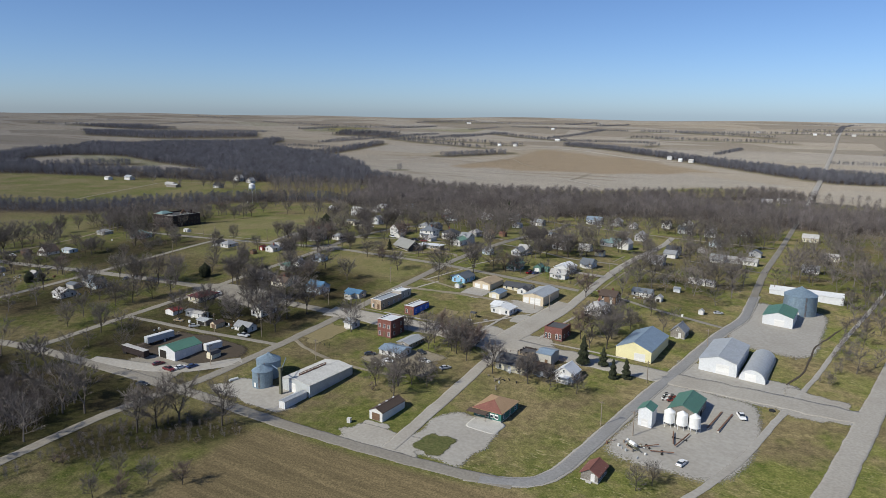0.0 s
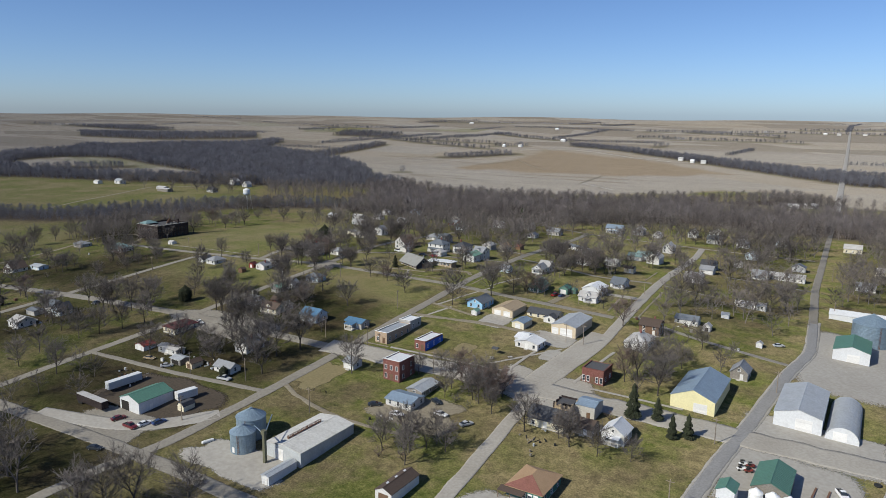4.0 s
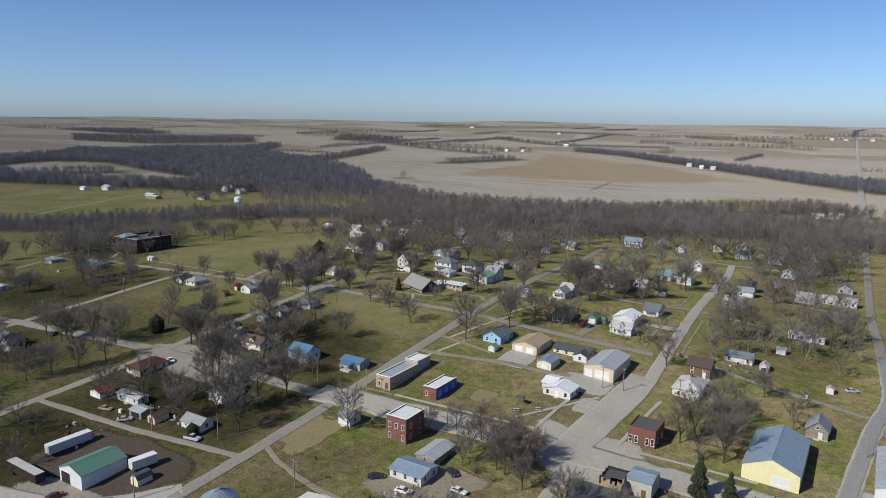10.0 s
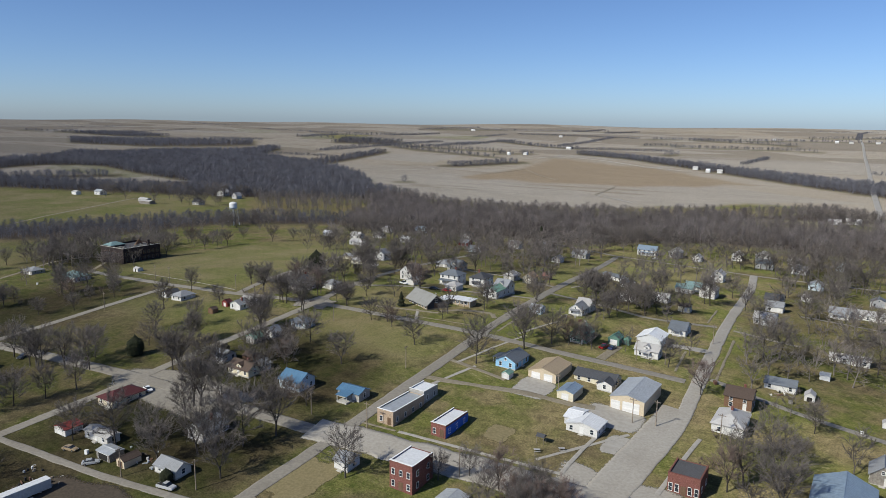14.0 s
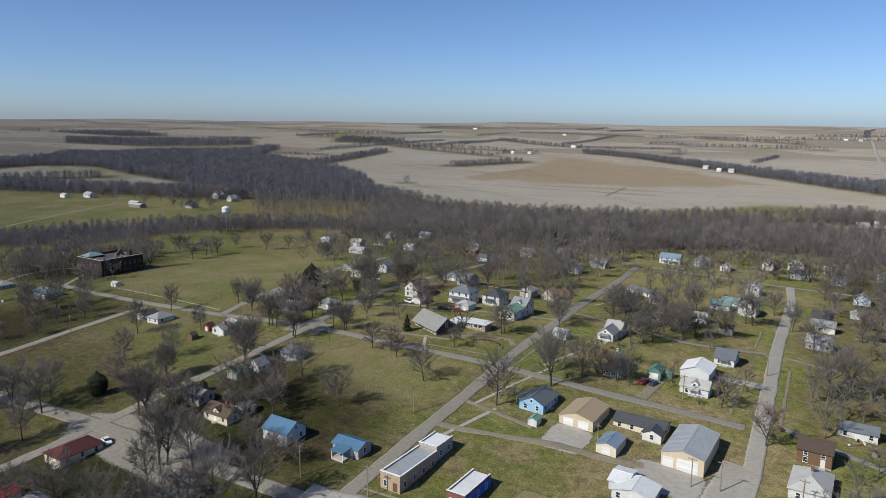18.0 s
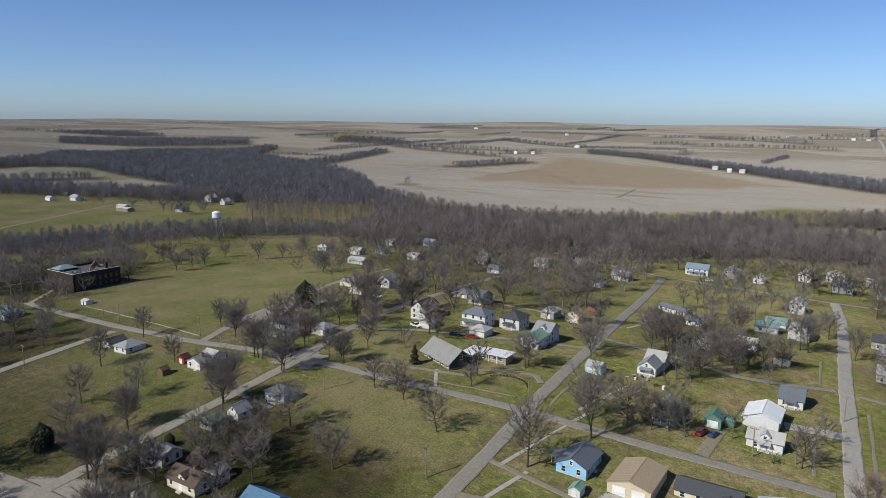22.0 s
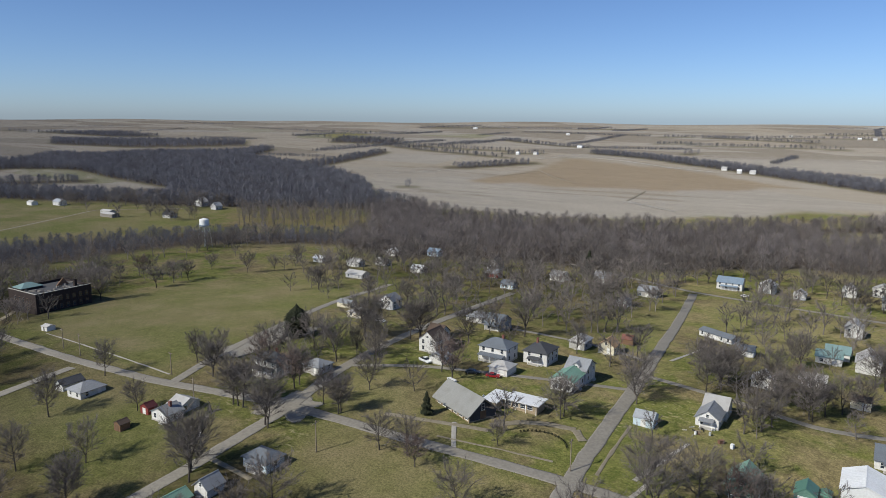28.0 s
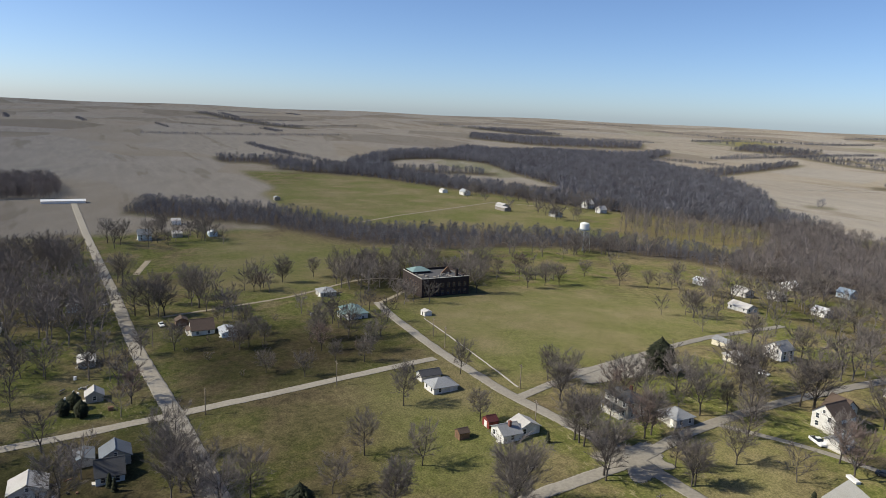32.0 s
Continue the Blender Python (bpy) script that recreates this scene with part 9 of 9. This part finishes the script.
for x, y in ((-151.5, 266), (-146, 270.5)):
    pt = thing("picnic_table", x, y, 30, "weathered wooden picnic table on the lawn", "table", "picnic tables")
    part("tabletop", Solid().box(-0.9, -0.37, 0.7, 0.9, 0.37, 0.76).mesh("tabletop", M["r_lgray"]), pt)
    for side in (-0.7, 0.7):
        part("bench", Solid().box(-0.9, side - 0.13, 0.4, 0.9, side + 0.13, 0.45).mesh("bench", M["r_lgray"]), pt)
    for u in (-0.6, 0.6):
        part("leg", Solid().tube((u, -0.7, 0), (u, 0.2, 0.72), 0.04, 0.04, 4).tube((u, 0.7, 0), (u, -0.2, 0.72), 0.04, 0.04, 4).mesh("leg", M["wood"]), pt)
sw = thing("playground_shelter", -152.5, 271, 0, "small dark playground frame on the lawn", "playground")
part("post", Solid().box(-1.1, -0.9, -0.3, -1.0, -0.8, 2.2).box(1.0, -0.9, -0.3, 1.1, -0.8, 2.2).box(-1.1, 0.8, -0.3, -1.0, 0.9, 2.2).box(1.0, 0.8, -0.3, 1.1, 0.9, 2.2).mesh("post", M["wood"]), sw)
part("canopy", Solid().prism([(-1.2, 2.2), (1.2, 2.2), (0, 2.9)], "x", -1.3, 1.3).mesh("canopy", M["r_dark"]), sw)
for k, (x, y) in enumerate(((-75, 335), (-96, 345), (-183, 378), (-180, 377), (-233, 436), (-120, 345), (-300, 305), (-272, 385), (-255, 388), (-430, 205), (-418, 208), (-395, 215), (-470, 300), (-230, 207), (-236, 206), (-258, 199))):
    small_box("bin", x, y, 25 * k, 0.9 + 0.3 * (k % 3), 0.8, 0.9 + 0.2 * (k % 2), ("tankwhite", "weathered", "rust")[k % 3], ("white metal box standing on the grass", "weathered wooden crate on the grass", "rusty barrel box on the grass")[k % 3], "box")
pp = small_box("boat", -262, 371, -20, 3.6, 1.2, 0.5, "tankwhite", "small white boat lying on the grass", "boat")


def junk(x, y, n, spread, label, seed):
    """A heap of scrap, boards and drums."""
    r = random.Random(seed)
    ob = thing("junk_pile", x, y, 0, label, "junk pile", "junk piles")
    for k in range(n):
        a, b = r.gauss(0, spread), r.gauss(0, spread)
        mt = M[r.choice(("weathered", "rust", "tankwhite", "wood", "graymetal", "tyre"))]
        if r.random() < 0.5:
            part("board", Solid().box(-r.uniform(0.5, 1.3), -0.12, 0, r.uniform(0.5, 1.3), 0.12, 0.2 + r.random() * 0.4).mesh("board", mt), ob, (a, b, -0.1), r.uniform(0, 180))
        else:
            part("drum", Solid().tube((0, 0, 0), (0, 0, r.uniform(0.5, 1.0)), 0.32, 0.32, 8).mesh("drum", mt), ob, (a, b, -0.1))
    return ob


junk(-254, 183, 22, 2.6, "pale heap of scrap beside the white trailer", 1)
junk(-262, 185, 12, 2.0, "dark scrap heap in the grass", 2)
junk(-59, 199, 16, 3.0, "scrap and drums at the edge of the feed yard", 3)
junk(-240, 205, 14, 3.0, "household clutter beside the sheds", 4)
junk(-158, 207, 12, 3.0, "clutter beside the blue-roofed house", 5)
junk(-112, 219, 14, 3.0, "scattered boards before the weathered house", 6)
junk(-190, 380, 10, 2.5, "garden clutter behind the white house", 7)
junk(-415, 205, 18, 5.0, "yard clutter round the grey cottage", 8)
junk(-350, 203, 14, 4.0, "clutter beside the grey house", 9)
junk(-100, 350, 10, 3.0, "clutter near the low white house", 10)

for k in range(16):
    a = radians(150 - 8.5 * k)
    plant_x, plant_y = -222 + 7.5 * math.cos(a), 347.5 + 7.0 * math.sin(a)
    hb = thing("hedge_bush", plant_x, plant_y, 20 * k, "small clipped brown bush edging the church lawn", "bush", "clipped bushes by the church")
    part("foliage", cached("hedgebush", lambda: mesh_np("foliage", *sprig(91, 5.5, 0.05, 220, 0.35, 3.0), M["needle"])), hb)
    hb.scale = (0.07, 0.07, 0.06)
